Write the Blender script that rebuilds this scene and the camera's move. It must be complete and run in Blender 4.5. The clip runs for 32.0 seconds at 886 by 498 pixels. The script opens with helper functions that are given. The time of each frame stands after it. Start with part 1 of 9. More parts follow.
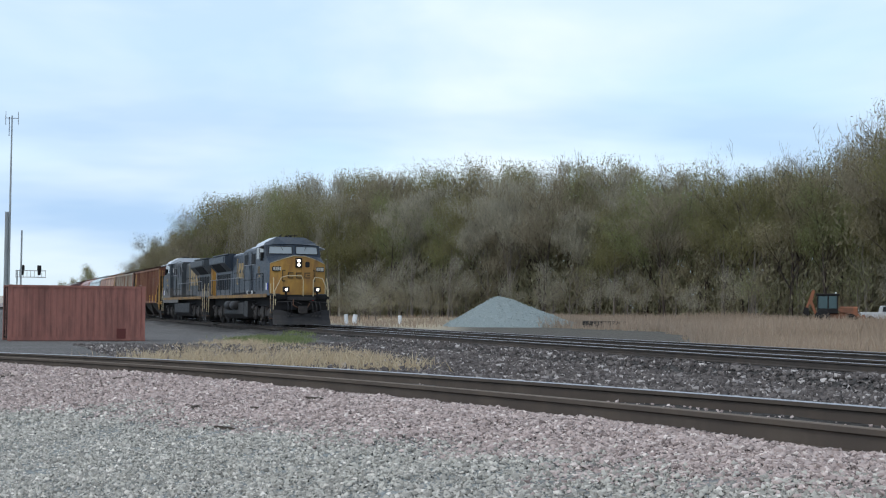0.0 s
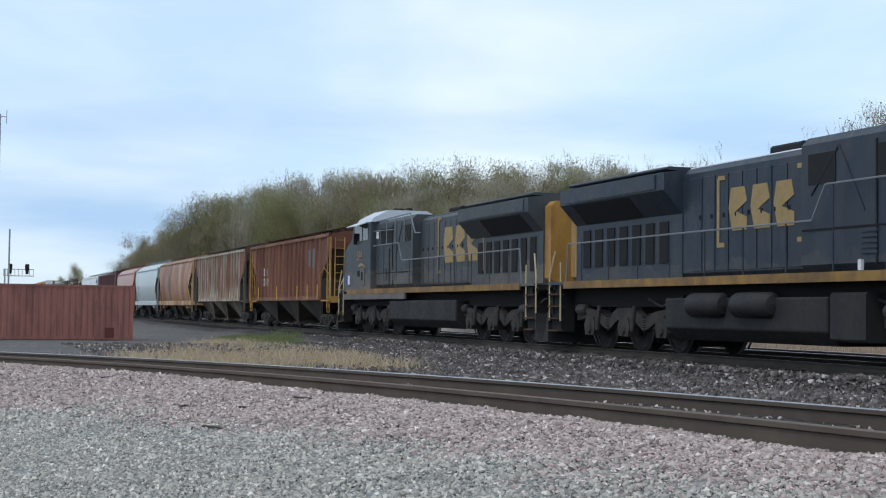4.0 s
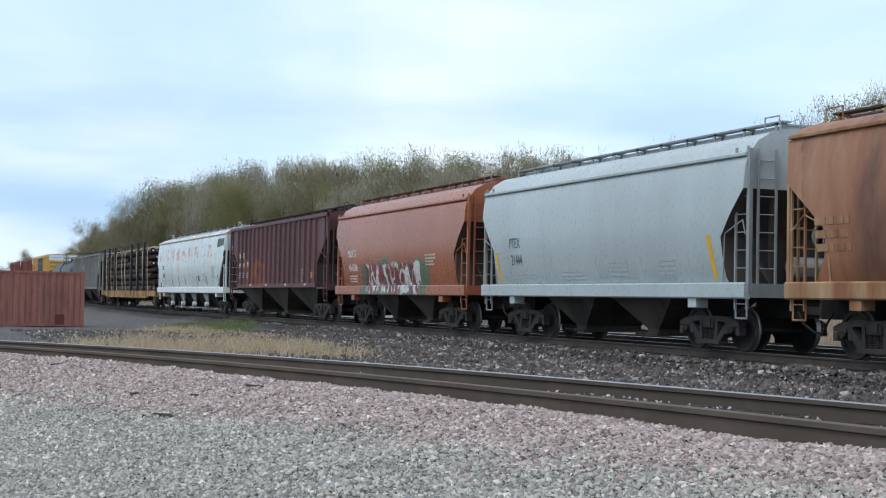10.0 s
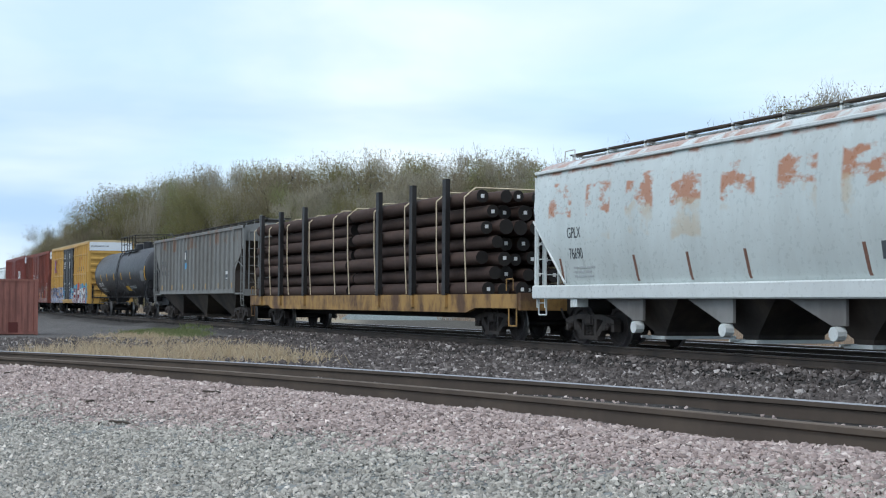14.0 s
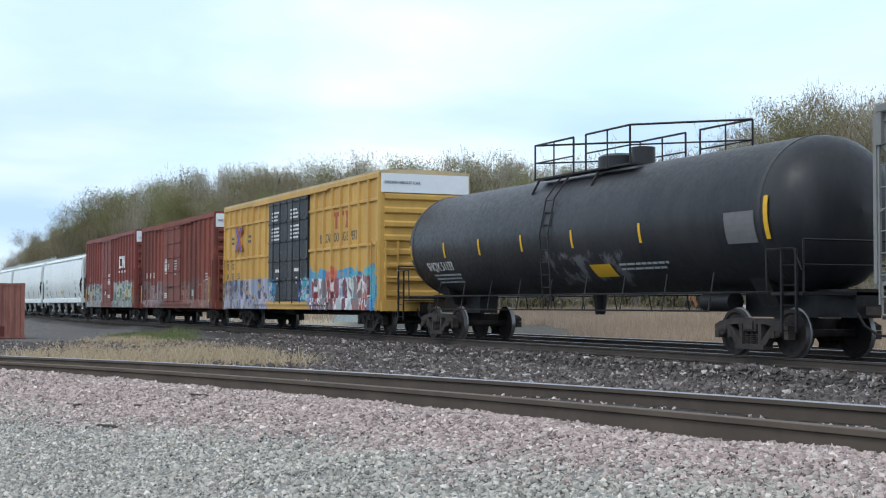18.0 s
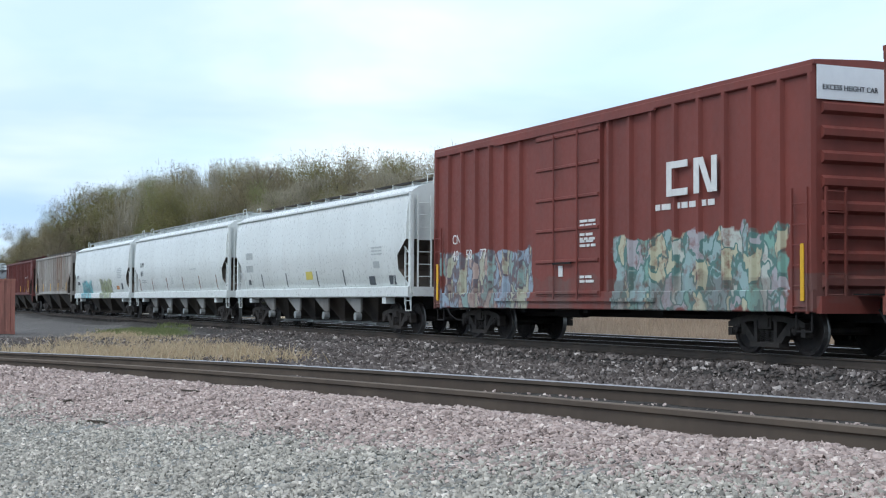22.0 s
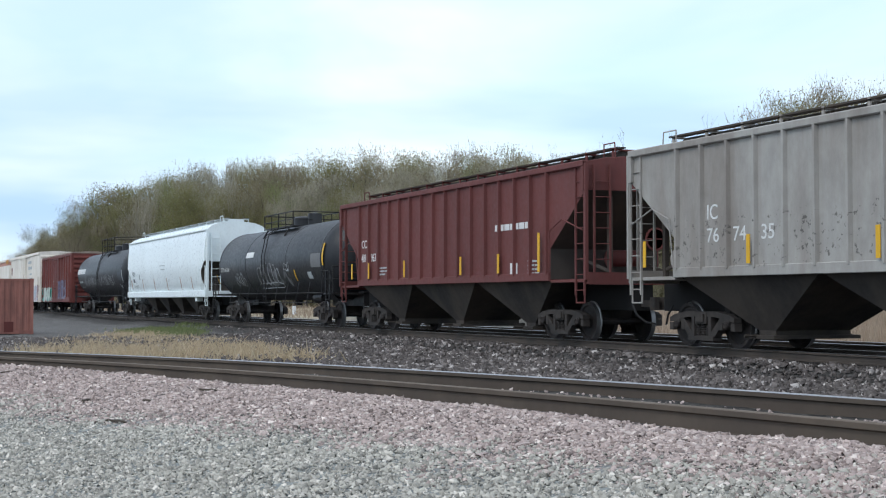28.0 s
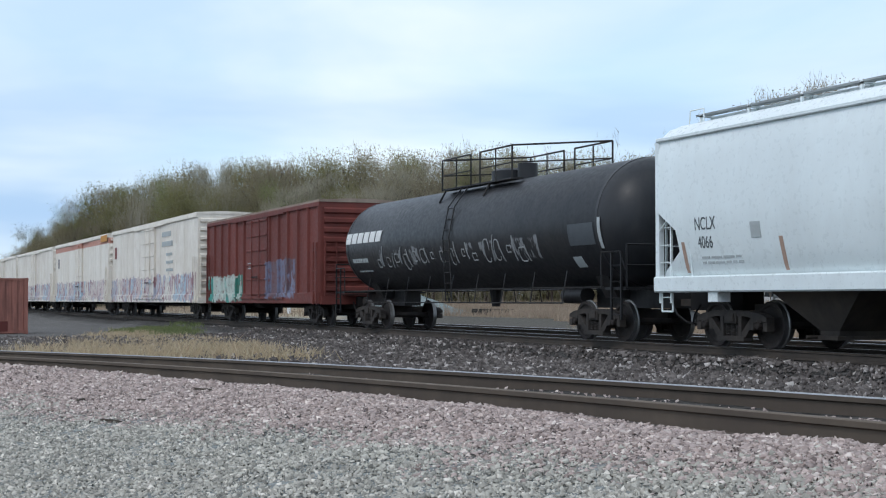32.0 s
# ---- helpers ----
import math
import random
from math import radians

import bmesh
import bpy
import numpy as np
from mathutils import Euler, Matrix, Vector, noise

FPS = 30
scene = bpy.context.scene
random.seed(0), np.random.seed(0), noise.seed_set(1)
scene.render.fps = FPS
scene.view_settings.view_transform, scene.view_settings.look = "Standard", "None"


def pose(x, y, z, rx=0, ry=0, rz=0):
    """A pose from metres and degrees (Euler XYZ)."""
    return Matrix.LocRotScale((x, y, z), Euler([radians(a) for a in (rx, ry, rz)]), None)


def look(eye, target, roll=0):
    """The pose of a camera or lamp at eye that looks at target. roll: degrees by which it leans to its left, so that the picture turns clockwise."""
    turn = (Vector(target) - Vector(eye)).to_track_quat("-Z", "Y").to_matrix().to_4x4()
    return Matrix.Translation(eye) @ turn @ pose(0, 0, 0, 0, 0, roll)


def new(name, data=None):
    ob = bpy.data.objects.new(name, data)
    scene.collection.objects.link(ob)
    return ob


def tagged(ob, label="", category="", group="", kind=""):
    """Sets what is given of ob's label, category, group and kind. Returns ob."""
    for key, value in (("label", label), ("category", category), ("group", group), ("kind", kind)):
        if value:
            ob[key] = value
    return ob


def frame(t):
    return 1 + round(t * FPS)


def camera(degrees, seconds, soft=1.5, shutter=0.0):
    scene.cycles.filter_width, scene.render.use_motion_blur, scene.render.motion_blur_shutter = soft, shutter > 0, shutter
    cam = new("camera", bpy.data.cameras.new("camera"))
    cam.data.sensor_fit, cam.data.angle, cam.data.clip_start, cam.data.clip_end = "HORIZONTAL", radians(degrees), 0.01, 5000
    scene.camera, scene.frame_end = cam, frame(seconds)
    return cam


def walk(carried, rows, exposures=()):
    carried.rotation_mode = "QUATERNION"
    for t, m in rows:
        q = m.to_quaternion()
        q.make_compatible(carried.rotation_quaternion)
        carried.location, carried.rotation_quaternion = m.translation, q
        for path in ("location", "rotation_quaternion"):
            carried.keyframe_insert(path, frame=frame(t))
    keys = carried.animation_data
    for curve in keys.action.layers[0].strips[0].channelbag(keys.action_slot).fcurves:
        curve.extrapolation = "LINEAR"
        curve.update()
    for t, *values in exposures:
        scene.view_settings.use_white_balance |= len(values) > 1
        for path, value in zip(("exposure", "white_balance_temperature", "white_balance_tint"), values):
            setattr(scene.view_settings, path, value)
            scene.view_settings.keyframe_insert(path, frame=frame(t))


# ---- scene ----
FOV = 34.92
SECONDS = 32.0
EYE = (0.0, 0.0, 0.944)
# seconds, heading from the track (degrees), tilt, roll
PATH = (
    (0, 18.90, 2.50, 0.54),
    (0.5, 18.96, 2.58, 0.63),
    (1, 19.01, 2.63, 0.72),
    (1.5, 19.05, 2.64, 0.70),
    (2, 19.13, 2.58, 0.60),
    (2.5, 19.23, 2.56, 0.76),
    (3, 19.26, 2.54, 0.81),
    (3.5, 19.33, 2.53, 0.66),
    (5.5, 19.57, 2.42, 1.26),
    (6, 19.64, 2.46, 1.43),
    (6.5, 19.79, 2.45, 1.40),
    (7, 20.01, 2.35, 1.48),
    (7.5, 20.26, 2.03, 1.41),
    (8, 20.44, 1.86, 1.37),
    (8.5, 20.59, 1.81, 1.57),
    (9, 20.81, 1.85, 1.46),
    (9.5, 20.97, 2.00, 1.25),
    (10, 21.24, 2.09, 1.11),
    (10.5, 21.40, 2.20, 1.13),
    (11, 21.73, 2.32, 0.75),
    (11.5, 22.06, 2.31, 0.46),
    (12, 22.31, 2.23, 0.07),
    (12.5, 22.59, 2.12, -0.27),
    (13, 22.80, 2.03, -0.38),
    (13.5, 22.93, 2.10, 0.13),
    (14, 23.01, 2.24, 0.46),
    (14.5, 23.09, 2.35, 0.44),
    (16.5, 23.48, 2.40, 0.45),
    (17, 23.51, 2.40, 0.32),
    (17.5, 23.52, 2.38, 0.38),
    (18, 23.52, 2.32, 0.18),
    (18.5, 23.55, 2.26, 0.10),
    (19, 23.61, 2.25, -0.03),
    (19.5, 23.68, 2.24, 0.02),
    (20, 23.78, 2.17, -0.10),
    (20.5, 23.85, 2.13, -0.06),
    (21, 23.89, 2.14, 0.06),
    (21.5, 23.88, 2.18, 0.16),
    (22, 23.88, 2.17, 0.27),
    (22.5, 23.88, 2.15, 0.20),
    (23, 23.90, 2.13, 0.11),
    (23.5, 23.93, 2.15, 0.18),
    (24, 23.95, 2.18, 0.07),
    (24.5, 23.89, 2.22, -0.01),
    (25, 23.69, 2.26, -0.05),
    (25.5, 23.57, 2.24, -0.15),
    (27.5, 23.18, 2.08, 0.07),
    (28, 23.20, 2.10, 0.06),
    (28.5, 23.23, 2.08, 0.04),
    (29, 23.28, 2.07, 0.06),
    (29.5, 23.31, 2.04, -0.07),
    (30, 23.35, 2.01, -0.06),
    (30.5, 23.37, 2.01, 0.09),
    (31, 23.39, 2.03, -0.07),
    (31.5, 23.38, 2.04, 0.05),
    (32, 23.41, 2.06, -0.01),
)
cam = camera(FOV, SECONDS, 1.15)


def aim(heading, tilt, roll):
    h, p = radians(heading), radians(tilt)
    way = Vector((-math.cos(h) * math.cos(p), math.sin(h) * math.cos(p), math.sin(p)))
    return look(EYE, Vector(EYE) + way * 100.0, roll)


STOPS = [(0, 0.17, 6500), (1, 0.17, 6486), (3, 0.09, 6465), (6, 0.23, 6500), (7, 0.26, 6508), (9, 0.27, 6524), (12, 0.21, 6524), (14, 0.26, 6532), (17, 0.41, 6596), (19, 0.35, 6604),
         (21, 0.37, 6584), (22.2, 0.35, 6572), (23, 0.10, 6580), (24, 0.05, 6590), (25, 0.05, 6600), (28, 0.35, 6568), (29, 0.39, 6584), (30, 0.36, 6540), (31, 0.08, 6554), (32, 0.14, 6508)]
walk(cam, [(t, aim(h, p, r)) for t, h, p, r in PATH], [(t, e, k, 10) for t, e, k in STOPS])

# distance that the train has rolled, every two seconds
ROLLED = (0.0, 29.51, 59.22, 89.03, 118.9, 148.77, 178.57, 208.31, 238.04, 267.73, 297.5, 327.45, 357.08, 386.59,
          416.18, 445.69, 474.97)


def rolled(t):
    return float(np.interp(t, [2.0 * i for i in range(17)], ROLLED))


# ---- light ----
SUN_DIR = Vector((0.35, -0.75, 1.0)).normalized()   # towards the sun
world = bpy.data.worlds.new("overcast_sky")
scene.world = world
world.use_nodes = True
wn, wl = world.node_tree.nodes, world.node_tree.links
wn.clear()
w_out = wn.new("ShaderNodeOutputWorld")
w_bg = wn.new("ShaderNodeBackground")
w_sky = wn.new("ShaderNodeTexSky")
w_sky.sky_type = "NISHITA"
w_sky.sun_disc = False
w_sky.sun_elevation = math.asin(SUN_DIR.z)
w_sky.sun_rotation = math.atan2(SUN_DIR.x, SUN_DIR.y)
w_gain = wn.new("ShaderNodeMix")
w_gain.data_type, w_gain.blend_type = "RGBA", "MULTIPLY"
w_gain.inputs[0].default_value = 1.0
w_gain.inputs[7].default_value = (0.108, 0.148, 0.182, 1)
w_co = wn.new("ShaderNodeTexCoord")
w_map = wn.new("ShaderNodeMapping")
w_map.inputs["Scale"].default_value = (2.2, 2.2, 7.0)
w_noise = wn.new("ShaderNodeTexNoise")
w_noise.inputs["Scale"].default_value = 1.3
w_noise.inputs["Detail"].default_value = 5.0
w_noise.inputs["Roughness"].default_value = 0.5
w_noise.inputs["Distortion"].default_value = 0.4
w_ramp = wn.new("ShaderNodeValToRGB")
w_ramp.color_ramp.elements[0].position, w_ramp.color_ramp.elements[1].position = 0.36, 0.62
w_ramp.color_ramp.elements[0].color = (0.48, 0.48, 0.48, 1)
w_ramp.color_ramp.elements[1].color = (0.90, 0.90, 0.90, 1)
w_cloud = wn.new("ShaderNodeMix")
w_cloud.data_type = "RGBA"
w_cloud.inputs[7].default_value = (0.85, 0.95, 1.03, 1)
wl.new(w_co.outputs["Generated"], w_map.inputs["Vector"])
wl.new(w_map.outputs["Vector"], w_noise.inputs["Vector"])
wl.new(w_noise.outputs["Fac"], w_ramp.inputs["Fac"])
wl.new(w_sky.outputs["Color"], w_gain.inputs[6])
wl.new(w_gain.outputs[2], w_cloud.inputs[6])
wl.new(w_ramp.outputs["Color"], w_cloud.inputs[0])
w_sep = wn.new("ShaderNodeSeparateXYZ")
wl.new(w_co.outputs["Generated"], w_sep.inputs[0])
w_band = wn.new("ShaderNodeValToRGB")
for k in range(2):
    w_band.color_ramp.elements.new(0.5)
for el, (at, v) in zip(w_band.color_ramp.elements, ((0.0, 0.4), (0.06, 1.0), (0.13, 0.7), (0.21, 0.0))):
    el.position, el.color = at, (v, v, v, 1)
wl.new(w_sep.outputs[2], w_band.inputs["Fac"])
w_map2 = wn.new("ShaderNodeMapping")
w_map2.inputs["Scale"].default_value = (1.6, 1.6, 9.0)
w_map2.inputs["Location"].default_value = (0.6, 1.1, 0.0)
w_noise2 = wn.new("ShaderNodeTexNoise")
w_noise2.inputs["Scale"].default_value = 1.9
w_noise2.inputs["Detail"].default_value = 4.0
w_ramp2 = wn.new("ShaderNodeMapRange")
w_ramp2.inputs["From Min"].default_value, w_ramp2.inputs["From Max"].default_value = 0.30, 0.62
w_mul = wn.new("ShaderNodeMath")
w_mul.operation = "MULTIPLY"
w_low = wn.new("ShaderNodeMix")
w_low.data_type = "RGBA"
w_low.inputs[7].default_value = (0.42, 0.61, 0.86, 1)
wl.new(w_co.outputs["Generated"], w_map2.inputs["Vector"])
wl.new(w_map2.outputs["Vector"], w_noise2.inputs["Vector"])
wl.new(w_noise2.outputs["Fac"], w_ramp2.inputs["Value"])
wl.new(w_ramp2.outputs["Result"], w_mul.inputs[0])
wl.new(w_band.outputs["Color"], w_mul.inputs[1])
wl.new(w_mul.outputs[0], w_low.inputs[0])
wl.new(w_cloud.outputs[2], w_low.inputs[6])
wl.new(w_low.outputs[2], w_bg.inputs["Color"])
w_bg.inputs["Strength"].default_value = 1.0
wl.new(w_bg.outputs["Background"], w_out.inputs["Surface"])

sun = new("sun", bpy.data.lights.new("sun", "SUN"))
sun.data.energy = 0.9
sun.data.angle = radians(20)
sun.data.color = (1.0, 0.97, 0.95)
sun.matrix_world = look(SUN_DIR * 100, (0, 0, 0))
scene.view_settings.exposure = 0.12


# ---- materials ----
def nodes_of(name):
    m = bpy.data.materials.new(name)
    m.use_nodes = True
    nt = m.node_tree
    return m, nt, nt.nodes["Principled BSDF"]


def link(nt, a, b):
    nt.links.new(a, b)


def noise_fac(nt, scale, stretch=(1, 1, 1), detail=4.0, rough=0.55, lo=0.4, hi=0.6, coord="Object", shift=0.0):
    co = nt.nodes.new("ShaderNodeTexCoord")
    mp = nt.nodes.new("ShaderNodeMapping")
    mp.inputs["Scale"].default_value = stretch
    mp.inputs["Location"].default_value = (shift, shift * 0.7, shift * 0.3)
    no = nt.nodes.new("ShaderNodeTexNoise")
    no.inputs["Scale"].default_value = scale
    no.inputs["Detail"].default_value = detail
    no.inputs["Roughness"].default_value = rough
    rp = nt.nodes.new("ShaderNodeMapRange")
    rp.inputs["From Min"].default_value, rp.inputs["From Max"].default_value = lo, hi
    if coord == "World":
        geo = nt.nodes.new("ShaderNodeNewGeometry")
        link(nt, geo.outputs["Position"], mp.inputs["Vector"])
    else:
        link(nt, co.outputs[coord], mp.inputs["Vector"])
    link(nt, mp.outputs["Vector"], no.inputs["Vector"])
    link(nt, no.outputs["Fac"], rp.inputs["Value"])
    return rp.outputs["Result"], no.outputs["Fac"]


def mix(nt, fac, a, b, blend="MIX"):
    n = nt.nodes.new("ShaderNodeMix")
    n.data_type, n.blend_type = "RGBA", blend
    for socket, value in ((n.inputs[0], fac), (n.inputs[6], a), (n.inputs[7], b)):
        if isinstance(value, (int, float)):
            socket.default_value = value
        elif isinstance(value, (tuple, list)):
            socket.default_value = (*value[:3], 1)
        else:
            link(nt, value, socket)
    return n.outputs[2]


def times(nt, a, k):
    n = nt.nodes.new("ShaderNodeMath")
    n.operation = "MULTIPLY"
    link(nt, a, n.inputs[0])
    n.inputs[1].default_value = k
    return n.outputs[0]


def bump(nt, bsdf, height, strength, distance):
    b = nt.nodes.new("ShaderNodeBump")
    b.inputs["Strength"].default_value = strength
    b.inputs["Distance"].default_value = distance
    link(nt, height, b.inputs["Height"])
    link(nt, b.outputs["Normal"], bsdf.inputs["Normal"])


def paint(name, base, stain=None, amount=0.5, lo=0.42, hi=0.62, scale=0.8, stretch=(1, 1, 0.18), rough=0.5, metal=0.0,
          grime=(0.05, 0.045, 0.04), grime_amount=0.25, stain2=None, shift=0.0, gloss=0.2):
    """Weathered paint: base colour, stains that run down, fine grime."""
    m, nt, b = nodes_of(name)
    col = base
    if stain:
        f, raw = noise_fac(nt, scale, stretch, 6.0, 0.6, lo, hi, shift=shift)
        col = mix(nt, times(nt, f, amount), base, stain)
    if stain2:
        f2, raw2 = noise_fac(nt, scale * 2.7, (stretch[0], stretch[1], stretch[2] * 1.6), 6.0, 0.65, lo + 0.05, hi, shift=shift + 7.3)
        col = mix(nt, times(nt, f2, amount * 0.9), col, stain2)
    g, graw = noise_fac(nt, 3.0, (1, 1, 0.5), 8.0, 0.7, 0.35, 0.75, shift=shift + 3.1)
    col = mix(nt, times(nt, g, grime_amount), col, grime)
    link(nt, col, b.inputs["Base Color"])
    fr, rraw = noise_fac(nt, 9.0, (1, 1, 1), 4.0, 0.6, 0.2, 0.8)
    mr = nt.nodes.new("ShaderNodeMapRange")
    mr.inputs["To Min"].default_value, mr.inputs["To Max"].default_value = max(0.05, rough - 0.12), min(1, rough + 0.15)
    link(nt, fr, mr.inputs["Value"])
    link(nt, mr.outputs["Result"], b.inputs["Roughness"])
    b.inputs["Metallic"].default_value = metal
    b.inputs["Specular IOR Level"].default_value = gloss
    bump(nt, b, rraw, 0.08 if gloss < 0.3 else 0.015, 0.02)
    return m


def plain(name, base, rough=0.6, metal=0.0, emit=None, power=0.0, vary=0.25):
    m, nt, b = nodes_of(name)
    f, raw = noise_fac(nt, 5.0, (1, 1, 1), 6.0, 0.65, 0.3, 0.7)
    link(nt, mix(nt, times(nt, f, vary), base, [c * 0.55 for c in base]), b.inputs["Base Color"])
    b.inputs["Roughness"].default_value = rough
    b.inputs["Metallic"].default_value = metal
    if rough > 0.3:
        b.inputs["Specular IOR Level"].default_value = 0.25
    if emit:
        b.inputs["Emission Color"].default_value = (*emit, 1)
        b.inputs["Emission Strength"].default_value = power
    return m


def by_piece(name, colours, rough=0.9, island=True, big=0.0, glow_through=0.0):
    """Each piece takes one of the colours, by Random Per Island or the object's Random."""
    m, nt, b = nodes_of(name)
    if island:
        r = nt.nodes.new("ShaderNodeNewGeometry").outputs["Random Per Island"]
    else:
        r = nt.nodes.new("ShaderNodeObjectInfo").outputs["Random"]
    rp = nt.nodes.new("ShaderNodeValToRGB")
    el = rp.color_ramp.elements
    while len(el) < len(colours):
        el.new(0.5)
    for i, c in enumerate(colours):
        el[i].position = i / max(1, len(colours) - 1)
        el[i].color = (*c, 1)
    link(nt, r, rp.inputs["Fac"])
    f, raw = noise_fac(nt, 7.0, (1, 1, 1), 4.0, 0.6, 0.3, 0.7, coord="World")
    col = mix(nt, times(nt, f, 0.35), rp.outputs["Color"], [sum(c[k] for c in colours) / len(colours) * 0.6 for k in range(3)])
    if big:
        f2, raw2 = noise_fac(nt, big, (1, 1, 1), 3.0, 0.5, 0.38, 0.62, coord="World")
        col = mix(nt, times(nt, f2, 0.55), col, [sum(c[k] for c in colours) / len(colours) * 0.55 for k in range(3)])
    link(nt, col, b.inputs["Base Color"])
    b.inputs["Roughness"].default_value = rough
    b.inputs["Specular IOR Level"].default_value = 0.12
    if glow_through:
        tl = nt.nodes.new("ShaderNodeBsdfTranslucent")
        link(nt, col, tl.inputs["Color"])
        mx = nt.nodes.new("ShaderNodeMixShader")
        mx.inputs[0].default_value = glow_through
        link(nt, b.outputs[0], mx.inputs[1])
        link(nt, tl.outputs[0], mx.inputs[2])
        link(nt, mx.outputs[0], nt.nodes["Material Output"].inputs["Surface"])
    return m


def over(m, build):
    """Lay a further coat of paint over a material: build(nt, colour below) gives the colour above."""
    nt = m.node_tree
    b = nt.nodes["Principled BSDF"]
    link(nt, build(nt, b.inputs["Base Color"].links[0].from_socket), b.inputs["Base Color"])
    return m


def math_node(nt, op, a, b=None):
    n = nt.nodes.new("ShaderNodeMath")
    n.operation = op
    for k, v in enumerate((a, b)):
        if v is None:
            continue
        if isinstance(v, (int, float)):
            n.inputs[k].default_value = v
        else:
            link(nt, v, n.inputs[k])
    return n.outputs[0]


def field(nt, x0, x1, z0, z1, rag, rag_scale, shift, soft=0.05):
    """Mask of a ragged rectangle on a car's side, and the coordinates."""
    co = nt.nodes.new("ShaderNodeTexCoord")
    sp = nt.nodes.new("ShaderNodeSeparateXYZ")
    link(nt, co.outputs["Object"], sp.inputs[0])
    x, z = sp.outputs[0], sp.outputs[2]
    m1 = math_node(nt, "MINIMUM", math_node(nt, "SUBTRACT", x, x0), math_node(nt, "SUBTRACT", x1, x))
    m2 = math_node(nt, "MINIMUM", math_node(nt, "SUBTRACT", z, z0), math_node(nt, "SUBTRACT", z1, z))
    mm = math_node(nt, "MINIMUM", m1, m2)
    f, raw = noise_fac(nt, rag_scale, (1, 0.2, 1), 3.0, 0.5, 0.0, 1.0, shift=shift)
    mm = math_node(nt, "ADD", mm, math_node(nt, "MULTIPLY", math_node(nt, "SUBTRACT", raw, 0.5), rag))
    rp = nt.nodes.new("ShaderNodeMapRange")
    rp.inputs["From Max"].default_value = soft
    link(nt, mm, rp.inputs["Value"])
    return rp.outputs["Result"], x, z, co.outputs["Object"]


def spray(m, x0, x1, z0, z1, colours, line, seed=0.0, cell=1.5, rag=0.9, strength=0.92, tall=0.7, lw=0.045):
    """Sprayed lettering: ragged field of colour pieces with outlines."""
    def build(nt, below):
        mask, x, z, pos = field(nt, x0, x1, z0, z1, rag, 1.9, seed)
        mp = nt.nodes.new("ShaderNodeMapping")
        mp.inputs["Scale"].default_value = (1.0, 0.0, tall)
        mp.inputs["Location"].default_value = (seed * 3.7, 0, seed)
        mp.inputs["Rotation"].default_value = (0, 0.35, 0)
        link(nt, pos, mp.inputs["Vector"])
        no = nt.nodes.new("ShaderNodeTexNoise")
        no.inputs["Scale"].default_value = 2.8
        link(nt, mp.outputs[0], no.inputs["Vector"])
        ad = nt.nodes.new("ShaderNodeVectorMath")
        ad.operation = "MULTIPLY_ADD"
        ad.inputs[1].default_value = (0.9, 0.0, 0.9)
        link(nt, no.outputs["Color"], ad.inputs[0])
        link(nt, mp.outputs[0], ad.inputs[2])
        vo = nt.nodes.new("ShaderNodeTexVoronoi")
        ve = nt.nodes.new("ShaderNodeTexVoronoi")
        ve.feature = "DISTANCE_TO_EDGE"
        for v in (vo, ve):
            v.inputs["Scale"].default_value = cell
            link(nt, ad.outputs[0], v.inputs["Vector"])
        sc = nt.nodes.new("ShaderNodeSeparateColor")
        link(nt, vo.outputs["Color"], sc.inputs[0])
        rp = nt.nodes.new("ShaderNodeValToRGB")
        rp.color_ramp.interpolation = "CONSTANT"
        el = rp.color_ramp.elements
        while len(el) < len(colours):
            el.new(0.5)
        for i, c in enumerate(colours):
            el[i].position = i / len(colours)
            el[i].color = (*c, 1)
        link(nt, sc.outputs[0], rp.inputs["Fac"])
        ed = nt.nodes.new("ShaderNodeMapRange")
        ed.inputs["From Min"].default_value, ed.inputs["From Max"].default_value = lw, lw + 0.03
        ed.inputs["To Min"].default_value, ed.inputs["To Max"].default_value = 1.0, 0.0
        link(nt, ve.outputs["Distance"], ed.inputs["Value"])
        col = mix(nt, ed.outputs[0], rp.outputs["Color"], line)
        fade, raw = noise_fac(nt, 4.0, (1, 1, 1), 5.0, 0.6, 0.25, 0.5, shift=seed + 2)
        return mix(nt, math_node(nt, "MULTIPLY", math_node(nt, "MULTIPLY", mask, strength), fade), below, col)
    return over(m, build)


def blotch(m, x0, x1, z0, z1, colour, scale=2.0, lo=0.45, hi=0.55, period=0.0, strength=1.0, rag=0.3, stretch=(1, 0.2, 1), seed=0.0):
    """Rust or touched-up paint in a ragged field; period: it comes in blocks of that pitch."""
    def build(nt, below):
        mask, x, z, pos = field(nt, x0, x1, z0, z1, rag, 1.5, seed)
        f, raw = noise_fac(nt, scale, stretch, 5.0, 0.6, lo, hi, shift=seed + 4)
        mask = math_node(nt, "MULTIPLY", mask, f)
        if period:
            w = math_node(nt, "ABSOLUTE", math_node(nt, "SINE", math_node(nt, "MULTIPLY", math_node(nt, "SUBTRACT", x, x0), math.pi / period)))
            rp = nt.nodes.new("ShaderNodeMapRange")
            rp.inputs["From Min"].default_value, rp.inputs["From Max"].default_value = 0.5, 0.62
            link(nt, w, rp.inputs["Value"])
            mask = math_node(nt, "MULTIPLY", mask, rp.outputs[0])
        return mix(nt, math_node(nt, "MULTIPLY", mask, strength), below, colour)
    return over(m, build)


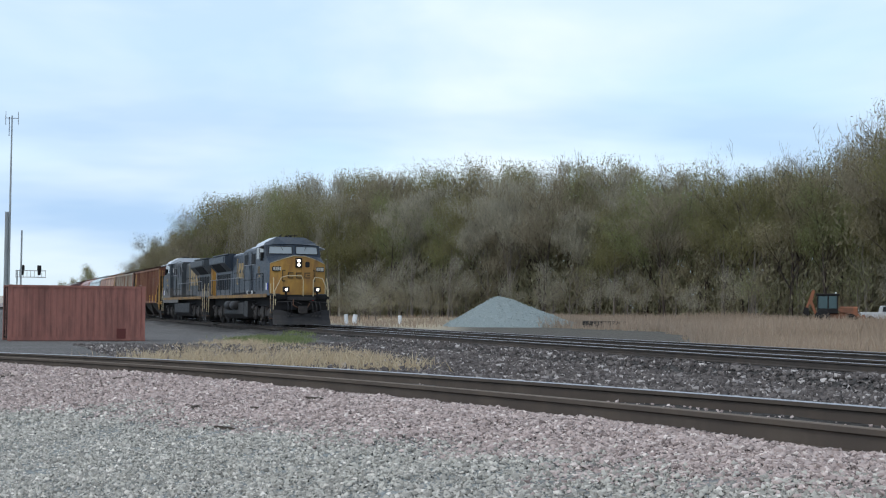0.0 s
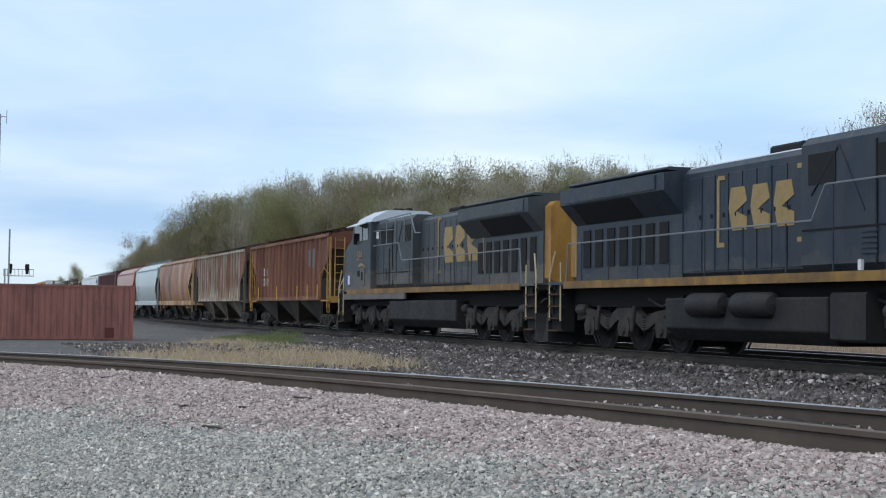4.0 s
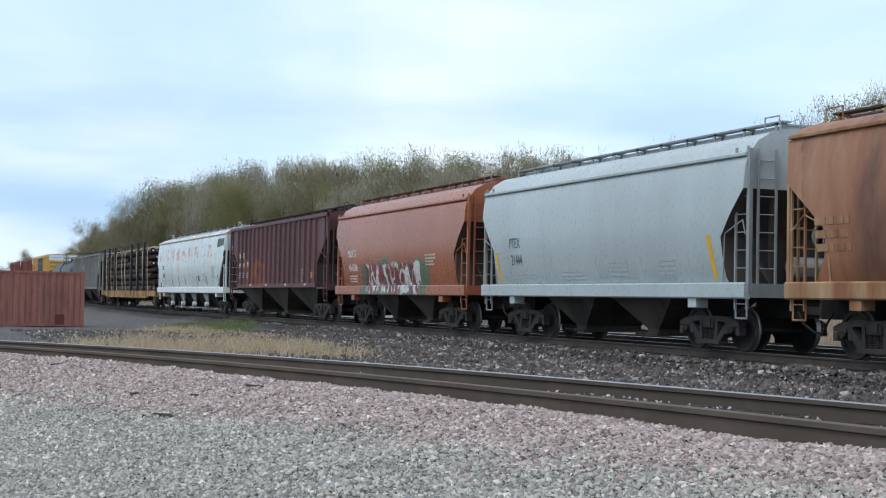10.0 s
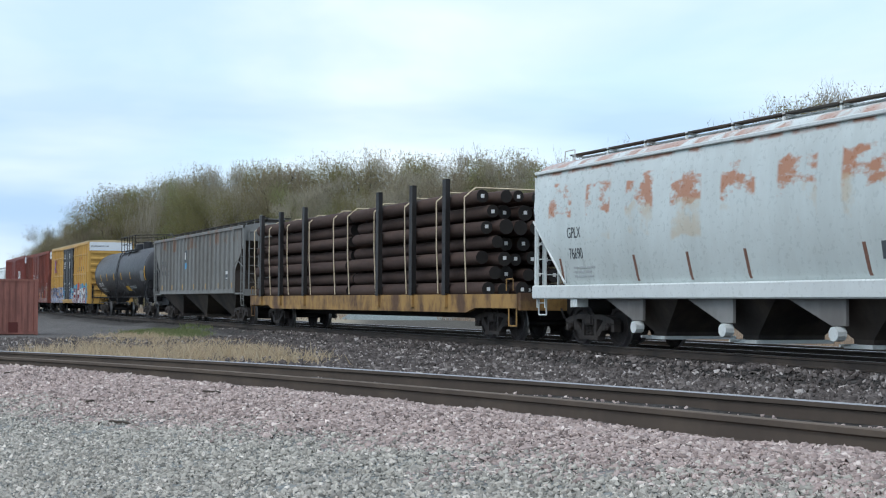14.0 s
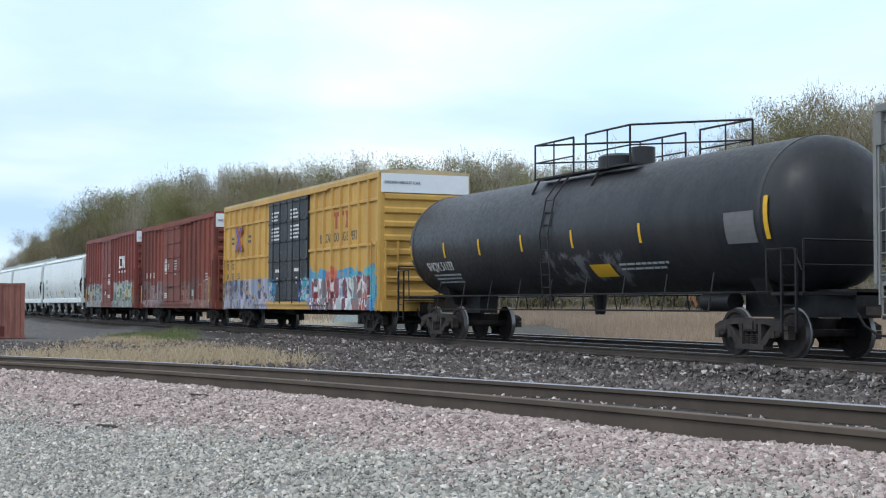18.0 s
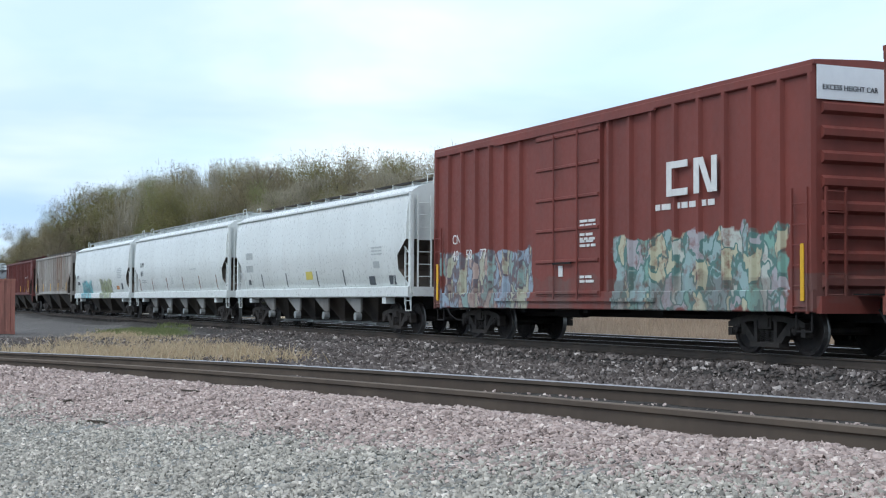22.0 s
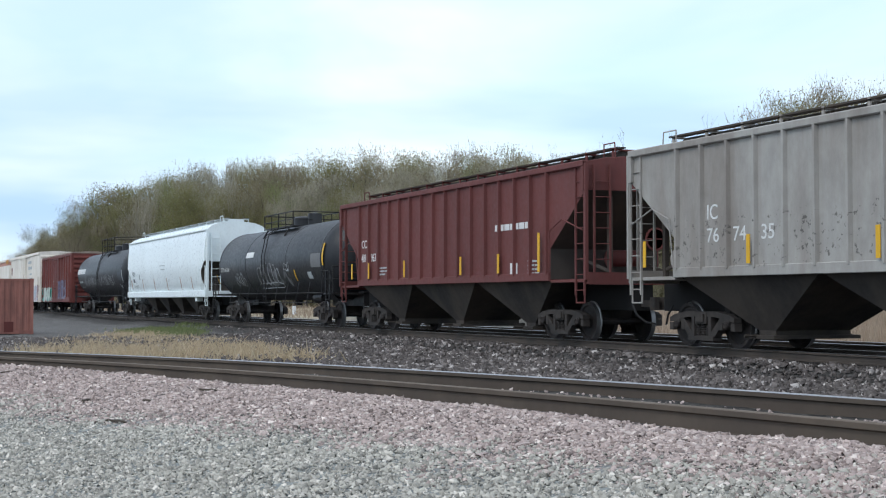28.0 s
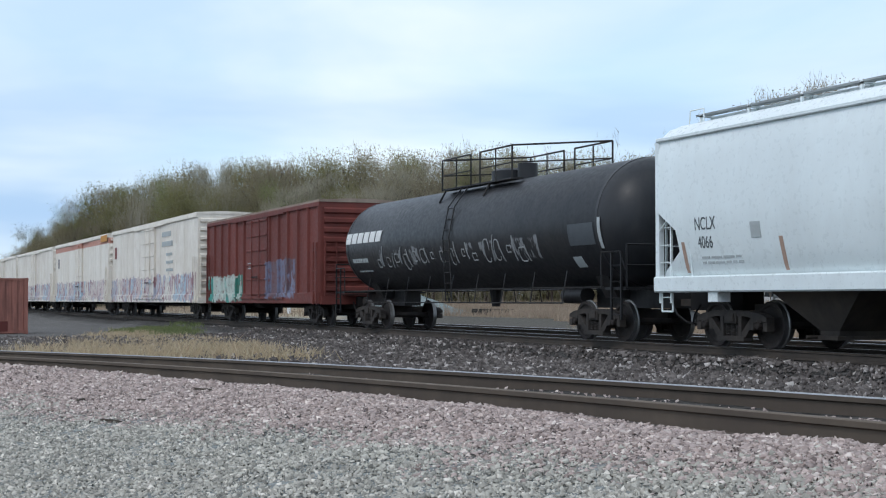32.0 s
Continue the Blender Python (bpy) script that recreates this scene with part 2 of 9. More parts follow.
def eaten(m, z0, z1, rust, dark, panel_pitch=1.0, seed=0.0, strength=0.95):
    """Rust that has eaten the paint: thick near the eaves, thinning in runs towards the sill, each panel a little different."""
    def build(nt, below):
        co = nt.nodes.new("ShaderNodeTexCoord")
        sp = nt.nodes.new("ShaderNodeSeparateXYZ")
        link(nt, co.outputs["Object"], sp.inputs[0])
        up = nt.nodes.new("ShaderNodeMapRange")
        up.inputs["From Min"].default_value, up.inputs["From Max"].default_value = z0, z1
        link(nt, sp.outputs[2], up.inputs["Value"])
        f1, r1 = noise_fac(nt, 1.0, (0.9 / panel_pitch, 0.2, 0.12), 4.0, 0.6, 0.0, 1.0, shift=seed)
        f2, r2 = noise_fac(nt, 3.5, (1, 0.2, 0.35), 6.0, 0.65, 0.0, 1.0, shift=seed + 5)
        v = math_node(nt, "ADD", up.outputs[0], math_node(nt, "MULTIPLY", math_node(nt, "SUBTRACT", r1, 0.5), 2.2))
        v = math_node(nt, "ADD", v, math_node(nt, "MULTIPLY", math_node(nt, "SUBTRACT", r2, 0.5), 1.2))
        rp = nt.nodes.new("ShaderNodeMapRange")
        rp.inputs["From Min"].default_value, rp.inputs["From Max"].default_value = 0.25, 0.75
        link(nt, v, rp.inputs["Value"])
        f3, r3 = noise_fac(nt, 0.8, (1.3 / panel_pitch, 0.2, 0.25), 6.0, 0.65, 0.40, 0.56, shift=seed + 9)
        return mix(nt, math_node(nt, "MULTIPLY", rp.outputs[0], strength), below, mix(nt, f3, rust, dark))
    return over(m, build)


STEEL_DARK = paint("dark_truck_steel", (0.036, 0.032, 0.030), (0.075, 0.063, 0.055), 0.7, rough=0.8, stretch=(1, 1, 1), scale=2.0)
WHEEL = paint("wheel_steel", (0.027, 0.024, 0.024), (0.05, 0.04, 0.035), 0.7, rough=0.7, metal=0.2, stretch=(1, 1, 1), scale=3.0)
WHEEL_RIM = plain("worn_tread", (0.24, 0.235, 0.23), 0.42, 0.8)
BLACK = paint("black_paint", (0.012, 0.012, 0.014), (0.05, 0.045, 0.04), 0.5, rough=0.45)
UNDER = plain("underframe_black", (0.018, 0.0165, 0.016), 0.85)
RUSTY = paint("rusty_brown_steel", (0.10, 0.05, 0.03), (0.05, 0.03, 0.02), 0.7, rough=0.85, stretch=(1, 1, 1))
GLASS_DARK = plain("dark_window", (0.02, 0.025, 0.03), 0.08, vary=0.05)
YELLOW_MARK = plain("yellow_marker", (0.75, 0.42, 0.03), 0.5)
WHITE_MARK = plain("white_lettering", (0.75, 0.75, 0.73), 0.6, vary=0.4)
GREY_MARK = plain("dark_grey_lettering", (0.08, 0.09, 0.10), 0.6, vary=0.3)
PALE_MARK = plain("faded_grey_lettering", (0.45, 0.48, 0.48), 0.6, vary=0.4)


# ---- mesh building ----
class Shape:
    """Vertices and faces that become one mesh."""

    def __init__(self):
        self.v, self.f = [], []

    def add(self, verts, faces):
        n = len(self.v)
        self.v.extend(verts)
        self.f.extend([tuple(i + n for i in f) for f in faces])
        return self

    def box(self, x0, x1, y0, y1, z0, z1, c=0.0):
        """A box; c: chamfer of the edges along x."""
        if c <= 0:
            vs = [(x, y, z) for x in (x0, x1) for y in (y0, y1) for z in (z0, z1)]
            return self.add(vs, [(0, 1, 3, 2), (4, 6, 7, 5), (0, 4, 5, 1), (2, 3, 7, 6), (0, 2, 6, 4), (1, 5, 7, 3)])
        prof = [(y0 + c, z0), (y1 - c, z0), (y1, z0 + c), (y1, z1 - c), (y1 - c, z1), (y0 + c, z1), (y0, z1 - c), (y0, z0 + c)]
        return self.along_x(prof, x0, x1)

    def along_x(self, prof, x0, x1):
        n = len(prof)
        vs = [(x0, *p) for p in prof] + [(x1, *p) for p in prof]
        fs = [(i, (i + 1) % n, n + (i + 1) % n, n + i) for i in range(n)]
        return self.add(vs, fs + [tuple(reversed(range(n))), tuple(range(n, 2 * n))])

    def along_y(self, prof, y0, y1):
        """prof: points (x, z), counterclockwise seen from -y."""
        n = len(prof)
        vs = [(p[0], y0, p[1]) for p in prof] + [(p[0], y1, p[1]) for p in prof]
        fs = [(i, n + i, n + (i + 1) % n, (i + 1) % n) for i in range(n)]
        return self.add(vs, fs + [tuple(range(n)), tuple(reversed(range(n, 2 * n)))])

    def along_z(self, prof, z0, z1):
        n = len(prof)
        vs = [(*p, z0) for p in prof] + [(*p, z1) for p in prof]
        fs = [(i, (i + 1) % n, n + (i + 1) % n, n + i) for i in range(n)]
        return self.add(vs, fs + [tuple(reversed(range(n))), tuple(range(n, 2 * n))])

    def rod(self, a, b, r, n=6, r2=None, caps=True):
        a, b = Vector(a), Vector(b)
        d = (b - a).normalized()
        u = d.orthogonal().normalized()
        w = d.cross(u)
        r2 = r if r2 is None else r2
        vs = []
        for p, rr in ((a, r), (b, r2)):
            for i in range(n):
                t = 2 * math.pi * (i + 0.5) / n
                vs.append(tuple(p + (u * math.cos(t) + w * math.sin(t)) * rr))
        fs = [(i, (i + 1) % n, n + (i + 1) % n, n + i) for i in range(n)]
        if caps:
            fs += [tuple(reversed(range(n))), tuple(range(n, 2 * n))]
        return self.add(vs, fs)

    def pipe(self, points, r, n=5):
        for a, b in zip(points, points[1:]):
            self.rod(a, b, r, n)
        return self

    def lathe(self, prof, centre, axis="x", n=20):
        """prof: points (along axis, radius)."""
        vs, k = [], len(prof)
        for i in range(n):
            t = 2 * math.pi * i / n
            for a, r in prof:
                p = {"x": (a, r * math.cos(t), r * math.sin(t)), "y": (r * math.sin(t), a, r * math.cos(t)),
                     "z": (r * math.cos(t), r * math.sin(t), a)}[axis]
                vs.append((p[0] + centre[0], p[1] + centre[1], p[2] + centre[2]))
        fs = []
        for i in range(n):
            j = (i + 1) % n
            for q in range(k - 1):
                fs.append((i * k + q, i * k + q + 1, j * k + q + 1, j * k + q))
        fs.append(tuple(i * k for i in range(n)))
        fs.append(tuple(i * k + k - 1 for i in reversed(range(n))))
        return self.add(vs, fs)


def mesh_of(name, shape, material, smooth=None):
    me = bpy.data.meshes.new(name)
    me.from_pydata(shape.v, [], shape.f)
    bm = bmesh.new()
    bm.from_mesh(me)
    bmesh.ops.recalc_face_normals(bm, faces=bm.faces)
    bm.to_mesh(me)
    bm.free()
    if smooth:
        me.polygons.foreach_set("use_smooth", [True] * len(me.polygons))
        me.set_sharp_from_angle(angle=radians(smooth))
    me.materials.append(material)
    return me


def part(name, shape, material, parent, label="", smooth=None, bevel=0.0, at=None):
    ob = new(name, shape if isinstance(shape, bpy.types.Mesh) else mesh_of(name, shape, material, smooth))
    ob.parent = parent
    if at is not None:
        ob.matrix_basis = at
    if bevel:
        b = ob.modifiers.new("bevel", "BEVEL")
        b.width, b.segments, b.limit_method, b.angle_limit = bevel, 2, "ANGLE", radians(40)
    return tagged(ob, label=label) if label else ob


def thing(name, m, label, category, group="", kind=""):
    ob = new(name)
    ob.empty_display_size = 0.5
    ob.matrix_basis = m
    return tagged(ob, label, category, group, kind)


def lettering(text, size, material, parent, x, z, y, name="lettering", squeeze=1.0, flip=False, label="", wrap=None):
    """Flat letters on a side that faces -y (or +y with flip), their left end at x."""
    cu = bpy.data.curves.new("letters", "FONT")
    cu.body, cu.size, cu.extrude = text, size, 0.004
    tmp = bpy.data.objects.new("letters", cu)
    me = bpy.data.meshes.new_from_object(tmp)
    bpy.data.objects.remove(tmp)
    me.materials.append(material)
    m = pose(x, y, z, 90, 0, 180 if flip else 0) @ Matrix.Diagonal((squeeze, 1, 1, 1))
    me.transform(m)
    if wrap:
        for v in me.vertices:
            v.co.y = wrap(v.co.z) - 0.006 + (v.co.y - y) * 0.5
    return part(name, me, material, parent, label)


# ---- the ground ----
MAIN_Y, SECOND_Y = 17.26, 21.6


def siding_y(x):
    u = max(-75.0, min(25.0, x + 20.0))
    y = 3.507 + 0.26006 * u - 0.006832 * u * u
    return y + (x + 20.0 - u) * (0.26006 - 2 * 0.006832 * u)


def siding_z(x):
    u = max(-45.0, min(25.0, x + 20.0))
    return 0.136 + 0.01303 * u - 0.0000834 * u * u


def siding_slope(x):
    return (siding_y(x + 0.1) - siding_y(x - 0.1)) / 0.2


def siding_off(x, y):
    return (y - siding_y(x)) / math.sqrt(1 + siding_slope(x) ** 2)


def smooth01(a, b, x):
    t = max(0.0, min(1.0, (x - a) / (b - a)))
    return t * t * (3 - 2 * t)


def ground_z(x, y):
    d = siding_off(x, y)
    far = smooth01(23.0, 90.0, y)
    base = -0.34 if d < 0 else -0.42
    base -= 0.13 * smooth01(-50, -58, x) * smooth01(14, 10, y)
    if y > 19:
        base = -0.75 + 0.75 * far
    z = base
    # embankment of the two main tracks
    e = max(0.0, abs(y - (MAIN_Y + SECOND_Y) / 2) - 4.0)
    z = max(z, -0.23 - e * 0.5)
    # ballast of the siding
    z = max(z, siding_z(x) - 0.135 - max(0.0, abs(d) - 1.35) * (0.30 if d > 0 else 0.14))
    if -80 < x < 5 and -10 < y < 30:
        z += 0.035 * noise.noise((x * 0.6, y * 0.6, 0.0)) + 0.02 * noise.noise((x * 2.1, y * 2.1, 3.0))
    elif y > 30 or x < -80:
        z += 0.25 * noise.noise((x * 0.05, y * 0.05, 0.0))
    return z


def steps(*spans):
    out = []
    for a, b, n in spans:
        out += [a + (b - a) * i / n for i in range(n)]
    return out + [spans[-1][1]]


GX = steps((-3000, -700, 10), (-700, -200, 25), (-200, -80, 48), (-80, 0, 180), (0, 20, 20), (20, 200, 20), (200, 2000, 8))
GY = steps((-2000, -100, 8), (-100, -12, 18), (-12, 24, 150), (24, 60, 40), (60, 200, 30), (200, 3000, 10))


def zones(x, y):
    """Shares of pink ballast, dark ballast, dry grass and green grass."""
    d = siding_off(x, y)
    n = noise.noise((x * 0.35, y * 0.35, 5.0)) + 0.5 * noise.noise((x * 1.3, y * 1.3, 2.0))
    if d < 0:
        edge = 1.9 + 0.17 * max(0.0, min(12.0, -x - 9.0))
        lot = smooth01(edge - 0.5, edge + 0.7, -d + 0.7 * n)
        return (1 - lot, 0.55 * smooth01(-1.0, -0.8, d), 0.0, 0.0)
    if y > 26.0 + n:
        side = -y / min(x, -1.0)
        k = 0.9 * smooth01(76, 56, y) * smooth01(0.62, 0.54, side) * (1 - smooth01(0.37, 0.33, side) * smooth01(36, 41, y))
        return (0.0, k, 1 - k, 0.0)
    dark = smooth01(-1.3, 0.8, y + 0.33 * x + 0.8 * n)
    dark = max(dark, smooth01(14.2, 15.6, y + 0.4 * n))
    if x > -12:
        dark = max(dark, smooth01(0.8, 1.6, d))
    tuft = smooth01(-0.35, 0.30, noise.noise((x * 0.55, y * 0.9, 8.0)) + 0.5 * noise.noise((x * 1.7, y * 1.7, 4.0)))
    back = 12.0 - 0.17 * max(0.0, x + 42.0)
    dry = smooth01(-6.3, -4.3, y + 0.262 * x + 0.7 * n) * smooth01(0.9, 1.5, d) * smooth01(back + 0.7, back - 0.9, y + 0.8 * n) * smooth01(-28.5, -32.0, x + 1.5 * n) * (0.35 + 0.65 * tuft)
    dry *= 1 - 0.75 * smooth01(-1.3, 1.8, y + 0.33 * x + 0.8 * n)
    green = 0.75 * smooth01(-71, -63, x + 3 * n) * smooth01(-50, -55, x + 3 * n) * smooth01(11.4, 12.6, y + 0.7 * n) * smooth01(0.25, 0.225, -y / min(x, -1.0)) * (0.35 + 0.65 * tuft)
    return (0.6, max(dark * (1 - 0.8 * green), 0.38 + 0.2 * n), dry, green)


g_mat, g_nt, g_b = nodes_of("ground_surface")
g_att = g_nt.nodes.new("ShaderNodeVertexColor")
g_att.layer_name = "zone"
g_sep = g_nt.nodes.new("ShaderNodeSeparateColor")
link(g_nt, g_att.outputs["Color"], g_sep.inputs["Color"])
g_vor = g_nt.nodes.new("ShaderNodeTexVoronoi")
g_geo = g_nt.nodes.new("ShaderNodeNewGeometry")
g_vor.inputs["Scale"].default_value = 22.0
link(g_nt, g_geo.outputs["Position"], g_vor.inputs["Vector"])
g_sepc = g_nt.nodes.new("ShaderNodeSeparateColor")
link(g_nt, g_vor.outputs["Color"], g_sepc.inputs["Color"])
g_lot = mix(g_nt, g_sepc.outputs[0], (0.14, 0.15, 0.147), (0.31, 0.33, 0.32))
# Both ballast grounds are darkened to paint shade into gaps between stones.
g_pink = mix(g_nt, g_sepc.outputs[0], (0.055, 0.046, 0.042), (0.24, 0.205, 0.195))
g_dark = mix(g_nt, g_sepc.outputs[0], (0.022, 0.02, 0.019), (0.09, 0.085, 0.08))
gf1, gr1 = noise_fac(g_nt, 1.1, (1, 1, 1), 8.0, 0.7, 0.3, 0.7, coord="World")
g_dry = mix(g_nt, gf1, (0.28, 0.235, 0.165), (0.48, 0.405, 0.285))
g_green = mix(g_nt, gf1, (0.10, 0.13, 0.05), (0.17, 0.21, 0.08))
gf2, gr2 = noise_fac(g_nt, 0.45, (1, 1, 1), 5.0, 0.6, 0.35, 0.7, coord="World")
g_lot = mix(g_nt, times(g_nt, gf2, 0.45), g_lot, (0.17, 0.18, 0.175))
g_c = mix(g_nt, g_sep.outputs[0], g_lot, g_pink)
g_c = mix(g_nt, g_sep.outputs[1], g_c, g_dark)
g_c = mix(g_nt, g_sep.outputs[2], g_c, g_dry)
g_c = mix(g_nt, g_att.outputs["Alpha"], g_c, g_green)
link(g_nt, g_c, g_b.inputs["Base Color"])
g_b.inputs["Roughness"].default_value = 0.95
g_b.inputs["Specular IOR Level"].default_value = 0.1
bump(g_nt, g_b, g_vor.outputs["Distance"], 0.6, 0.03)

gv, gc = [], []
for gy in GY:
    for gx in GX:
        gv.append((gx, gy, ground_z(gx, gy)))
        r, d_, s_, g_ = zones(gx, gy)
        gc.extend((r, d_, s_, g_))
nx = len(GX)
gfaces = [(j * nx + i, j * nx + i + 1, (j + 1) * nx + i + 1, (j + 1) * nx + i) for j in range(len(GY) - 1) for i in range(nx - 1)]
g_me = bpy.data.meshes.new("ground")
g_me.from_pydata(gv, [], gfaces)
g_me.polygons.foreach_set("use_smooth", [True] * len(gfaces))
g_col = g_me.color_attributes.new("zone", "FLOAT_COLOR", "POINT")
g_col.data.foreach_set("color", gc)
g_me.materials.append(g_mat)
tagged(new("ground", g_me), "flat rail yard ground of gravel, ballast and dry grass", "ground", kind="structure")


# ---- loose stone ----
def stones(name, spots, material, label, lumps=10, faces20=True):
    """One mesh of many angular stones; spots: (x, y, z, size)."""
    rs = np.random.RandomState(len(spots))
    if faces20:
        p = (1 + 5 ** 0.5) / 2
        base = np.array([(-1, p, 0), (1, p, 0), (-1, -p, 0), (1, -p, 0), (0, -1, p), (0, 1, p), (0, -1, -p), (0, 1, -p),
                         (p, 0, -1), (p, 0, 1), (-p, 0, -1), (-p, 0, 1)], float) / 1.9
        tri = np.array([(0, 11, 5), (0, 5, 1), (0, 1, 7), (0, 7, 10), (0, 10, 11), (1, 5, 9), (5, 11, 4), (11, 10, 2), (10, 7, 6),
                        (7, 1, 8), (3, 9, 4), (3, 4, 2), (3, 2, 6), (3, 6, 8), (3, 8, 9), (4, 9, 5), (2, 4, 11), (6, 2, 10), (8, 6, 7), (9, 8, 1)])
    else:
        base = np.array([(1, 0, 0), (-1, 0, 0), (0, 1, 0), (0, -1, 0), (0, 0, 1), (0, 0, -1)], float)
        tri = np.array([(0, 2, 4), (2, 1, 4), (1, 3, 4), (3, 0, 4), (2, 0, 5), (1, 2, 5), (3, 1, 5), (0, 3, 5)])
    kinds = []
    for k in range(lumps):
        b = base * rs.uniform(0.45, 1.45, (len(base), 1)) * rs.uniform(0.5, 1.3, 3)
        q, _ = np.linalg.qr(rs.normal(size=(3, 3)))
        kinds.append(b @ q)
    kinds = np.array(kinds)
    # each stone keeps the faces that do not lie on the ground
    keep = len(tri) * 3 // 4
    tops = []
    for b in kinds:
        nz = np.cross(b[tri[:, 1]] - b[tri[:, 0]], b[tri[:, 2]] - b[tri[:, 0]])
        nz = nz[:, 2] / np.linalg.norm(nz, axis=1) * np.sign((nz * b[tri].mean(1)).sum(1))
        tops.append(tri[np.argsort(-nz)[:keep]])
    tops = np.array(tops)
    sp = np.array(spots)
    n = len(sp)
    a = rs.uniform(0, 2 * math.pi, n)
    which = rs.randint(0, lumps, n)
    v = kinds[which]
    c, s = np.cos(a)[:, None], np.sin(a)[:, None]
    v = np.stack([v[:, :, 0] * c - v[:, :, 1] * s, v[:, :, 0] * s + v[:, :, 1] * c, v[:, :, 2] * 0.78], 2)
    v = v * sp[:, 3][:, None, None] + sp[:, None, :3]
    f = (tops[which] + (np.arange(n) * len(base))[:, None, None]).reshape(-1, 3)
    me = bpy.data.meshes.new(name)
    me.vertices.add(n * len(base))
    me.vertices.foreach_set("co", v.ravel())
    me.loops.add(len(f) * 3)
    me.loops.foreach_set("vertex_index", f.ravel().astype(np.int32))
    me.polygons.add(len(f))
    me.polygons.foreach_set("loop_start", np.arange(len(f), dtype=np.int32) * 3)
    me.update(calc_edges=True)
    me.validate()
    me.materials.append(material)
    ob = new(name, me)
    return tagged(ob, label, "gravel", kind="stuff") if label else tagged(ob, kind="stuff")


# ---- tracks ----
RAIL_SIDE = paint("rusty_rail_steel", (0.062, 0.052, 0.045), (0.095, 0.075, 0.06), 0.6, rough=0.85, stretch=(1, 1, 1), scale=1.5)
RAIL_TOP = plain("polished_rail_head", (0.42, 0.42, 0.44), 0.33, 0.85, vary=0.35)
TIE = paint("weathered_tie_wood", (0.055, 0.05, 0.046), (0.028, 0.025, 0.023), 0.8, rough=0.9, stretch=(1, 0.2, 1), scale=4.0)
RAIL_BROWN = paint("brown_siding_rail_steel", (0.092, 0.072, 0.058), (0.135, 0.105, 0.08), 0.6, rough=0.85, stretch=(1, 1, 1), scale=1.5)
RAIL_DULL = plain("dull_brown_rail_head", (0.15, 0.12, 0.095), 0.85, 0.0, vary=0.5)
RAIL_PROF = [(-0.07, -0.175), (0.07, -0.175), (0.07, -0.16), (0.012, -0.14), (0.012, -0.05), (0.036, -0.038), (0.036, -0.006),
             (0.028, 0.0), (-0.028, 0.0), (-0.036, -0.006), (-0.036, -0.038), (-0.012, -0.05), (-0.012, -0.14), (-0.07, -0.16)]


def rail_shape(points):
    """Rail along a list of (x, y, z) of its head, with the profile set square to the way."""
    sh, n = Shape(), len(RAIL_PROF)
    vs = []
    for i, p in enumerate(points):
        a, b = Vector(points[max(0, i - 1)]), Vector(points[min(len(points) - 1, i + 1)])
        d = (b - a).normalized()
        side = Vector((-d.y, d.x, 0)).normalized()
        for o, h in RAIL_PROF:
            q = Vector(p) + side * o
            vs.append((q.x, q.y, q.z + h))
    fs = []
    for i in range(len(points) - 1):
        for k in range(n):
            fs.append((i * n + k, i * n + (k + 1) % n, (i + 1) * n + (k + 1) % n, (i + 1) * n + k))
    return sh.add(vs, fs)


def track(name, label, xs, yz, tie_from, tie_to, tie_step, seed, heads=(RAIL_TOP, RAIL_TOP), sink=0.0, side=RAIL_SIDE):
    root = thing(name, Matrix(), label, "railway track", kind="structure")
    for off, head in zip((-0.7525, 0.7525), heads):
        pts = []
        for x in xs:
            y, z, sl = yz(x)
            n = math.sqrt(1 + sl * sl)
            pts.append((x - off * sl / n, y + off / n, z))
        ob = part("rail", rail_shape(pts), side, root, "rusty steel rail with a polished head")
        ob.data.materials.append(head)
        k = len(RAIL_PROF)
        for i, poly in enumerate(ob.data.polygons):
            if poly.normal.z > 0.7 and i % k in (6, 7, 8):
                poly.material_index = 1
    tie = mesh_of("tie", Shape().box(-0.115, 0.115, -1.3, 1.3, -0.35, -0.172), TIE)
    rs = random.Random(seed)
    x = tie_from
    while x < tie_to:
        y, z, sl = yz(x)
        a = math.degrees(math.atan(sl))
        ob = new("tie", tie)
        ob.parent = root
        ob.matrix_basis = pose(x, y + rs.uniform(-0.05, 0.05), z + rs.uniform(-0.012, 0.0) - sink, 0, 0, a + rs.uniform(-1.5, 1.5))
        x += tie_step * rs.uniform(0.92, 1.08) / math.sqrt(1 + sl * sl)
    return root


track("main_track", "main line track of rusty rails on wooden ties", steps((-900, -100, 8), (-100, 60, 8)),
      lambda x: (MAIN_Y, 0.0, 0.0), -110, 2, 0.54, 1)
track("second_track", "second main line track beside the first", steps((-900, -100, 8), (-100, 60, 8)),
      lambda x: (SECOND_Y, -0.02, 0.0), -90, -5, 0.54, 2)
track("siding_track", "curved siding track with dark rusty rails", steps((-90, -48, 20), (-48, 4, 80)),
      lambda x: (siding_y(x), siding_z(x), siding_slope(x)), -46, -6, 0.56, 3, (RAIL_DULL, RAIL_TOP), 0.0, RAIL_BROWN)


# ---- the red storage container ----
RED_STEEL = paint("faded_red_container_paint", (0.34, 0.145, 0.115), (0.24, 0.10, 0.08), 0.7, scale=1.2, rough=0.75, grime_amount=0.3, stain2=(0.19, 0.085, 0.07), stretch=(1, 1, 0.1))


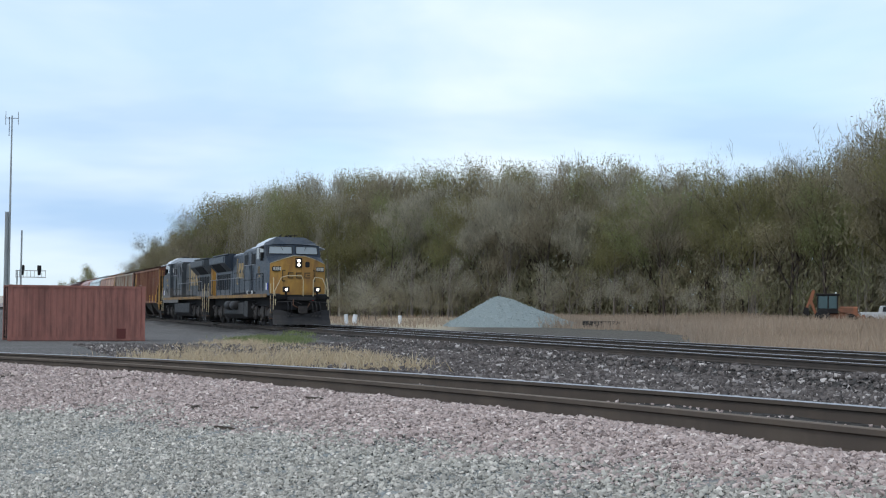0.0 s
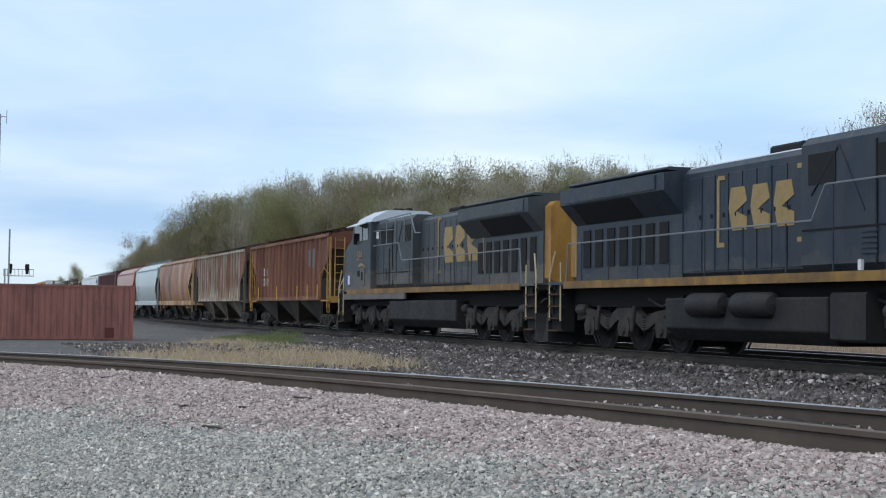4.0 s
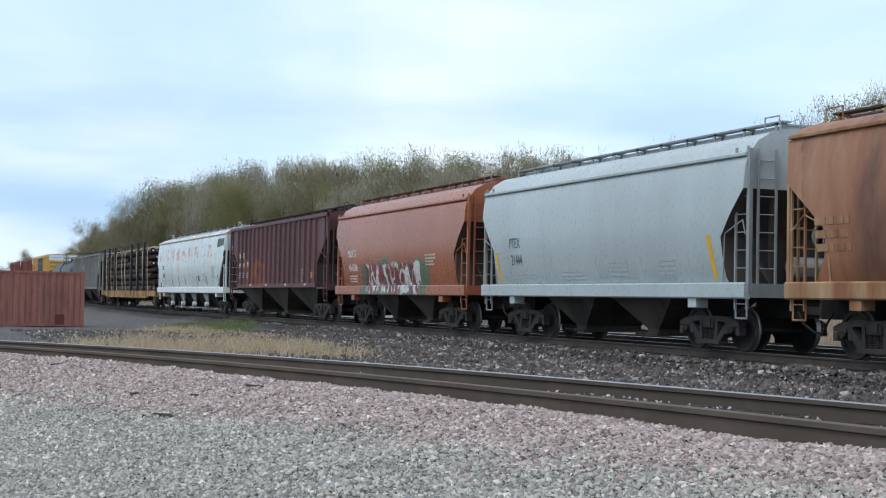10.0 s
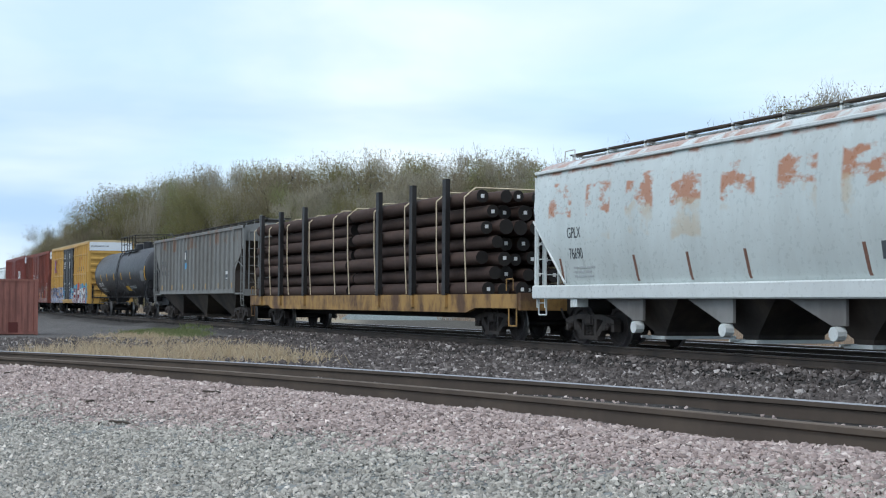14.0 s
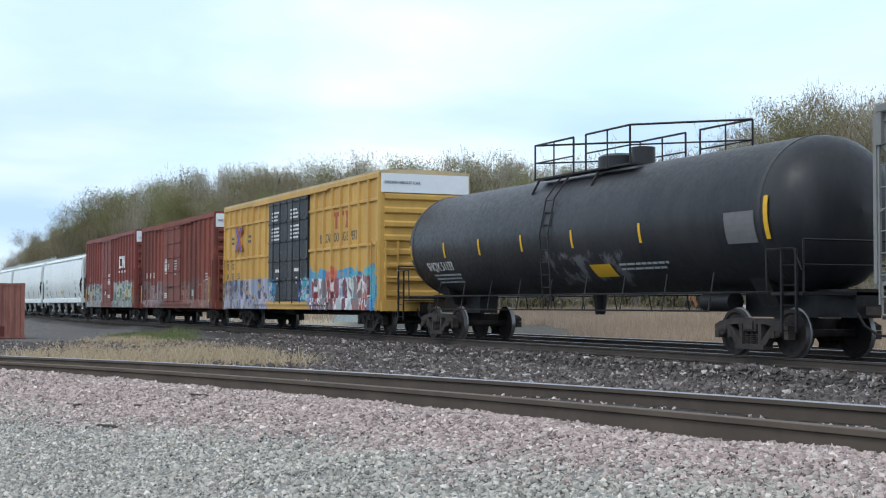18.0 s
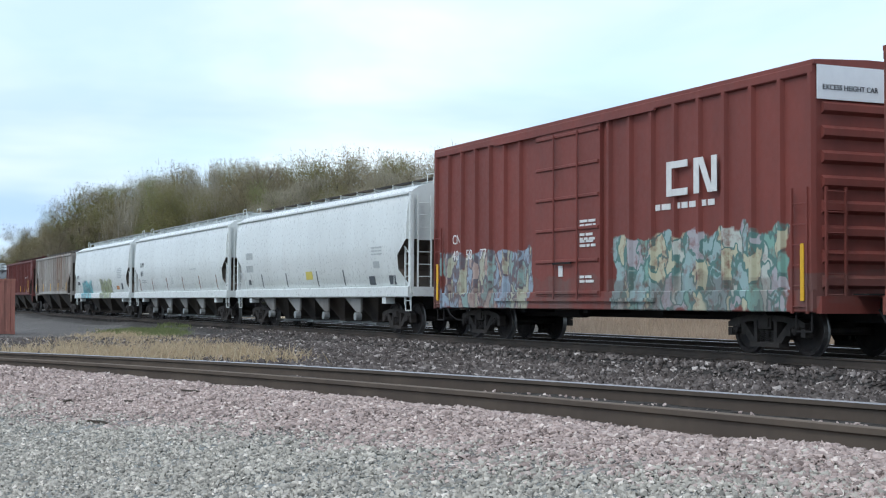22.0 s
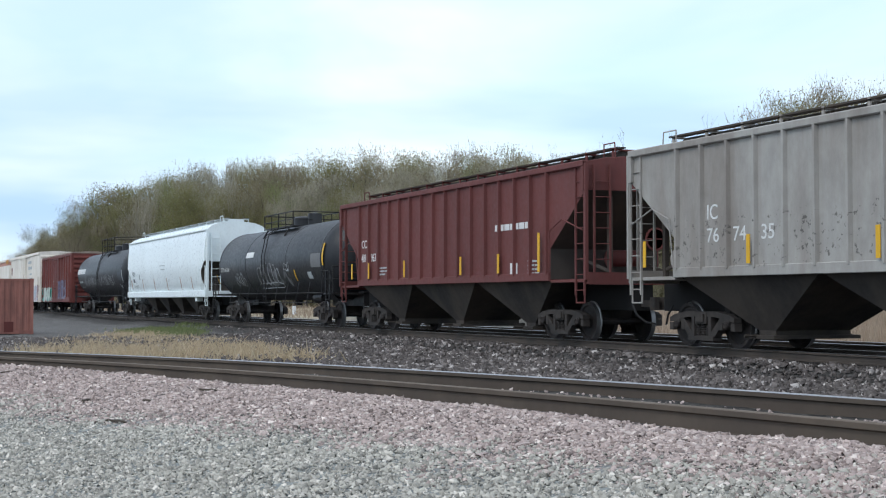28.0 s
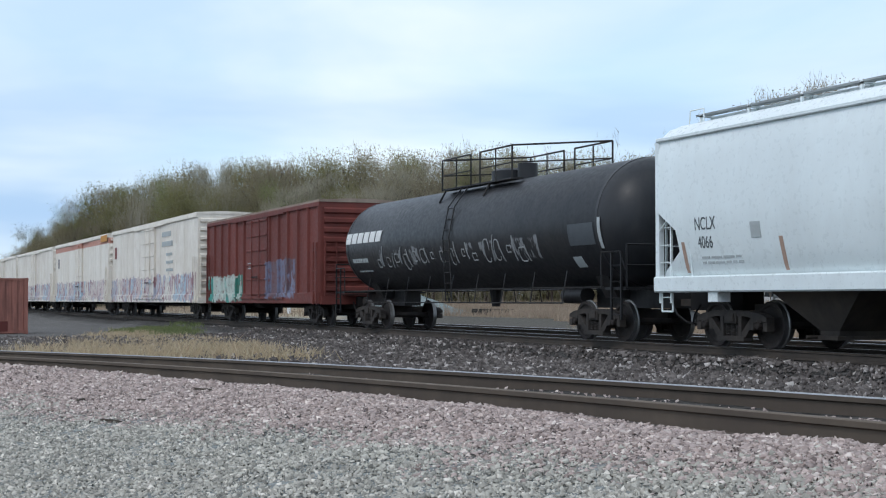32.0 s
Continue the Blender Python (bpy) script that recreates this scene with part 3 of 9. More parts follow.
def container():
    a, b = Vector((-64.0, 7.86, 0)), Vector((-63.65, 1.98, 0))   # far and near end of the long face
    d = (b - a)
    L = d.length
    ang = math.degrees(math.atan2(d.y, d.x))
    # local x runs along the face, the face looks along -y
    root = thing("storage_container", Matrix.Translation((a.x, a.y, -0.545)) @ pose(0, 0, 0, 0, 0, ang + 180) @ pose(-L, 0, 0),
                 "faded red corrugated steel storage container on the gravel", "container")
    H, W = 2.44, 2.44
    prof, x, pitch = [], 0.12, 0.262
    while x < L - 0.2:
        prof += [(x, 0.0), (x + 0.07, 0.0), (x + 0.105, 0.022), (x + 0.175, 0.022), (x + 0.21, 0.0)]
        x += pitch
    for y0, sgn, nm in ((0.02, 1, "side_wall"), (W - 0.02, -1, "side_wall")):
        sh = Shape()
        vs = [(px, y0 + sgn * py, 0.16) for px, py in prof] + [(px, y0 + sgn * py, H - 0.1) for px, py in prof]
        n = len(prof)
        sh.add(vs, [(i, i + 1, n + i + 1, n + i) for i in range(n - 1)])
        part(nm, sh, RED_STEEL, root)
    for x0 in (0.0, L - 0.16):
        for y0 in (0.0, W - 0.16):
            part("corner_post", Shape().box(x0, x0 + 0.16, y0, y0 + 0.16, 0.16, H - 0.1), RED_STEEL, root)
            part("corner_casting", Shape().box(x0 - 0.004, x0 + 0.174, y0 - 0.006, y0 + 0.166, 0.0, 0.16), RED_STEEL, root)
            part("corner_casting", Shape().box(x0 - 0.004, x0 + 0.174, y0 - 0.006, y0 + 0.166, H - 0.12, H), RED_STEEL, root)
    part("bottom_rail", Shape().box(0.16, L - 0.16, 0.0, 0.12, 0.02, 0.165), RED_STEEL, root)
    part("bottom_rail", Shape().box(0.16, L - 0.16, W - 0.12, W, 0.02, 0.165), RED_STEEL, root)
    part("top_rail", Shape().box(0.16, L - 0.16, 0.0, 0.08, H - 0.11, H - 0.01), RED_STEEL, root)
    part("top_rail", Shape().box(0.16, L - 0.16, W - 0.08, W, H - 0.11, H - 0.01), RED_STEEL, root)
    part("roof", Shape().box(0.08, L - 0.08, 0.08, W - 0.08, H - 0.06, H - 0.02), RED_STEEL, root)
    part("floor", Shape().box(0.1, L - 0.1, 0.12, W - 0.12, 0.1, 0.18), TIE, root)
    part("end_wall", Shape().box(L - 0.1, L - 0.05, 0.16, W - 0.16, 0.16, H - 0.1), RED_STEEL, root)
    for y0 in (0.17, W / 2 + 0.01):
        door = part("door", Shape().box(0.04, 0.09, y0, y0 + W / 2 - 0.18, 0.16, H - 0.12), RED_STEEL, root)
        for yy in (y0 + 0.3, y0 + 0.75):
            part("lock_rod", Shape().rod((0.02, yy, 0.1), (0.02, yy, H - 0.1), 0.017), UNDER, door)
    part("patch", Shape().box(L - 1.25, L - 0.85, -0.004, 0.03, 0.1, 0.55), paint("dark_red_patch", (0.13, 0.035, 0.03), rough=0.7), root,
         "dark red primer patch")


container()

# ---- pile of grey stone ----
PILE = by_piece("grey_crushed_stone", [(0.25, 0.30, 0.30), (0.33, 0.38, 0.37), (0.20, 0.235, 0.235), (0.40, 0.44, 0.43)], 0.95)


def stone_pile(cx, cy, along):
    """A heap with a rounded top and a long tail, its loose stones on a core."""
    rs = random.Random(5)

    def h(u, v):
        q = u + 1.9
        r = math.hypot(q * (0.60 if q < 0 else 0.385), v * 0.52)
        return 3.12 - math.sqrt(r * r + 0.09) + 0.12 * noise.noise((u * 0.6, v * 0.6, 1.0)) + 0.05 * noise.noise((u * 2, v * 2, 5.0))
    sh, n = Shape(), 44
    vs, fs = [], []
    for j in range(n + 1):
        for i in range(n + 1):
            u, v = -8.5 + 17.5 * i / n, -7 + 14 * j / n
            p = Vector((cx, cy, 0)) + Vector((along.x, along.y, 0)) * u + Vector((-along.y, along.x, 0)) * v
            vs.append((p.x, p.y, max(-0.8, h(u, v) + ground_z(p.x, p.y))))
    for j in range(n):
        for i in range(n):
            fs.append((j * (n + 1) + i, j * (n + 1) + i + 1, (j + 1) * (n + 1) + i + 1, (j + 1) * (n + 1) + i))
    sh.add(vs, fs)
    root = thing("stone_pile", Matrix(), "heap of blue-grey crushed stone beyond the tracks", "stone pile")
    part("core", sh, PILE, root, smooth=80)
    spots = []
    for _ in range(9000):
        u, v = rs.uniform(-8, 8.5), rs.uniform(-6, 6)
        if h(u, v) > 0:
            p = Vector((cx, cy, 0)) + Vector((along.x, along.y, 0)) * u + Vector((-along.y, along.x, 0)) * v
            spots.append((p.x, p.y, h(u, v) + ground_z(p.x, p.y), rs.uniform(0.04, 0.11)))
    ob = stones("loose_stone", spots, PILE, "", 8, False)
    ob.parent = root
    return root


stone_pile(-124.5, 50.2, Vector((0.53, 0.848)))


# ---- scattered stone and grass ----
BALLAST_PINK = by_piece("pinkish_ballast", [(0.129, 0.099, 0.091), (0.438, 0.347, 0.317), (0.597, 0.481, 0.440), (0.269, 0.212, 0.193), (0.676, 0.558, 0.510), (0.198, 0.158, 0.144), (0.496, 0.409, 0.379), (0.358, 0.288, 0.265), (0.846, 0.739, 0.675)], 0.92)
LOT_STONE = by_piece("grey_green_gravel", [(0.135, 0.130, 0.116), (0.374, 0.356, 0.312), (0.521, 0.494, 0.431), (0.226, 0.217, 0.191), (0.610, 0.575, 0.504), (0.305, 0.289, 0.256), (0.836, 0.773, 0.689)], 0.92)
BALLAST_DARK = by_piece("dark_oily_ballast", [(0.034, 0.029, 0.027), (0.095, 0.083, 0.077), (0.168, 0.146, 0.137), (0.056, 0.049, 0.046), (0.224, 0.198, 0.185), (0.078, 0.068, 0.063), (0.123, 0.106, 0.101), (0.560, 0.514, 0.484)], 0.92)
DRY_GRASS = by_piece("dry_tan_grass", [(0.50, 0.39, 0.255), (0.62, 0.50, 0.34), (0.40, 0.31, 0.205), (0.74, 0.63, 0.45)], 0.95, glow_through=0.5)
DRY_BRUSH = by_piece("dry_brown_brush", [(0.40, 0.30, 0.225), (0.52, 0.41, 0.31), (0.33, 0.25, 0.19), (0.58, 0.47, 0.36)], 0.95, big=0.07, glow_through=0.4)
GREEN_GRASS = by_piece("short_green_grass", [(0.14, 0.18, 0.07), (0.19, 0.23, 0.095), (0.26, 0.27, 0.14), (0.15, 0.19, 0.08)], 0.9, glow_through=0.3)

sr = random.Random(21)
near_pink, far_pink, near_lot, far_lot, dark_spots = [], [], [], [], []
for _ in range(500000):
    x = -4.4 - 36.0 * sr.random() ** 1.5
    lo, hi = -0.03 * x * 0 - 0.6, min(-1.05 * x, siding_y(x) + 1.2)
    y = sr.uniform(lo, hi)
    d = siding_off(x, y)
    if abs(abs(d) - 0.7525) < 0.1:
        continue
    if d > -0.7 and (sr.random() < 0.98):
        continue
    if sr.random() > min(1.0, 12.0 / -x) or sr.random() > min(1.0, (hi - lo) / 6.5):
        continue
    pk, dk, dg, gg = zones(x, min(y, siding_y(x) - 0.01))
    if sr.random() < pk:
        size = sr.choice((0.008, 0.009, 0.011, 0.013, 0.015, 0.018, 0.025, 0.012)) * (1.0 if x > -16 else 1.2)
        (near_pink if x > -17 else far_pink).append((x, y, ground_z(x, y) + size * 0.38, size))
    else:
        size = sr.choice((0.007, 0.008, 0.010, 0.012, 0.015, 0.021, 0.009)) * (1.0 if x > -14 else 1.3)
        (near_lot if x > -11 else far_lot).append((x, y, ground_z(x, y) + size * 0.38, size))
for _ in range(75000):
    x = -7.0 - 48.0 * sr.random() ** 1.1
    y = sr.uniform(max(siding_y(x) + 1.0, 4.0), min(16.3, -0.97 * x + 0.5, 30.0) if -0.97 * x > siding_y(x) + 1.4 else siding_y(x) + 1.4)
    pk, dk, dg, gg = zones(x, y)
    if abs(y - MAIN_Y + 0.7525) < 0.12 or sr.random() > dk or siding_off(x, y) < 0.9:
        continue
    size = sr.choice((0.035, 0.042, 0.05, 0.06, 0.07))
    dark_spots.append((x, y, ground_z(x, y) + size * 0.4, size))
for _ in range(9000):
    x = sr.uniform(-62, -10)
    y = sr.uniform(15.2, 23.5)
    if min(abs(y - MAIN_Y + 0.7525), abs(y - MAIN_Y - 0.7525), abs(y - SECOND_Y + 0.7525), abs(y - SECOND_Y - 0.7525)) > 0.13:
        dark_spots.append((x, y, ground_z(x, y), sr.uniform(0.035, 0.065)))
stones("near_ballast", near_pink, BALLAST_PINK, "loose pinkish grey ballast stones beside the siding", 24, False)
stones("far_ballast", far_pink, BALLAST_PINK, "loose pinkish grey ballast along the siding", 12, False)
stones("near_gravel", near_lot, LOT_STONE, "loose grey-green gravel of the lot", 24, False)
stones("far_gravel", far_lot, LOT_STONE, "fine grey-green gravel of the lot", 12, False)
stones("dark_ballast", dark_spots, BALLAST_DARK, "dark dirty ballast with pale stones between the tracks", 12, False)


sp_mat = paint("grey_splintered_wood", (0.09, 0.075, 0.06), (0.05, 0.04, 0.035), 0.7, rough=0.95, stretch=(1, 1, 1))
for k in range(16):
    x = -11.5 - 16 * sr.random() ** 1.2
    y = siding_y(x) - sr.uniform(1.1, 3.6)
    z = ground_z(x, y) + 0.02
    piece = thing("wood_splinter", Matrix.Translation((x, y, z)) @ pose(0, 0, 0, sr.uniform(-4, 4), sr.uniform(-3, 3), sr.uniform(0, 180)),
                  "dark weathered splinter of tie wood on the gravel", "splinter", "splinters on the gravel")
    w = sr.uniform(0.04, 0.15)
    part("chip", Shape().along_y([(-w, -0.012), (w * 0.8, -0.015), (w, 0.0), (w * 0.6, 0.008), (-w * 0.9, 0.006)], -0.012, 0.014), sp_mat, piece)


def blades(name, spots, material, label, category="grass", bend=0.28):
    """Grass as thin upright leaves; spots: (x, y, z, height, width)."""
    rs = np.random.RandomState(len(spots))
    sp = np.array(spots)
    n = len(sp)
    a = rs.uniform(0, 2 * math.pi, n)
    side = np.stack([np.cos(a), np.sin(a), np.zeros(n)], 1) * sp[:, 4:5]
    lean = rs.normal(size=(n, 3)) * np.array([bend, bend, 0.0]) * sp[:, 3:4]
    base = sp[:, :3]
    tip = base + lean + np.array([0, 0, 1.0]) * sp[:, 3:4]
    v = np.stack([base - side, base + side, tip], 1).reshape(-1, 3)
    me = bpy.data.meshes.new(name)
    me.vertices.add(3 * n)
    me.vertices.foreach_set("co", v.ravel())
    me.loops.add(3 * n)
    me.loops.foreach_set("vertex_index", np.arange(3 * n, dtype=np.int32))
    me.polygons.add(n)
    me.polygons.foreach_set("loop_start", np.arange(n, dtype=np.int32) * 3)
    me.update(calc_edges=True)
    me.materials.append(material)
    return tagged(new(name, me), label, category, kind="stuff")


tan, green_, brush = [], [], []


def edge_line(x):
    """The foot of the wood beyond the brush."""
    return float(np.interp(x, [-290, -240, -200, -165, -130], [44, 58, 70, 78, 84]))


for _ in range(120000):
    x, y = sr.uniform(-78, -27), sr.uniform(1, 14)
    pk, dk, dg, gg = zones(x, y)
    if sr.random() < dg * 0.6 and siding_off(x, y) > 1.0:
        k = 0.42 + 0.55 * noise.noise((x * 0.8, y * 0.8, 9.0)) + 0.55 * smooth01(-42, -33, x)
        tan.append((x, y, ground_z(x, y) - 0.02, max(0.05, sr.uniform(0.10, 0.42) * k), sr.uniform(0.012, 0.03)))
for _ in range(40000):
    x, y = sr.uniform(-80, -48), sr.uniform(10.8, 16.0)
    if sr.random() < zones(x, y)[3]:
        green_.append((x, y, ground_z(x, y) - 0.02, sr.uniform(0.06, 0.2), sr.uniform(0.015, 0.035)))
for _ in range(9000):
    x = -120 - 130 * sr.random()
    y = 34 + 36 * sr.random()
    if y > edge_line(x) or y / -x > 0.36 + 0.03 * noise.noise((x * 0.1, y * 0.1, 7.0)):
        continue
    brush.append((x, y, ground_z(x, y) - 0.05, sr.uniform(0.25, 0.8) * (0.8 + 0.7 * noise.noise((x * 0.12, y * 0.12, 4.0))), sr.uniform(0.03, 0.07)))
for _ in range(210000):
    x = -34 - 170 * sr.random()
    y = 25.5 + 62 * sr.random() ** 1.4
    if y / -x < 0.56 + 0.05 * noise.noise((x * 0.1, y * 0.1, 0.0)) and y < 50:
        continue
    if y / -x < 0.42 or y / -x > 1.0:
        continue
    k = 0.8 + 0.7 * noise.noise((x * 0.12, y * 0.12, 4.0))
    brush.append((x, y, ground_z(x, y) - 0.05, max(0.25, sr.uniform(0.4, 1.25) * k), sr.uniform(0.008, 0.022) * (1 + y / 50)))
blades("dry_grass", tan, DRY_GRASS, "tan dry grass between the siding and the main line", bend=0.7)
blades("green_grass", green_, GREEN_GRASS, "patch of short green grass beside the tracks")
blades("dry_brush", brush, DRY_BRUSH, "tall brown dry brush in the field before the woods", "brush")


# ---- the train: shared parts ----
WHEEL_R = 0.457


def wheelset_mesh(r=WHEEL_R):
    sh = Shape()
    for s in (-1, 1):
        prof = [(0.66, 0.09), (0.69, 0.12), (0.70, r - 0.09), (0.675, r - 0.07), (0.675, r + 0.028), (0.70, r + 0.028), (0.715, r + 0.004),
                (0.81, r - 0.004), (0.81, r - 0.07), (0.775, r - 0.10), (0.765, 0.17), (0.80, 0.13), (0.81, 0.09)]
        sh.lathe([(s * a, q) for a, q in prof], (0, 0, 0), "y", 20)
        sh.lathe([(s * 0.93, 0.0), (s * 0.93, 0.09), (s * 1.09, 0.09), (s * 1.12, 0.075), (s * 1.12, 0.0)], (0, 0, 0), "y", 10)
        for k in range(3):
            t = 2 * math.pi * k / 3
            sh.rod((0.05 * math.cos(t), s * 1.11, 0.05 * math.sin(t)), (0.05 * math.cos(t), s * 1.135, 0.05 * math.sin(t)), 0.014, 5)
    sh.lathe([(-1.1, 0.075), (1.1, 0.075)], (0, 0, 0), "y", 8)
    me = mesh_of("wheelset", sh, WHEEL, 40)
    me.materials.append(WHEEL_RIM)
    for p in me.polygons:
        c = p.center
        if math.hypot(c.x, c.z) > r - 0.02:
            p.material_index = 1
    return me


WHEELSET = wheelset_mesh()
LOCO_WHEEL_R = 0.533
LOCO_WHEELSET = wheelset_mesh(LOCO_WHEEL_R)


def sideframe_mesh():
    sh = Shape()
    top = [(-1.16, 0.51), (-0.88, 0.55), (-0.5, 0.62), (0.5, 0.62), (0.88, 0.55), (1.16, 0.51), (1.16, 0.60), (0.98, 0.67), (0.55, 0.73), (-0.55, 0.73), (-0.98, 0.67), (-1.16, 0.60)]
    sh.along_y(top, -0.09, 0.09)
    for s in (-1, 1):
        leg = [(s * 0.80, 0.56), (s * 0.66, 0.60), (s * 0.27, 0.24), (s * 0.40, 0.15)]
        sh.along_y(leg if s > 0 else leg[::-1], -0.08, 0.08)
        ped = [(s * 1.17, 0.34), (s * 1.17, 0.50), (s * 1.04, 0.50), (s * 1.04, 0.34)]
        sh.along_y(ped[::-1] if s > 0 else ped, -0.085, 0.085)
        ped = [(s * 0.74, 0.36), (s * 0.74, 0.50), (s * 0.60, 0.50), (s * 0.62, 0.36)]
        sh.along_y(ped[::-1] if s > 0 else ped, -0.085, 0.085)
        sh.box(s * 0.89 - 0.11, s * 0.89 + 0.11, -0.10, 0.10, 0.50, 0.57)
        sh.along_y([(s * 0.30 - 0.05, 0.2), (s * 0.30 + 0.05, 0.2), (s * 0.30 + 0.05, 0.64), (s * 0.30 - 0.05, 0.64)], -0.085, 0.085)
    sh.along_y([(-0.45, 0.14), (0.45, 0.14), (0.45, 0.23), (-0.45, 0.23)], -0.11, 0.11)
    return mesh_of("sideframe", sh, STEEL_DARK)


SIDEFRAME = sideframe_mesh()


def springs_mesh():
    sh = Shape()
    prof = []
    for k in range(7):
        prof += [(0.23 + k * 0.036, 0.078), (0.248 + k * 0.036, 0.055)]
    sh.lathe(prof, (0, 0, 0), "z", 8)
    return mesh_of("spring", sh, STEEL_DARK)


SPRINGS = springs_mesh()
BOLSTER = mesh_of("bolster", Shape().box(-0.2, 0.2, -1.1, 1.1, 0.48, 0.72).box(-0.14, 0.14, -1.14, 1.14, 0.52, 0.68).box(-0.3, 0.3, -0.3, 0.3, 0.68, 0.86), STEEL_DARK)
BRAKE = mesh_of("brake_beam", Shape().box(0.36, 0.42, -0.9, 0.9, 0.36, 0.44).box(-0.42, -0.36, -0.9, 0.9, 0.36, 0.44)
                .box(0.40, 0.44, -0.85, -0.65, 0.28, 0.62).box(-0.44, -0.40, -0.85, -0.65, 0.28, 0.62), STEEL_DARK)
WHEELS_AHEAD, WHEELS_BEHIND, WHEELS_MIDDLE = [], [], []


def truck(car, x):
    t = part("truck", BOLSTER, None, car, at=pose(x, 0, 0))
    part("sideframe", SIDEFRAME, None, t, at=pose(0, -1.0, 0))
    part("sideframe", SIDEFRAME, None, t, at=pose(0, 1.0, 0))
    for sx in (-0.17, 0.0, 0.17):
        part("spring", SPRINGS, None, t, at=pose(sx, -1.0, 0))
        part("spring", SPRINGS, None, t, at=pose(sx, 1.0, 0))
    part("brake_beam", BRAKE, None, t)
    WHEELS_AHEAD.append(part("wheelset", WHEELSET, None, t, at=pose(0.89, 0, WHEEL_R)))
    WHEELS_BEHIND.append(part("wheelset", WHEELSET, None, t, at=pose(-0.89, 0, WHEEL_R)))
    return t


def coupler(car, x, s):
    """x: the end sill; s: which way it points."""
    sh = Shape()
    sh.box(min(x - s * 0.3, x + s * 0.55), max(x - s * 0.3, x + s * 0.55), -0.07, 0.07, 0.80, 0.96)
    sh.along_z([(x + s * 0.50, -0.13), (x + s * 0.72, -0.15), (x + s * 0.76, -0.04), (x + s * 0.62, 0.02), (x + s * 0.74, 0.10), (x + s * 0.66, 0.16), (x + s * 0.50, 0.13)], 0.73, 1.03)
    part("coupler", sh, STEEL_DARK, car)
    hose = [(x + s * 0.1, -0.35, 0.85), (x + s * 0.3, -0.36, 0.62), (x + s * 0.52, -0.25, 0.45), (x + s * 0.75, -0.12, 0.42)]
    part("air_hose", Shape().pipe(hose, 0.025), BLACK, car)


def ladder(car, x, y, z0, z1, material, along="x", width=0.42, step=0.36):
    sh = Shape()
    dx, dy = (width / 2, 0) if along == "x" else (0, width / 2)
    for s in (-1, 1):
        sh.box(x + s * dx - 0.022, x + s * dx + 0.022, y + s * dy - 0.022, y + s * dy + 0.022, z0, z1)
    z = z0 + 0.12
    while z < z1 - 0.05:
        sh.rod((x - dx, y - dy, z), (x + dx, y + dy, z), 0.013, 5)
        z += step
    part("ladder", sh, material, car)


# ---- covered hopper cars ----
def loft(prof, ends):
    """Body whose half profile is (y, z) from the bottom up; ends: (front, rear) x for each z."""
    sh, n = Shape(), len(prof)
    vs = []
    for (y, z), (a, b) in zip(prof, ends):
        vs += [(a, -y, z), (a, y, z), (b, -y, z), (b, y, z)]
    fs = []
    for i in range(n - 1):
        k, m = 4 * i, 4 * (i + 1)
        fs += [(k + 2, k, m, m + 2), (k + 1, k + 3, m + 3, m + 1), (k, k + 1, m + 1, m), (k + 3, k + 2, m + 2, m + 3)]
    fs += [(0, 2, 3, 1), (4 * n - 4, 4 * n - 3, 4 * n - 1, 4 * n - 2)]
    return sh.add(vs, fs)


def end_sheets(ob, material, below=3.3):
    """Give the sloping end sheets of a hopper body a dark dusty coat with their shade painted in."""
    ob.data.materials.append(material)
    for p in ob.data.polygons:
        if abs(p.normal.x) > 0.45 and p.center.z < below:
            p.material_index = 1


# Dusty brown, darkened to paint in the shade under the hopper ends.
END_SHEET = paint("shaded_dusty_end_sheet", (0.065, 0.055, 0.048), (0.115, 0.09, 0.07), 0.6, rough=0.9, stretch=(1, 1, 0.5))


def hopper_bays(car, xs, half, width, material, z_top=1.12, gates=True, gate_mat=None):
    for x in xs:
        sh = Shape()
        a, b = half, 0.26
        vs = []
        for hx, hy, z in ((a, width, z_top), (b, width * 0.62, 0.38), (b, width * 0.62, 0.26)):
            vs += [(x - hx, -hy, z), (x + hx, -hy, z), (x + hx, hy, z), (x - hx, hy, z)]
        fs = [(0, 3, 2, 1), (8, 9, 10, 11)]
        for k in (0, 4):
            for i in range(4):
                j = (i + 1) % 4
                fs.append((k + i, k + j, k + 4 + j, k + 4 + i))
        sh.add(vs, fs)
        bay = part("hopper_bay", sh, material, car)
        g = Shape().box(x - 0.38, x + 0.38, -width * 0.72, width * 0.72, 0.22, 0.29)
        g.rod((x - 0.2, -width * 0.9, 0.27), (x - 0.2, width * 0.9, 0.27), 0.03, 6)
        part("outlet_gate", g, gate_mat or material, bay)


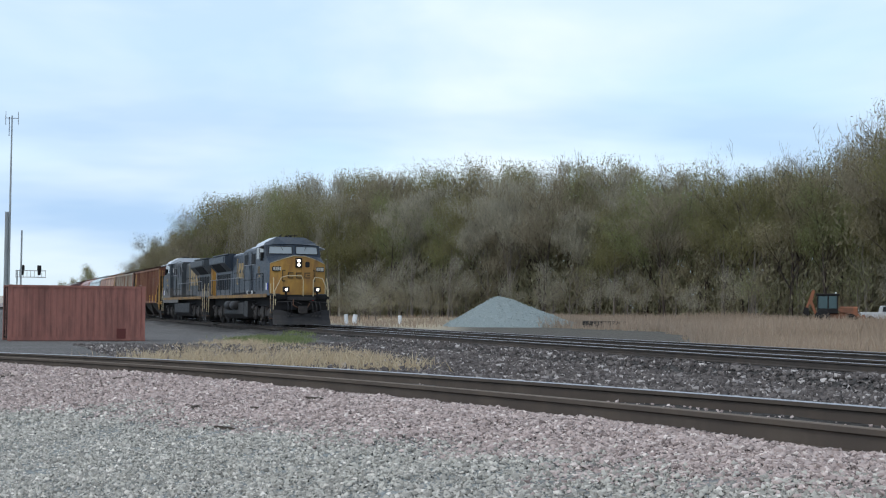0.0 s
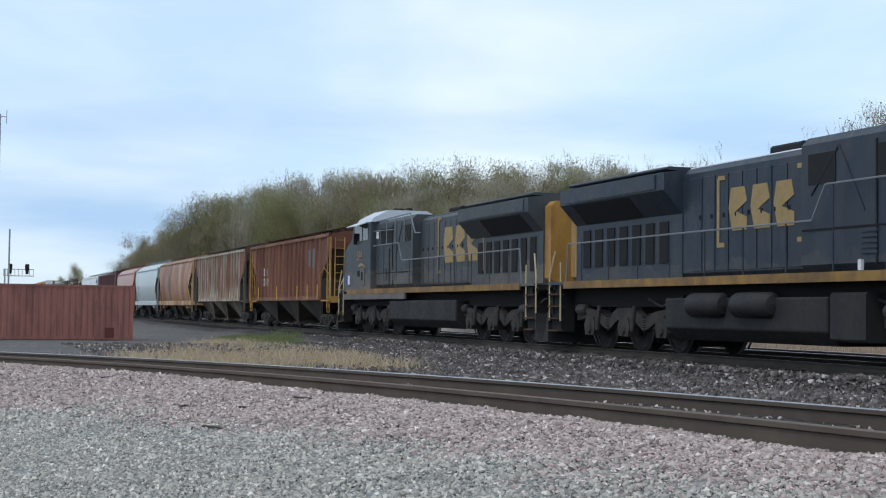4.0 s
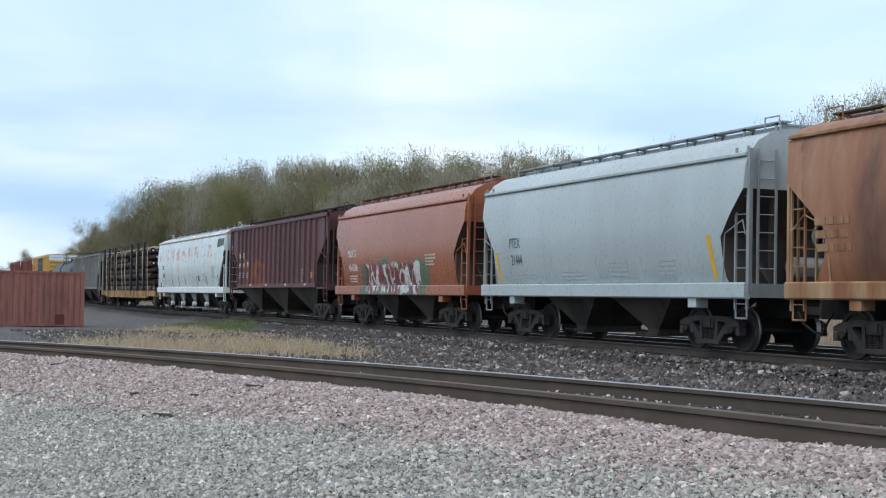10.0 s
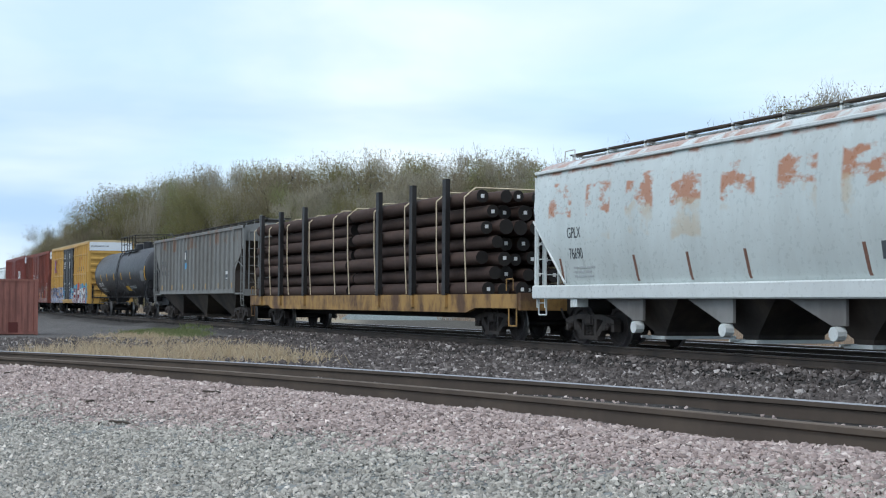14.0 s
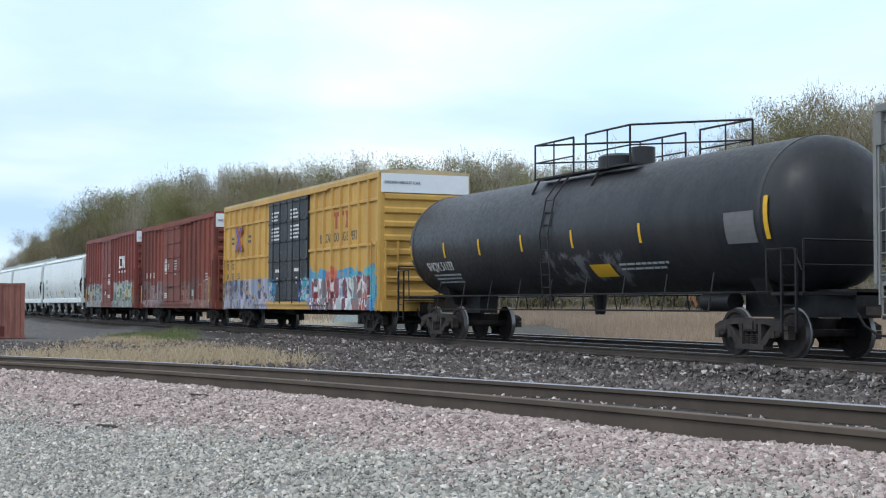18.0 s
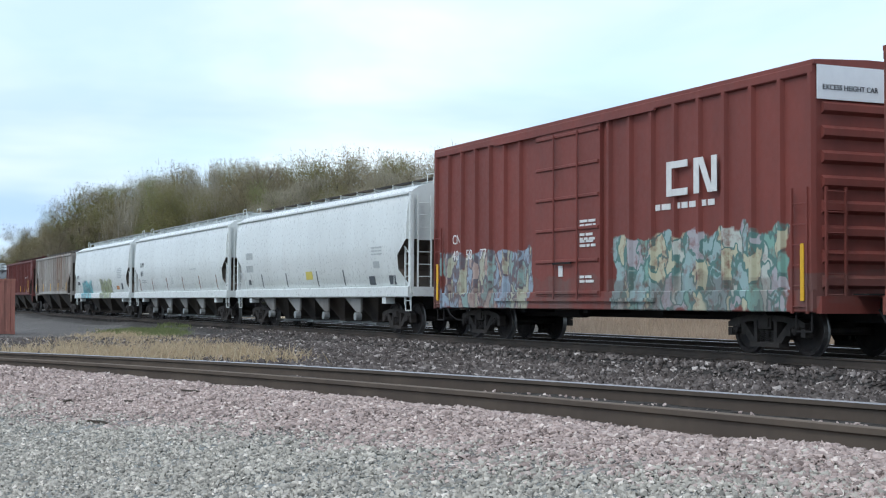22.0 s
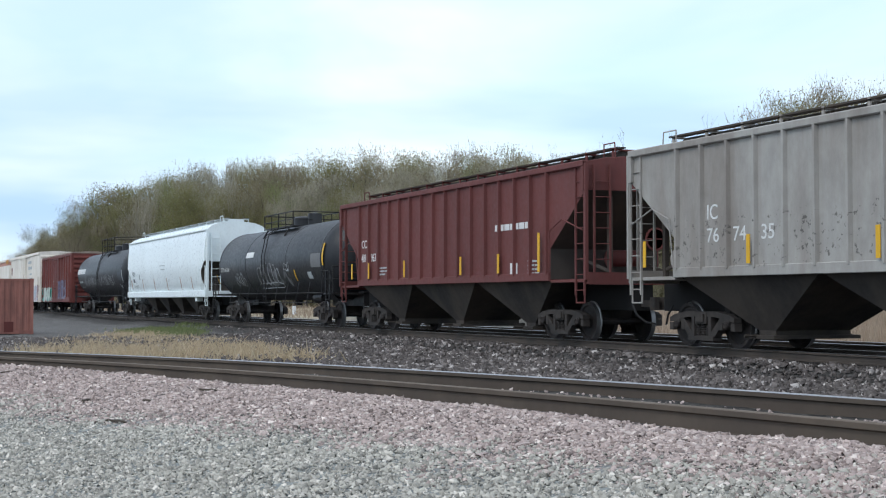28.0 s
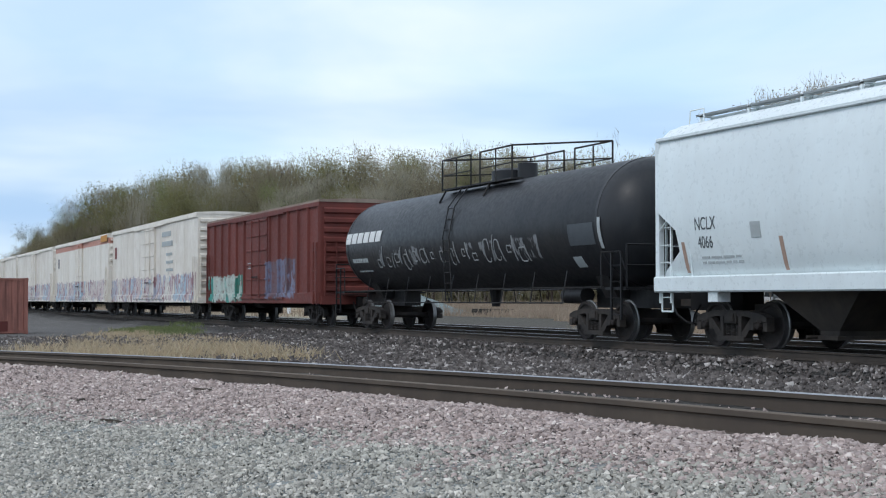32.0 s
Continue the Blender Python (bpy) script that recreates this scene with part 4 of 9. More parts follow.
def roof_walk(car, x0, x1, z, material, post_material, n=11, up=0.20, hatch_material=None):
    """Running board of grating on the roof's ridge, with its saddles, and hatch cover below it."""
    sh = Shape()
    for y in (-0.55, -0.42, 0.42, 0.55):
        sh.box(x0, x1, y - 0.05, y + 0.05, z + up, z + up + 0.035)
    part("running_board", sh, material, car)
    for i in range(n):
        x = x0 + 0.2 + (x1 - x0 - 0.4) * i / (n - 1)
        sd = Shape().box(x - 0.03, x + 0.03, -0.62, -0.58, z - 0.12, z + up + 0.03).box(x - 0.03, x + 0.03, 0.58, 0.62, z - 0.12, z + up + 0.03)
        sd.box(x - 0.03, x + 0.03, -0.62, 0.62, z + up - 0.04, z + up)
        part("board_saddle", sd, post_material, car)
    for i in range(n - 1):
        a = x0 + 0.2 + (x1 - x0 - 0.4) * i / (n - 1)
        b = x0 + 0.2 + (x1 - x0 - 0.4) * (i + 1) / (n - 1)
        part("roof_hatch", Shape().box(a + 0.05, b - 0.05, -0.40, 0.40, z - 0.05, z + up - 0.02, 0.05), hatch_material or material, car)
    for s, x in ((-1, x0), (1, x1)):
        hoop = [(x - s * 0.45, -0.7, z - 0.05), (x - s * 0.45, -0.7, z + up + 0.12), (x + s * 0.05, -0.7, z + up + 0.12), (x + s * 0.1, -0.7, z - 0.1)]
        part("roof_grab", Shape().pipe(hoop, 0.016), post_material, car)


def hopper_end(car, L, s, z_sill, frame_mat, ladder_mat, slope_in, z_knee, width=1.5):
    """Platform, end frame, ladders, brake gear and coupler at one end."""
    xe = s * (L / 2 + 0.05)
    xi = s * (L / 2 - slope_in)
    x0, x1 = min(xe, xi), max(xe, xi)
    part("end_platform", Shape().box(x0, x1, -width, width, z_sill - 0.24, z_sill - 0.17), frame_mat, car)
    part("end_sill", Shape().box(xe - 0.06, xe + 0.06, -width, width, z_sill - 0.30, z_sill - 0.02, 0.02), frame_mat, car)
    part("draft_sill", Shape().box(x0 - 0.6, x1, -0.26, 0.26, 0.72, z_sill - 0.2), UNDER, car)
    for y in (-0.75, 0.75):
        fr = Shape().box(xe - s * 0.25 - 0.05, xe - s * 0.25 + 0.05, y - 0.05, y + 0.05, z_sill - 0.2, 3.7)
        # The frame takes the same darkened coat, end shade painted in.
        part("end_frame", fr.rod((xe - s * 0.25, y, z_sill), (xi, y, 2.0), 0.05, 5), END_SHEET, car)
    for y in (-width - 0.02, width + 0.02):
        ladder(car, xe - s * 0.28, y, z_sill - 0.55, 4.15, ladder_mat, "x")
        ladder(car, xe, y * 0.72, z_sill - 0.2, 4.1, ladder_mat, "y")
        part("corner_post", Shape().box(xe - 0.04, xe + 0.04, y - 0.04, y + 0.04, z_sill - 0.2, 4.1), frame_mat, car)
    grab = [(xi, -width - 0.05, z_sill), (xi + s * 0.1, -width - 0.09, z_sill + 1.0), (xi + s * 0.75, -width - 0.09, z_sill + 1.25), (xe - s * 0.1, -width - 0.05, z_sill + 0.95)]
    part("handrail", Shape().pipe(grab, 0.016), ladder_mat, car)
    part("step", Shape().pipe([(xe - s * 0.5, -width, z_sill - 0.2), (xe - s * 0.5, -width, z_sill - 0.72), (xe - s * 0.1, -width, z_sill - 0.72), (xe - s * 0.1, -width, z_sill - 0.2)], 0.02), ladder_mat, car)
    coupler(car, xe, s)
    if s > 0:
        tank = Shape().lathe([(-0.45, 0.0), (-0.45, 0.2), (0.45, 0.2), (0.45, 0.0)], (xi + 0.6, 0.2, z_sill + 0.35), "y", 12)
        part("brake_cylinder", tank, frame_mat, car, smooth=40)
        whl = Shape().lathe([(-0.02, 0.24), (0.02, 0.24), (0.02, 0.28), (-0.02, 0.28)], (xe - 0.18, 0.45, 2.4), "x", 14)
        whl.rod((xe - 0.18, 0.2, 2.4), (xe - 0.18, 0.7, 2.4), 0.015).rod((xe - 0.18, 0.45, 2.15), (xe - 0.18, 0.45, 2.65), 0.015)
        part("brake_wheel", whl, ladder_mat, car)
    else:
        part("air_reservoir", Shape().lathe([(-0.7, 0.0), (-0.68, 0.2), (0.68, 0.2), (0.7, 0.0)], (xi - 0.5, -0.5, z_sill + 0.2), "y", 12), frame_mat, car, smooth=40)


def place(name, front, rear, label, category, group="cars of the freight train"):
    c = thing(name, pose((front + rear) / 2, MAIN_Y, 0), label, category, group)
    TRAIN.append((c, (front + rear) / 2))
    return c, front - rear


TRAIN = []


def ribbed_hopper(front, rear, label, body, ribs, frame_mat, bay_mat, posts=16, z_sill=1.32, eave=4.16, walk_mat=None, slope=1.75, end_mat=None,
                  nbays=3, rib_skip=(), knee=3.5, low=2.2, up=0.20):
    car, L = place("covered_hopper_car", front, rear, label, "hopper car")
    h = L / 2
    prof = [(1.50, z_sill - 0.16), (1.50, low), (1.50, knee), (1.50, eave), (0.95, eave + 0.11), (0.5, eave + 0.15)]
    e = [h - slope, h - slope, h, h, h, h]
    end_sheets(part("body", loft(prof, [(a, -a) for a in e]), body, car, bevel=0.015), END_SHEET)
    part("side_sill", Shape().box(-h + slope, h - slope, -1.56, -1.50, z_sill - 0.2, z_sill, 0.012).box(-h + slope, h - slope, 1.50, 1.56, z_sill - 0.2, z_sill, 0.012), ribs, car)
    part("top_chord", Shape().box(-h, h, -1.58, -1.49, eave - 0.12, eave + 0.03, 0.02).box(-h, h, 1.49, 1.58, eave - 0.12, eave + 0.03, 0.02), ribs, car)
    for i in range(posts):
        x = -h + slope + 0.12 + (L - 2 * slope - 0.24) * i / (posts - 1)
        part("side_post", Shape().along_z([(x - 0.05, -1.49), (x - 0.03, -1.585), (x + 0.03, -1.585), (x + 0.05, -1.49)], z_sill - 0.05, eave - 0.1), ribs, car)
        part("side_post", Shape().along_z([(x + 0.05, 1.49), (x + 0.03, 1.585), (x - 0.03, 1.585), (x - 0.05, 1.49)], z_sill - 0.05, eave - 0.1), ribs, car)
    for s in (-1, 1):
        x = s * (h - 0.06)
        part("end_post", Shape().box(x - 0.06, x + 0.06, -1.57, -1.49, knee, eave).box(x - 0.06, x + 0.06, 1.49, 1.57, knee, eave), ribs, car)
        hopper_end(car, L, s, z_sill, end_mat or frame_mat, end_mat or frame_mat, slope, knee)
    bx = (L - 2 * slope) / nbays
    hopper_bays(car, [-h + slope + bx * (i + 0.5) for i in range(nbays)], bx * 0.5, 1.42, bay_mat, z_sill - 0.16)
    roof_walk(car, -h + 0.1, h - 0.1, eave + 0.15, walk_mat or frame_mat, frame_mat, 14, up)
    for x in (h - 2.05, -h + 2.05):
        truck(car, x)
    return car, L


def curved_hopper(front, rear, label, body, sill_mat, frame_mat, bay_mat, z_sill=1.42, eave=4.22, walk_mat=None, nbays=4, gate_mat=None,
                  slope=1.25, chord=None, open_bays=True, ends="round", end_mat=None, rise=0.28, up=0.14, sheet_mat=None):
    """ends: how the side sheet is cut at its ends, "round", a small "notch", or on the slant ("diag")."""
    car, L = place("covered_hopper_car", front, rear, label, "hopper car")
    h = L / 2
    prof = [(1.36, z_sill - 0.05), (1.44, z_sill + 0.12), (1.50, z_sill + 0.5), (1.565, 2.35), (1.585, 2.8), (1.57, 3.3), (1.53, 3.75), (1.47, eave - 0.12), (1.40, eave),
            (1.22, eave + 0.46 * rise), (0.9, eave + 0.82 * rise), (0.5, eave + rise)]
    e = []
    for y, z in prof:
        if ends == "notch":
            e.append(h - 0.06 - 0.85 * max(0.0, 1 - ((z - 2.10) / 0.64) ** 2))
        elif ends == "diag":
            e.append(h - 0.04 - slope * max(0.0, min(1.0, (3.0 - z) / (3.0 - z_sill))))
        elif z < 2.3:
            e.append(h - slope + (slope - 0.75) * max(0, (2.3 - z) / (2.3 - z_sill)) ** 1.6)
        elif z < 3.3:
            e.append(h - slope + slope * ((z - 2.3) / 1.0) ** 1.1)
        else:
            e.append(h)
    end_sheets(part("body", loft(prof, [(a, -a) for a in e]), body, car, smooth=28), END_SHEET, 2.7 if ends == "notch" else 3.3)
    part("side_sill", Shape().box(-h - 0.05, h + 0.05, -1.56, -1.40, z_sill - 0.33, z_sill, 0.03), sill_mat, car)
    part("side_sill", Shape().box(-h - 0.05, h + 0.05, 1.40, 1.56, z_sill - 0.33, z_sill, 0.03), sill_mat, car)
    ch = Shape().box(-h, h, -1.53, -1.45, eave - 0.10, eave - 0.02, 0.015).box(-h, h, 1.45, 1.53, eave - 0.10, eave - 0.02, 0.015)
    part("roof_rail", ch, chord or sill_mat, car)
    for s in (-1, 1):
        hopper_end(car, L, s, z_sill, end_mat or frame_mat, frame_mat, slope, 3.3, 1.42)
        if ends == "notch":
            part("end_plate", Shape().box(s * h - 0.07, s * h + 0.07, -1.5, -1.38, z_sill, eave - 0.1), sill_mat, car)
            part("end_plate", Shape().box(s * h - 0.07, s * h + 0.07, 1.38, 1.5, z_sill, eave - 0.1), sill_mat, car)
        plate = [(s * (h - slope), -1.5, z_sill + 0.05), (s * (h - 0.04), -1.575, 3.0)] if ends == "diag" else [(s * h, -1.535, 3.25), (s * (h - slope), -1.56, 2.25), (s * (h - slope + 0.12), -1.50, 1.9), (s * (h - 0.55), -1.46, z_sill)]
        if ends == "diag":
            part("end_sheet_edge", Shape().pipe(plate, 0.03), sill_mat, car)
        part("jacking_pad", Shape().box(s * (h - 2.0) - 0.16, s * (h - 2.0) + 0.16, -1.5, -1.2, z_sill - 0.52, z_sill - 0.3), sill_mat, car)
    span = L - 2 * 3.0
    bx = span / nbays
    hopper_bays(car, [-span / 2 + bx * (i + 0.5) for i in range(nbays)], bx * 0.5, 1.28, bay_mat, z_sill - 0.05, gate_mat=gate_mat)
    if open_bays:
        for i in range(nbays):
            x = -span / 2 + bx * (i + 0.5)
            pr = [(x - bx * 0.42, z_sill - 0.3), (x - 0.12, 0.62), (x + 0.28, 0.62), (x + 0.28, z_sill - 0.3)]
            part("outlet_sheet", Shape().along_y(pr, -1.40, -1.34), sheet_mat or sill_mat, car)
            part("outlet_valve", Shape().lathe([(-0.1, 0.13), (0.1, 0.13), (0.1, 0.0), (-0.1, 0.0)], (x + 0.08, -1.42, 0.48), "y", 10), gate_mat or sill_mat, car)
    roof_walk(car, -h + 0.1, h - 0.1, eave + rise, walk_mat or frame_mat, frame_mat, 12, up, body)
    for x in (h - 2.0, -h + 2.0):
        truck(car, x)
    return car, L


# ---- tank cars ----
def tank_car(front, rear, label, body, frame_mat, seam=False, short=False, zc=2.72):
    car, L = place("tank_car", front, rear, label, "tank car")
    h, R = L / 2, 1.50
    prof = [(-h, 0.0), (-h + 0.06, 0.5), (-h + 0.22, 0.95), (-h + 0.45, 1.25), (-h + 0.75, 1.44), (-h + 1.05, R)]
    prof = prof + [(0.0, R)] + [(-a, r) for a, r in reversed(prof)]
    part("tank", Shape().lathe(prof, (0, 0, zc), "x", 40), body, car, smooth=35)
    for x in ((-h + 1.1, h - 1.1) + ((-2.9, 2.9) if seam else ())):
        part("weld_band", Shape().lathe([(x - 0.06, R), (x - 0.05, R + 0.012), (x + 0.05, R + 0.012), (x + 0.06, R)], (0, 0, zc), "x", 40), body, car, smooth=35)
    for s in (-1, 1):
        xe = s * (h + 0.15)
        x0, x1 = min(xe, s * (h - 3.2)), max(xe, s * (h - 3.2))
        part("stub_sill", Shape().box(x0, x1, -0.28, 0.28, 0.75, 1.28), frame_mat, car)
        sad = []
        for k in range(13):
            t = radians(-36 + 72 * k / 12)
            sad.append((R * math.sin(t), zc - R * math.cos(t) + 0.01))
        part("saddle", Shape().along_x(sad + [(0.6, 0.98), (-0.6, 0.98)], s * (h - 1.95) - 0.28, s * (h - 1.95) + 0.28), frame_mat, car)
        part("end_platform", Shape().box(min(xe, s * (h - 0.75)), max(xe, s * (h - 0.75)), -1.48, 1.48, 1.16, 1.22), frame_mat, car)
        rail = [(xe, -1.45, 1.2), (xe, -1.45, 2.15), (xe, 1.45, 2.15), (xe, 1.45, 1.2)]
        part("end_rail", Shape().pipe(rail, 0.022).pipe([(xe, -1.45, 1.7), (xe, 1.45, 1.7)], 0.018), frame_mat, car)
        corner = [(xe - s * 1.0, -1.5, 1.2), (xe - s * 1.0, -1.52, 2.0), (xe - s * 0.2, -1.52, 2.0), (xe, -1.48, 1.6)]
        part("handrail", Shape().pipe(corner, 0.018), frame_mat, car)
        ladder(car, xe - s * 0.35, -1.50, 0.5, 2.0, frame_mat, "x")
        coupler(car, xe, s)
        truck(car, s * (h - 1.95))
    for y in (-1.46, 1.46):
        part("side_rail", Shape().pipe([(-h + 0.8, y, 1.22), (h - 0.8, y, 1.22)], 0.022).pipe([(-h + 2.8, y * 1.01, 0.86), (h - 2.8, y * 1.01, 0.86)], 0.016), frame_mat, car)
        for k in range(9):
            x = -h + 2.8 + (L - 5.6) * k / 8
            part("rail_hanger", Shape().rod((x, y, 0.84), (x, y * 0.9, 1.62), 0.016, 5), frame_mat, car)
    # manway, valves and the platform on top
    part("dome", Shape().lathe([(zc + R - 0.05, 0.55), (zc + R + 0.28, 0.55), (zc + R + 0.34, 0.45), (zc + R + 0.36, 0.0)], (1.0, 0, 0), "z", 18), body, car, smooth=35)
    part("valve_housing", Shape().lathe([(zc + R - 0.05, 0.28), (zc + R + 0.42, 0.28), (zc + R + 0.46, 0.0)], (2.0, 0, 0), "z", 14), body, car, smooth=35)
    pz = zc + R - 0.12
    rh = 0.6 if short else 0.9
    for y in (-1, 1):
        pa, pb = ((-1.6, 3.0) if y < 0 else (0.3, 4.9)) if not short else (-1.8, 2.2)
        part("top_platform", Shape().box(pa, pb, y * 0.62 - (0.34 if y < 0 else 0), y * 0.62 + (0.34 if y > 0 else 0), pz + 0.02, pz + 0.06), frame_mat, car)
        for x0, x1 in ((pa, pa + 2.0), (pb - 2.0, pb)):
            rl = Shape().pipe([(x0, y * 0.96, pz), (x0, y * 0.96, pz + rh), (x1, y * 0.96, pz + rh), (x1, y * 0.96, pz)], 0.026)
            rl.pipe([(x0, y * 0.96, pz + rh / 2), (x1, y * 0.96, pz + rh / 2)], 0.02).pipe([((x0 + x1) / 2, y * 0.96, pz), ((x0 + x1) / 2, y * 0.96, pz + rh)], 0.02)
            part("platform_rail", rl, frame_mat, car)
        part("platform_bracket", Shape().rod((-1.5, y * 0.9, pz), (-1.5, y * 1.1, pz - 0.35), 0.03).rod((1.5, y * 0.9, pz), (1.5, y * 1.1, pz - 0.35), 0.03), frame_mat, car)
    for xa, xb in (((-1.6, 0.3), (3.0, 4.9)) if not short else ((-1.8, -1.8), (2.2, 2.2))):
        part("platform_rail", Shape().pipe([(xa, -0.96, pz + rh), (xb, 0.96, pz + rh)], 0.026).pipe([(xa, -0.96, pz + rh / 2), (xb, 0.96, pz + rh / 2)], 0.02), frame_mat, car)
    sh = Shape()
    for s in (-0.21, 0.21):
        sh.pipe([(s, -1.46, 0.9), (s, -1.56, 2.7), (s, -1.38, 3.55), (s, -0.96, pz)], 0.02)
    for k in range(9):
        z = 1.1 + k * 0.3
        yy = -1.47 - 0.09 * min(1, (z - 0.9) / 1.8) if z < 2.7 else -1.56 + 0.18 * (z - 2.7) / 0.85
        sh.rod((-0.21, yy, z), (0.21, yy, z), 0.014, 5)
    part("ladder", sh, frame_mat, car)
    part("bottom_outlet", Shape().lathe([(0.75, 0.12), (1.3, 0.2)], (0, 0, 0), "z", 12), frame_mat, car)
    part("brake_cylinder", Shape().lathe([(-0.5, 0.0), (-0.5, 0.2), (0.5, 0.2), (0.5, 0.0)], (h - 3.6, -0.6, 1.05), "x", 12), frame_mat, car, smooth=35)
    return car, L


# ---- boxcars ----
def boxcar(front, rear, label, body, roof_mat, door_mat, top=4.55, posts=14, door=(-1.6, 1.6), doors=1, floor=1.08, end_mat=None, cap=None, smooth_side=False, name="boxcar",
           band_mat=None, end_ribs=9, sill_drop=0.28, belts=()):
    car, L = place(name, front, rear, label, "boxcar")
    h, W = L / 2, 1.50
    part("body", Shape().box(-h, h, -W, W, floor - 0.05, top - 0.12), body, car, bevel=0.02)
    roof = [(-W - 0.06, top - 0.14), (W + 0.06, top - 0.14), (W + 0.06, top - 0.06), (0.4, top), (-0.4, top), (-W - 0.06, top - 0.06)]
    part("roof", Shape().along_x(roof, -h - 0.03, h + 0.03), roof_mat, car)
    k = int(L / 1.3)
    for i in range(k):
        x = -h + L * (i + 0.5) / k
        part("roof_seam", Shape().along_x([(-W - 0.03, top - 0.07), (W + 0.03, top - 0.07), (0.4, top + 0.035), (-0.4, top + 0.035)], x - 0.03, x + 0.03), roof_mat, car)
    if cap:
        for s in (-1, 1):
            x = s * (h + 0.045)
            part("end_cap_plate", Shape().box(x - 0.012, x + 0.012, -W, W, top - 0.75, top - 0.15), cap, car, "white high-clearance warning plate")
    side = Shape().box(-h, h, -W - 0.075, -W + 0.02, floor - sill_drop, floor + 0.12, 0.02).box(-h, h, W - 0.02, W + 0.075, floor - sill_drop, floor + 0.12, 0.02)
    part("side_sill", side, body, car)
    part("top_chord", Shape().box(-h, h, -W - 0.075, -W + 0.02, top - 0.30, top - 0.13, 0.02).box(-h, h, W - 0.02, W + 0.075, top - 0.30, top - 0.13, 0.02), body, car)
    if not smooth_side:
        for i in range(posts):
            x = -h + 0.07 + (L - 0.14) * i / (posts - 1)
            if door[0] - 0.05 < x < door[1] + 0.05:
                continue
            for y, s in ((-W, -1), (W, 1)):
                pr = [(x - 0.075, y), (x - 0.045, y + s * 0.085), (x + 0.045, y + s * 0.085), (x + 0.075, y)]
                part("side_post", Shape().along_z(pr if s < 0 else pr[::-1], floor + 0.1, top - 0.28), body, car)
    else:
        for i in range(posts):
            x = -h + L * (i + 0.5) / posts
            part("seam", Shape().box(x - 0.025, x + 0.025, -W - 0.012, -W, floor + 0.1, top - 0.28), body, car)
            part("seam", Shape().box(x - 0.025, x + 0.025, W, W + 0.012, floor + 0.1, top - 0.28), body, car)
    for z in belts:
        for a, b in ((-h, door[0]), (door[1], h)):
            for y, s in ((-W, -1), (W, 1)):
                part("side_belt", Shape().box(a, b, min(y, y + s * 0.06), max(y, y + s * 0.06), z - 0.05, z + 0.05, 0.015), body, car)
    dw = (door[1] - door[0]) / doors
    for i in range(doors):
        x0, x1 = door[0] + dw * i + 0.03, door[0] + dw * (i + 1) - 0.03
        for y, s in ((-W - 0.05, -1), (W + 0.05, 1)):
            d = part("door", Shape().box(x0, x1, y - 0.04, y + 0.04, floor + 0.02, top - 0.34), door_mat, car)
            for z in np.linspace(floor + 0.1, top - 0.45, 6):
                part("door_rib", Shape().box(x0 + 0.05, x1 - 0.05, y + s * 0.04 - 0.035, y + s * 0.04 + 0.035, z - 0.04, z + 0.04, 0.015), door_mat, d)
            for x in (x0 + dw * 0.32, x0 + dw * 0.68):
                part("lock_bar", Shape().rod((x, y + s * 0.10, floor - 0.05), (x, y + s * 0.10, top - 0.4), 0.022, 6), door_mat, d)
            part("door_handle", Shape().box(x0 + dw * 0.32, x0 + dw * 0.6, y + s * 0.11 - 0.015, y + s * 0.11 + 0.015, floor + 0.75, floor + 0.80), UNDER, d)
    for z0, z1, yo in ((floor - 0.1, floor - 0.02, 0.13), (top - 0.34, top - 0.29, 0.12)):
        part("door_track", Shape().box(door[0] - 2.2, door[1] + 2.2, -W - yo, -W - 0.07, z0, z1), door_mat if doors == 1 else body, car)
    for s in (-1, 1):
        er = Shape()
        for k in range(end_ribs):
            z = floor + 0.25 + (top - 0.45 - floor - 0.25) * k / (end_ribs - 1)
            if cap and z > top - 0.8:
                continue
            pr = [(s * h, z - 0.12), (s * (h + 0.085), z - 0.06), (s * (h + 0.085), z + 0.06), (s * h, z + 0.12)]
            er.along_y(pr if s > 0 else pr[::-1], -W + 0.12, W - 0.12)
        part("end_corrugation", er, end_mat or body, car)
        xe = s * (h + 0.06)
        part("end_sill", Shape().box(xe - 0.08, xe + 0.08, -W, W, floor - 0.3, floor), body, car)
        ladder(car, s * (h - 0.33), -W - 0.10, floor - 0.3, floor + 1.9, body, "x")
        ladder(car, s * (h + 0.10), -W + 0.35, floor - 0.1, floor + 1.9, body, "y")
        part("crossover_platform", Shape().box(min(xe, xe + s * 0.4), max(xe, xe + s * 0.4), -0.75, 0.75, floor + 0.02, floor + 0.05), UNDER, car)
        part("step", Shape().pipe([(s * (h - 0.55), -W, floor - 0.25), (s * (h - 0.55), -W, floor - 0.62), (s * (h - 0.12), -W, floor - 0.62), (s * (h - 0.12), -W, floor - 0.25)], 0.02), UNDER, car)
        part("cushion_pocket", Shape().box(min(xe, xe + s * 0.35), max(xe, xe + s * 0.35), -0.22, 0.22, 0.72, 1.05), UNDER, car)
        coupler(car, xe + s * 0.1, s)
        truck(car, s * (h - 2.0))
    part("centre_sill", Shape().box(-h, h, -0.3, 0.3, 0.62, floor), UNDER, car)
    for x in (-3.1, 0.0, 3.1):
        part("crossbearer", Shape().box(x - 0.1, x + 0.1, -1.4, 1.4, 0.72, floor), UNDER, car)
    part("brake_reservoir", Shape().lathe([(-0.6, 0.0), (-0.58, 0.22), (0.58, 0.22), (0.6, 0.0)], (-1.6, -0.8, 0.82), "x", 12), UNDER, car, smooth=35)
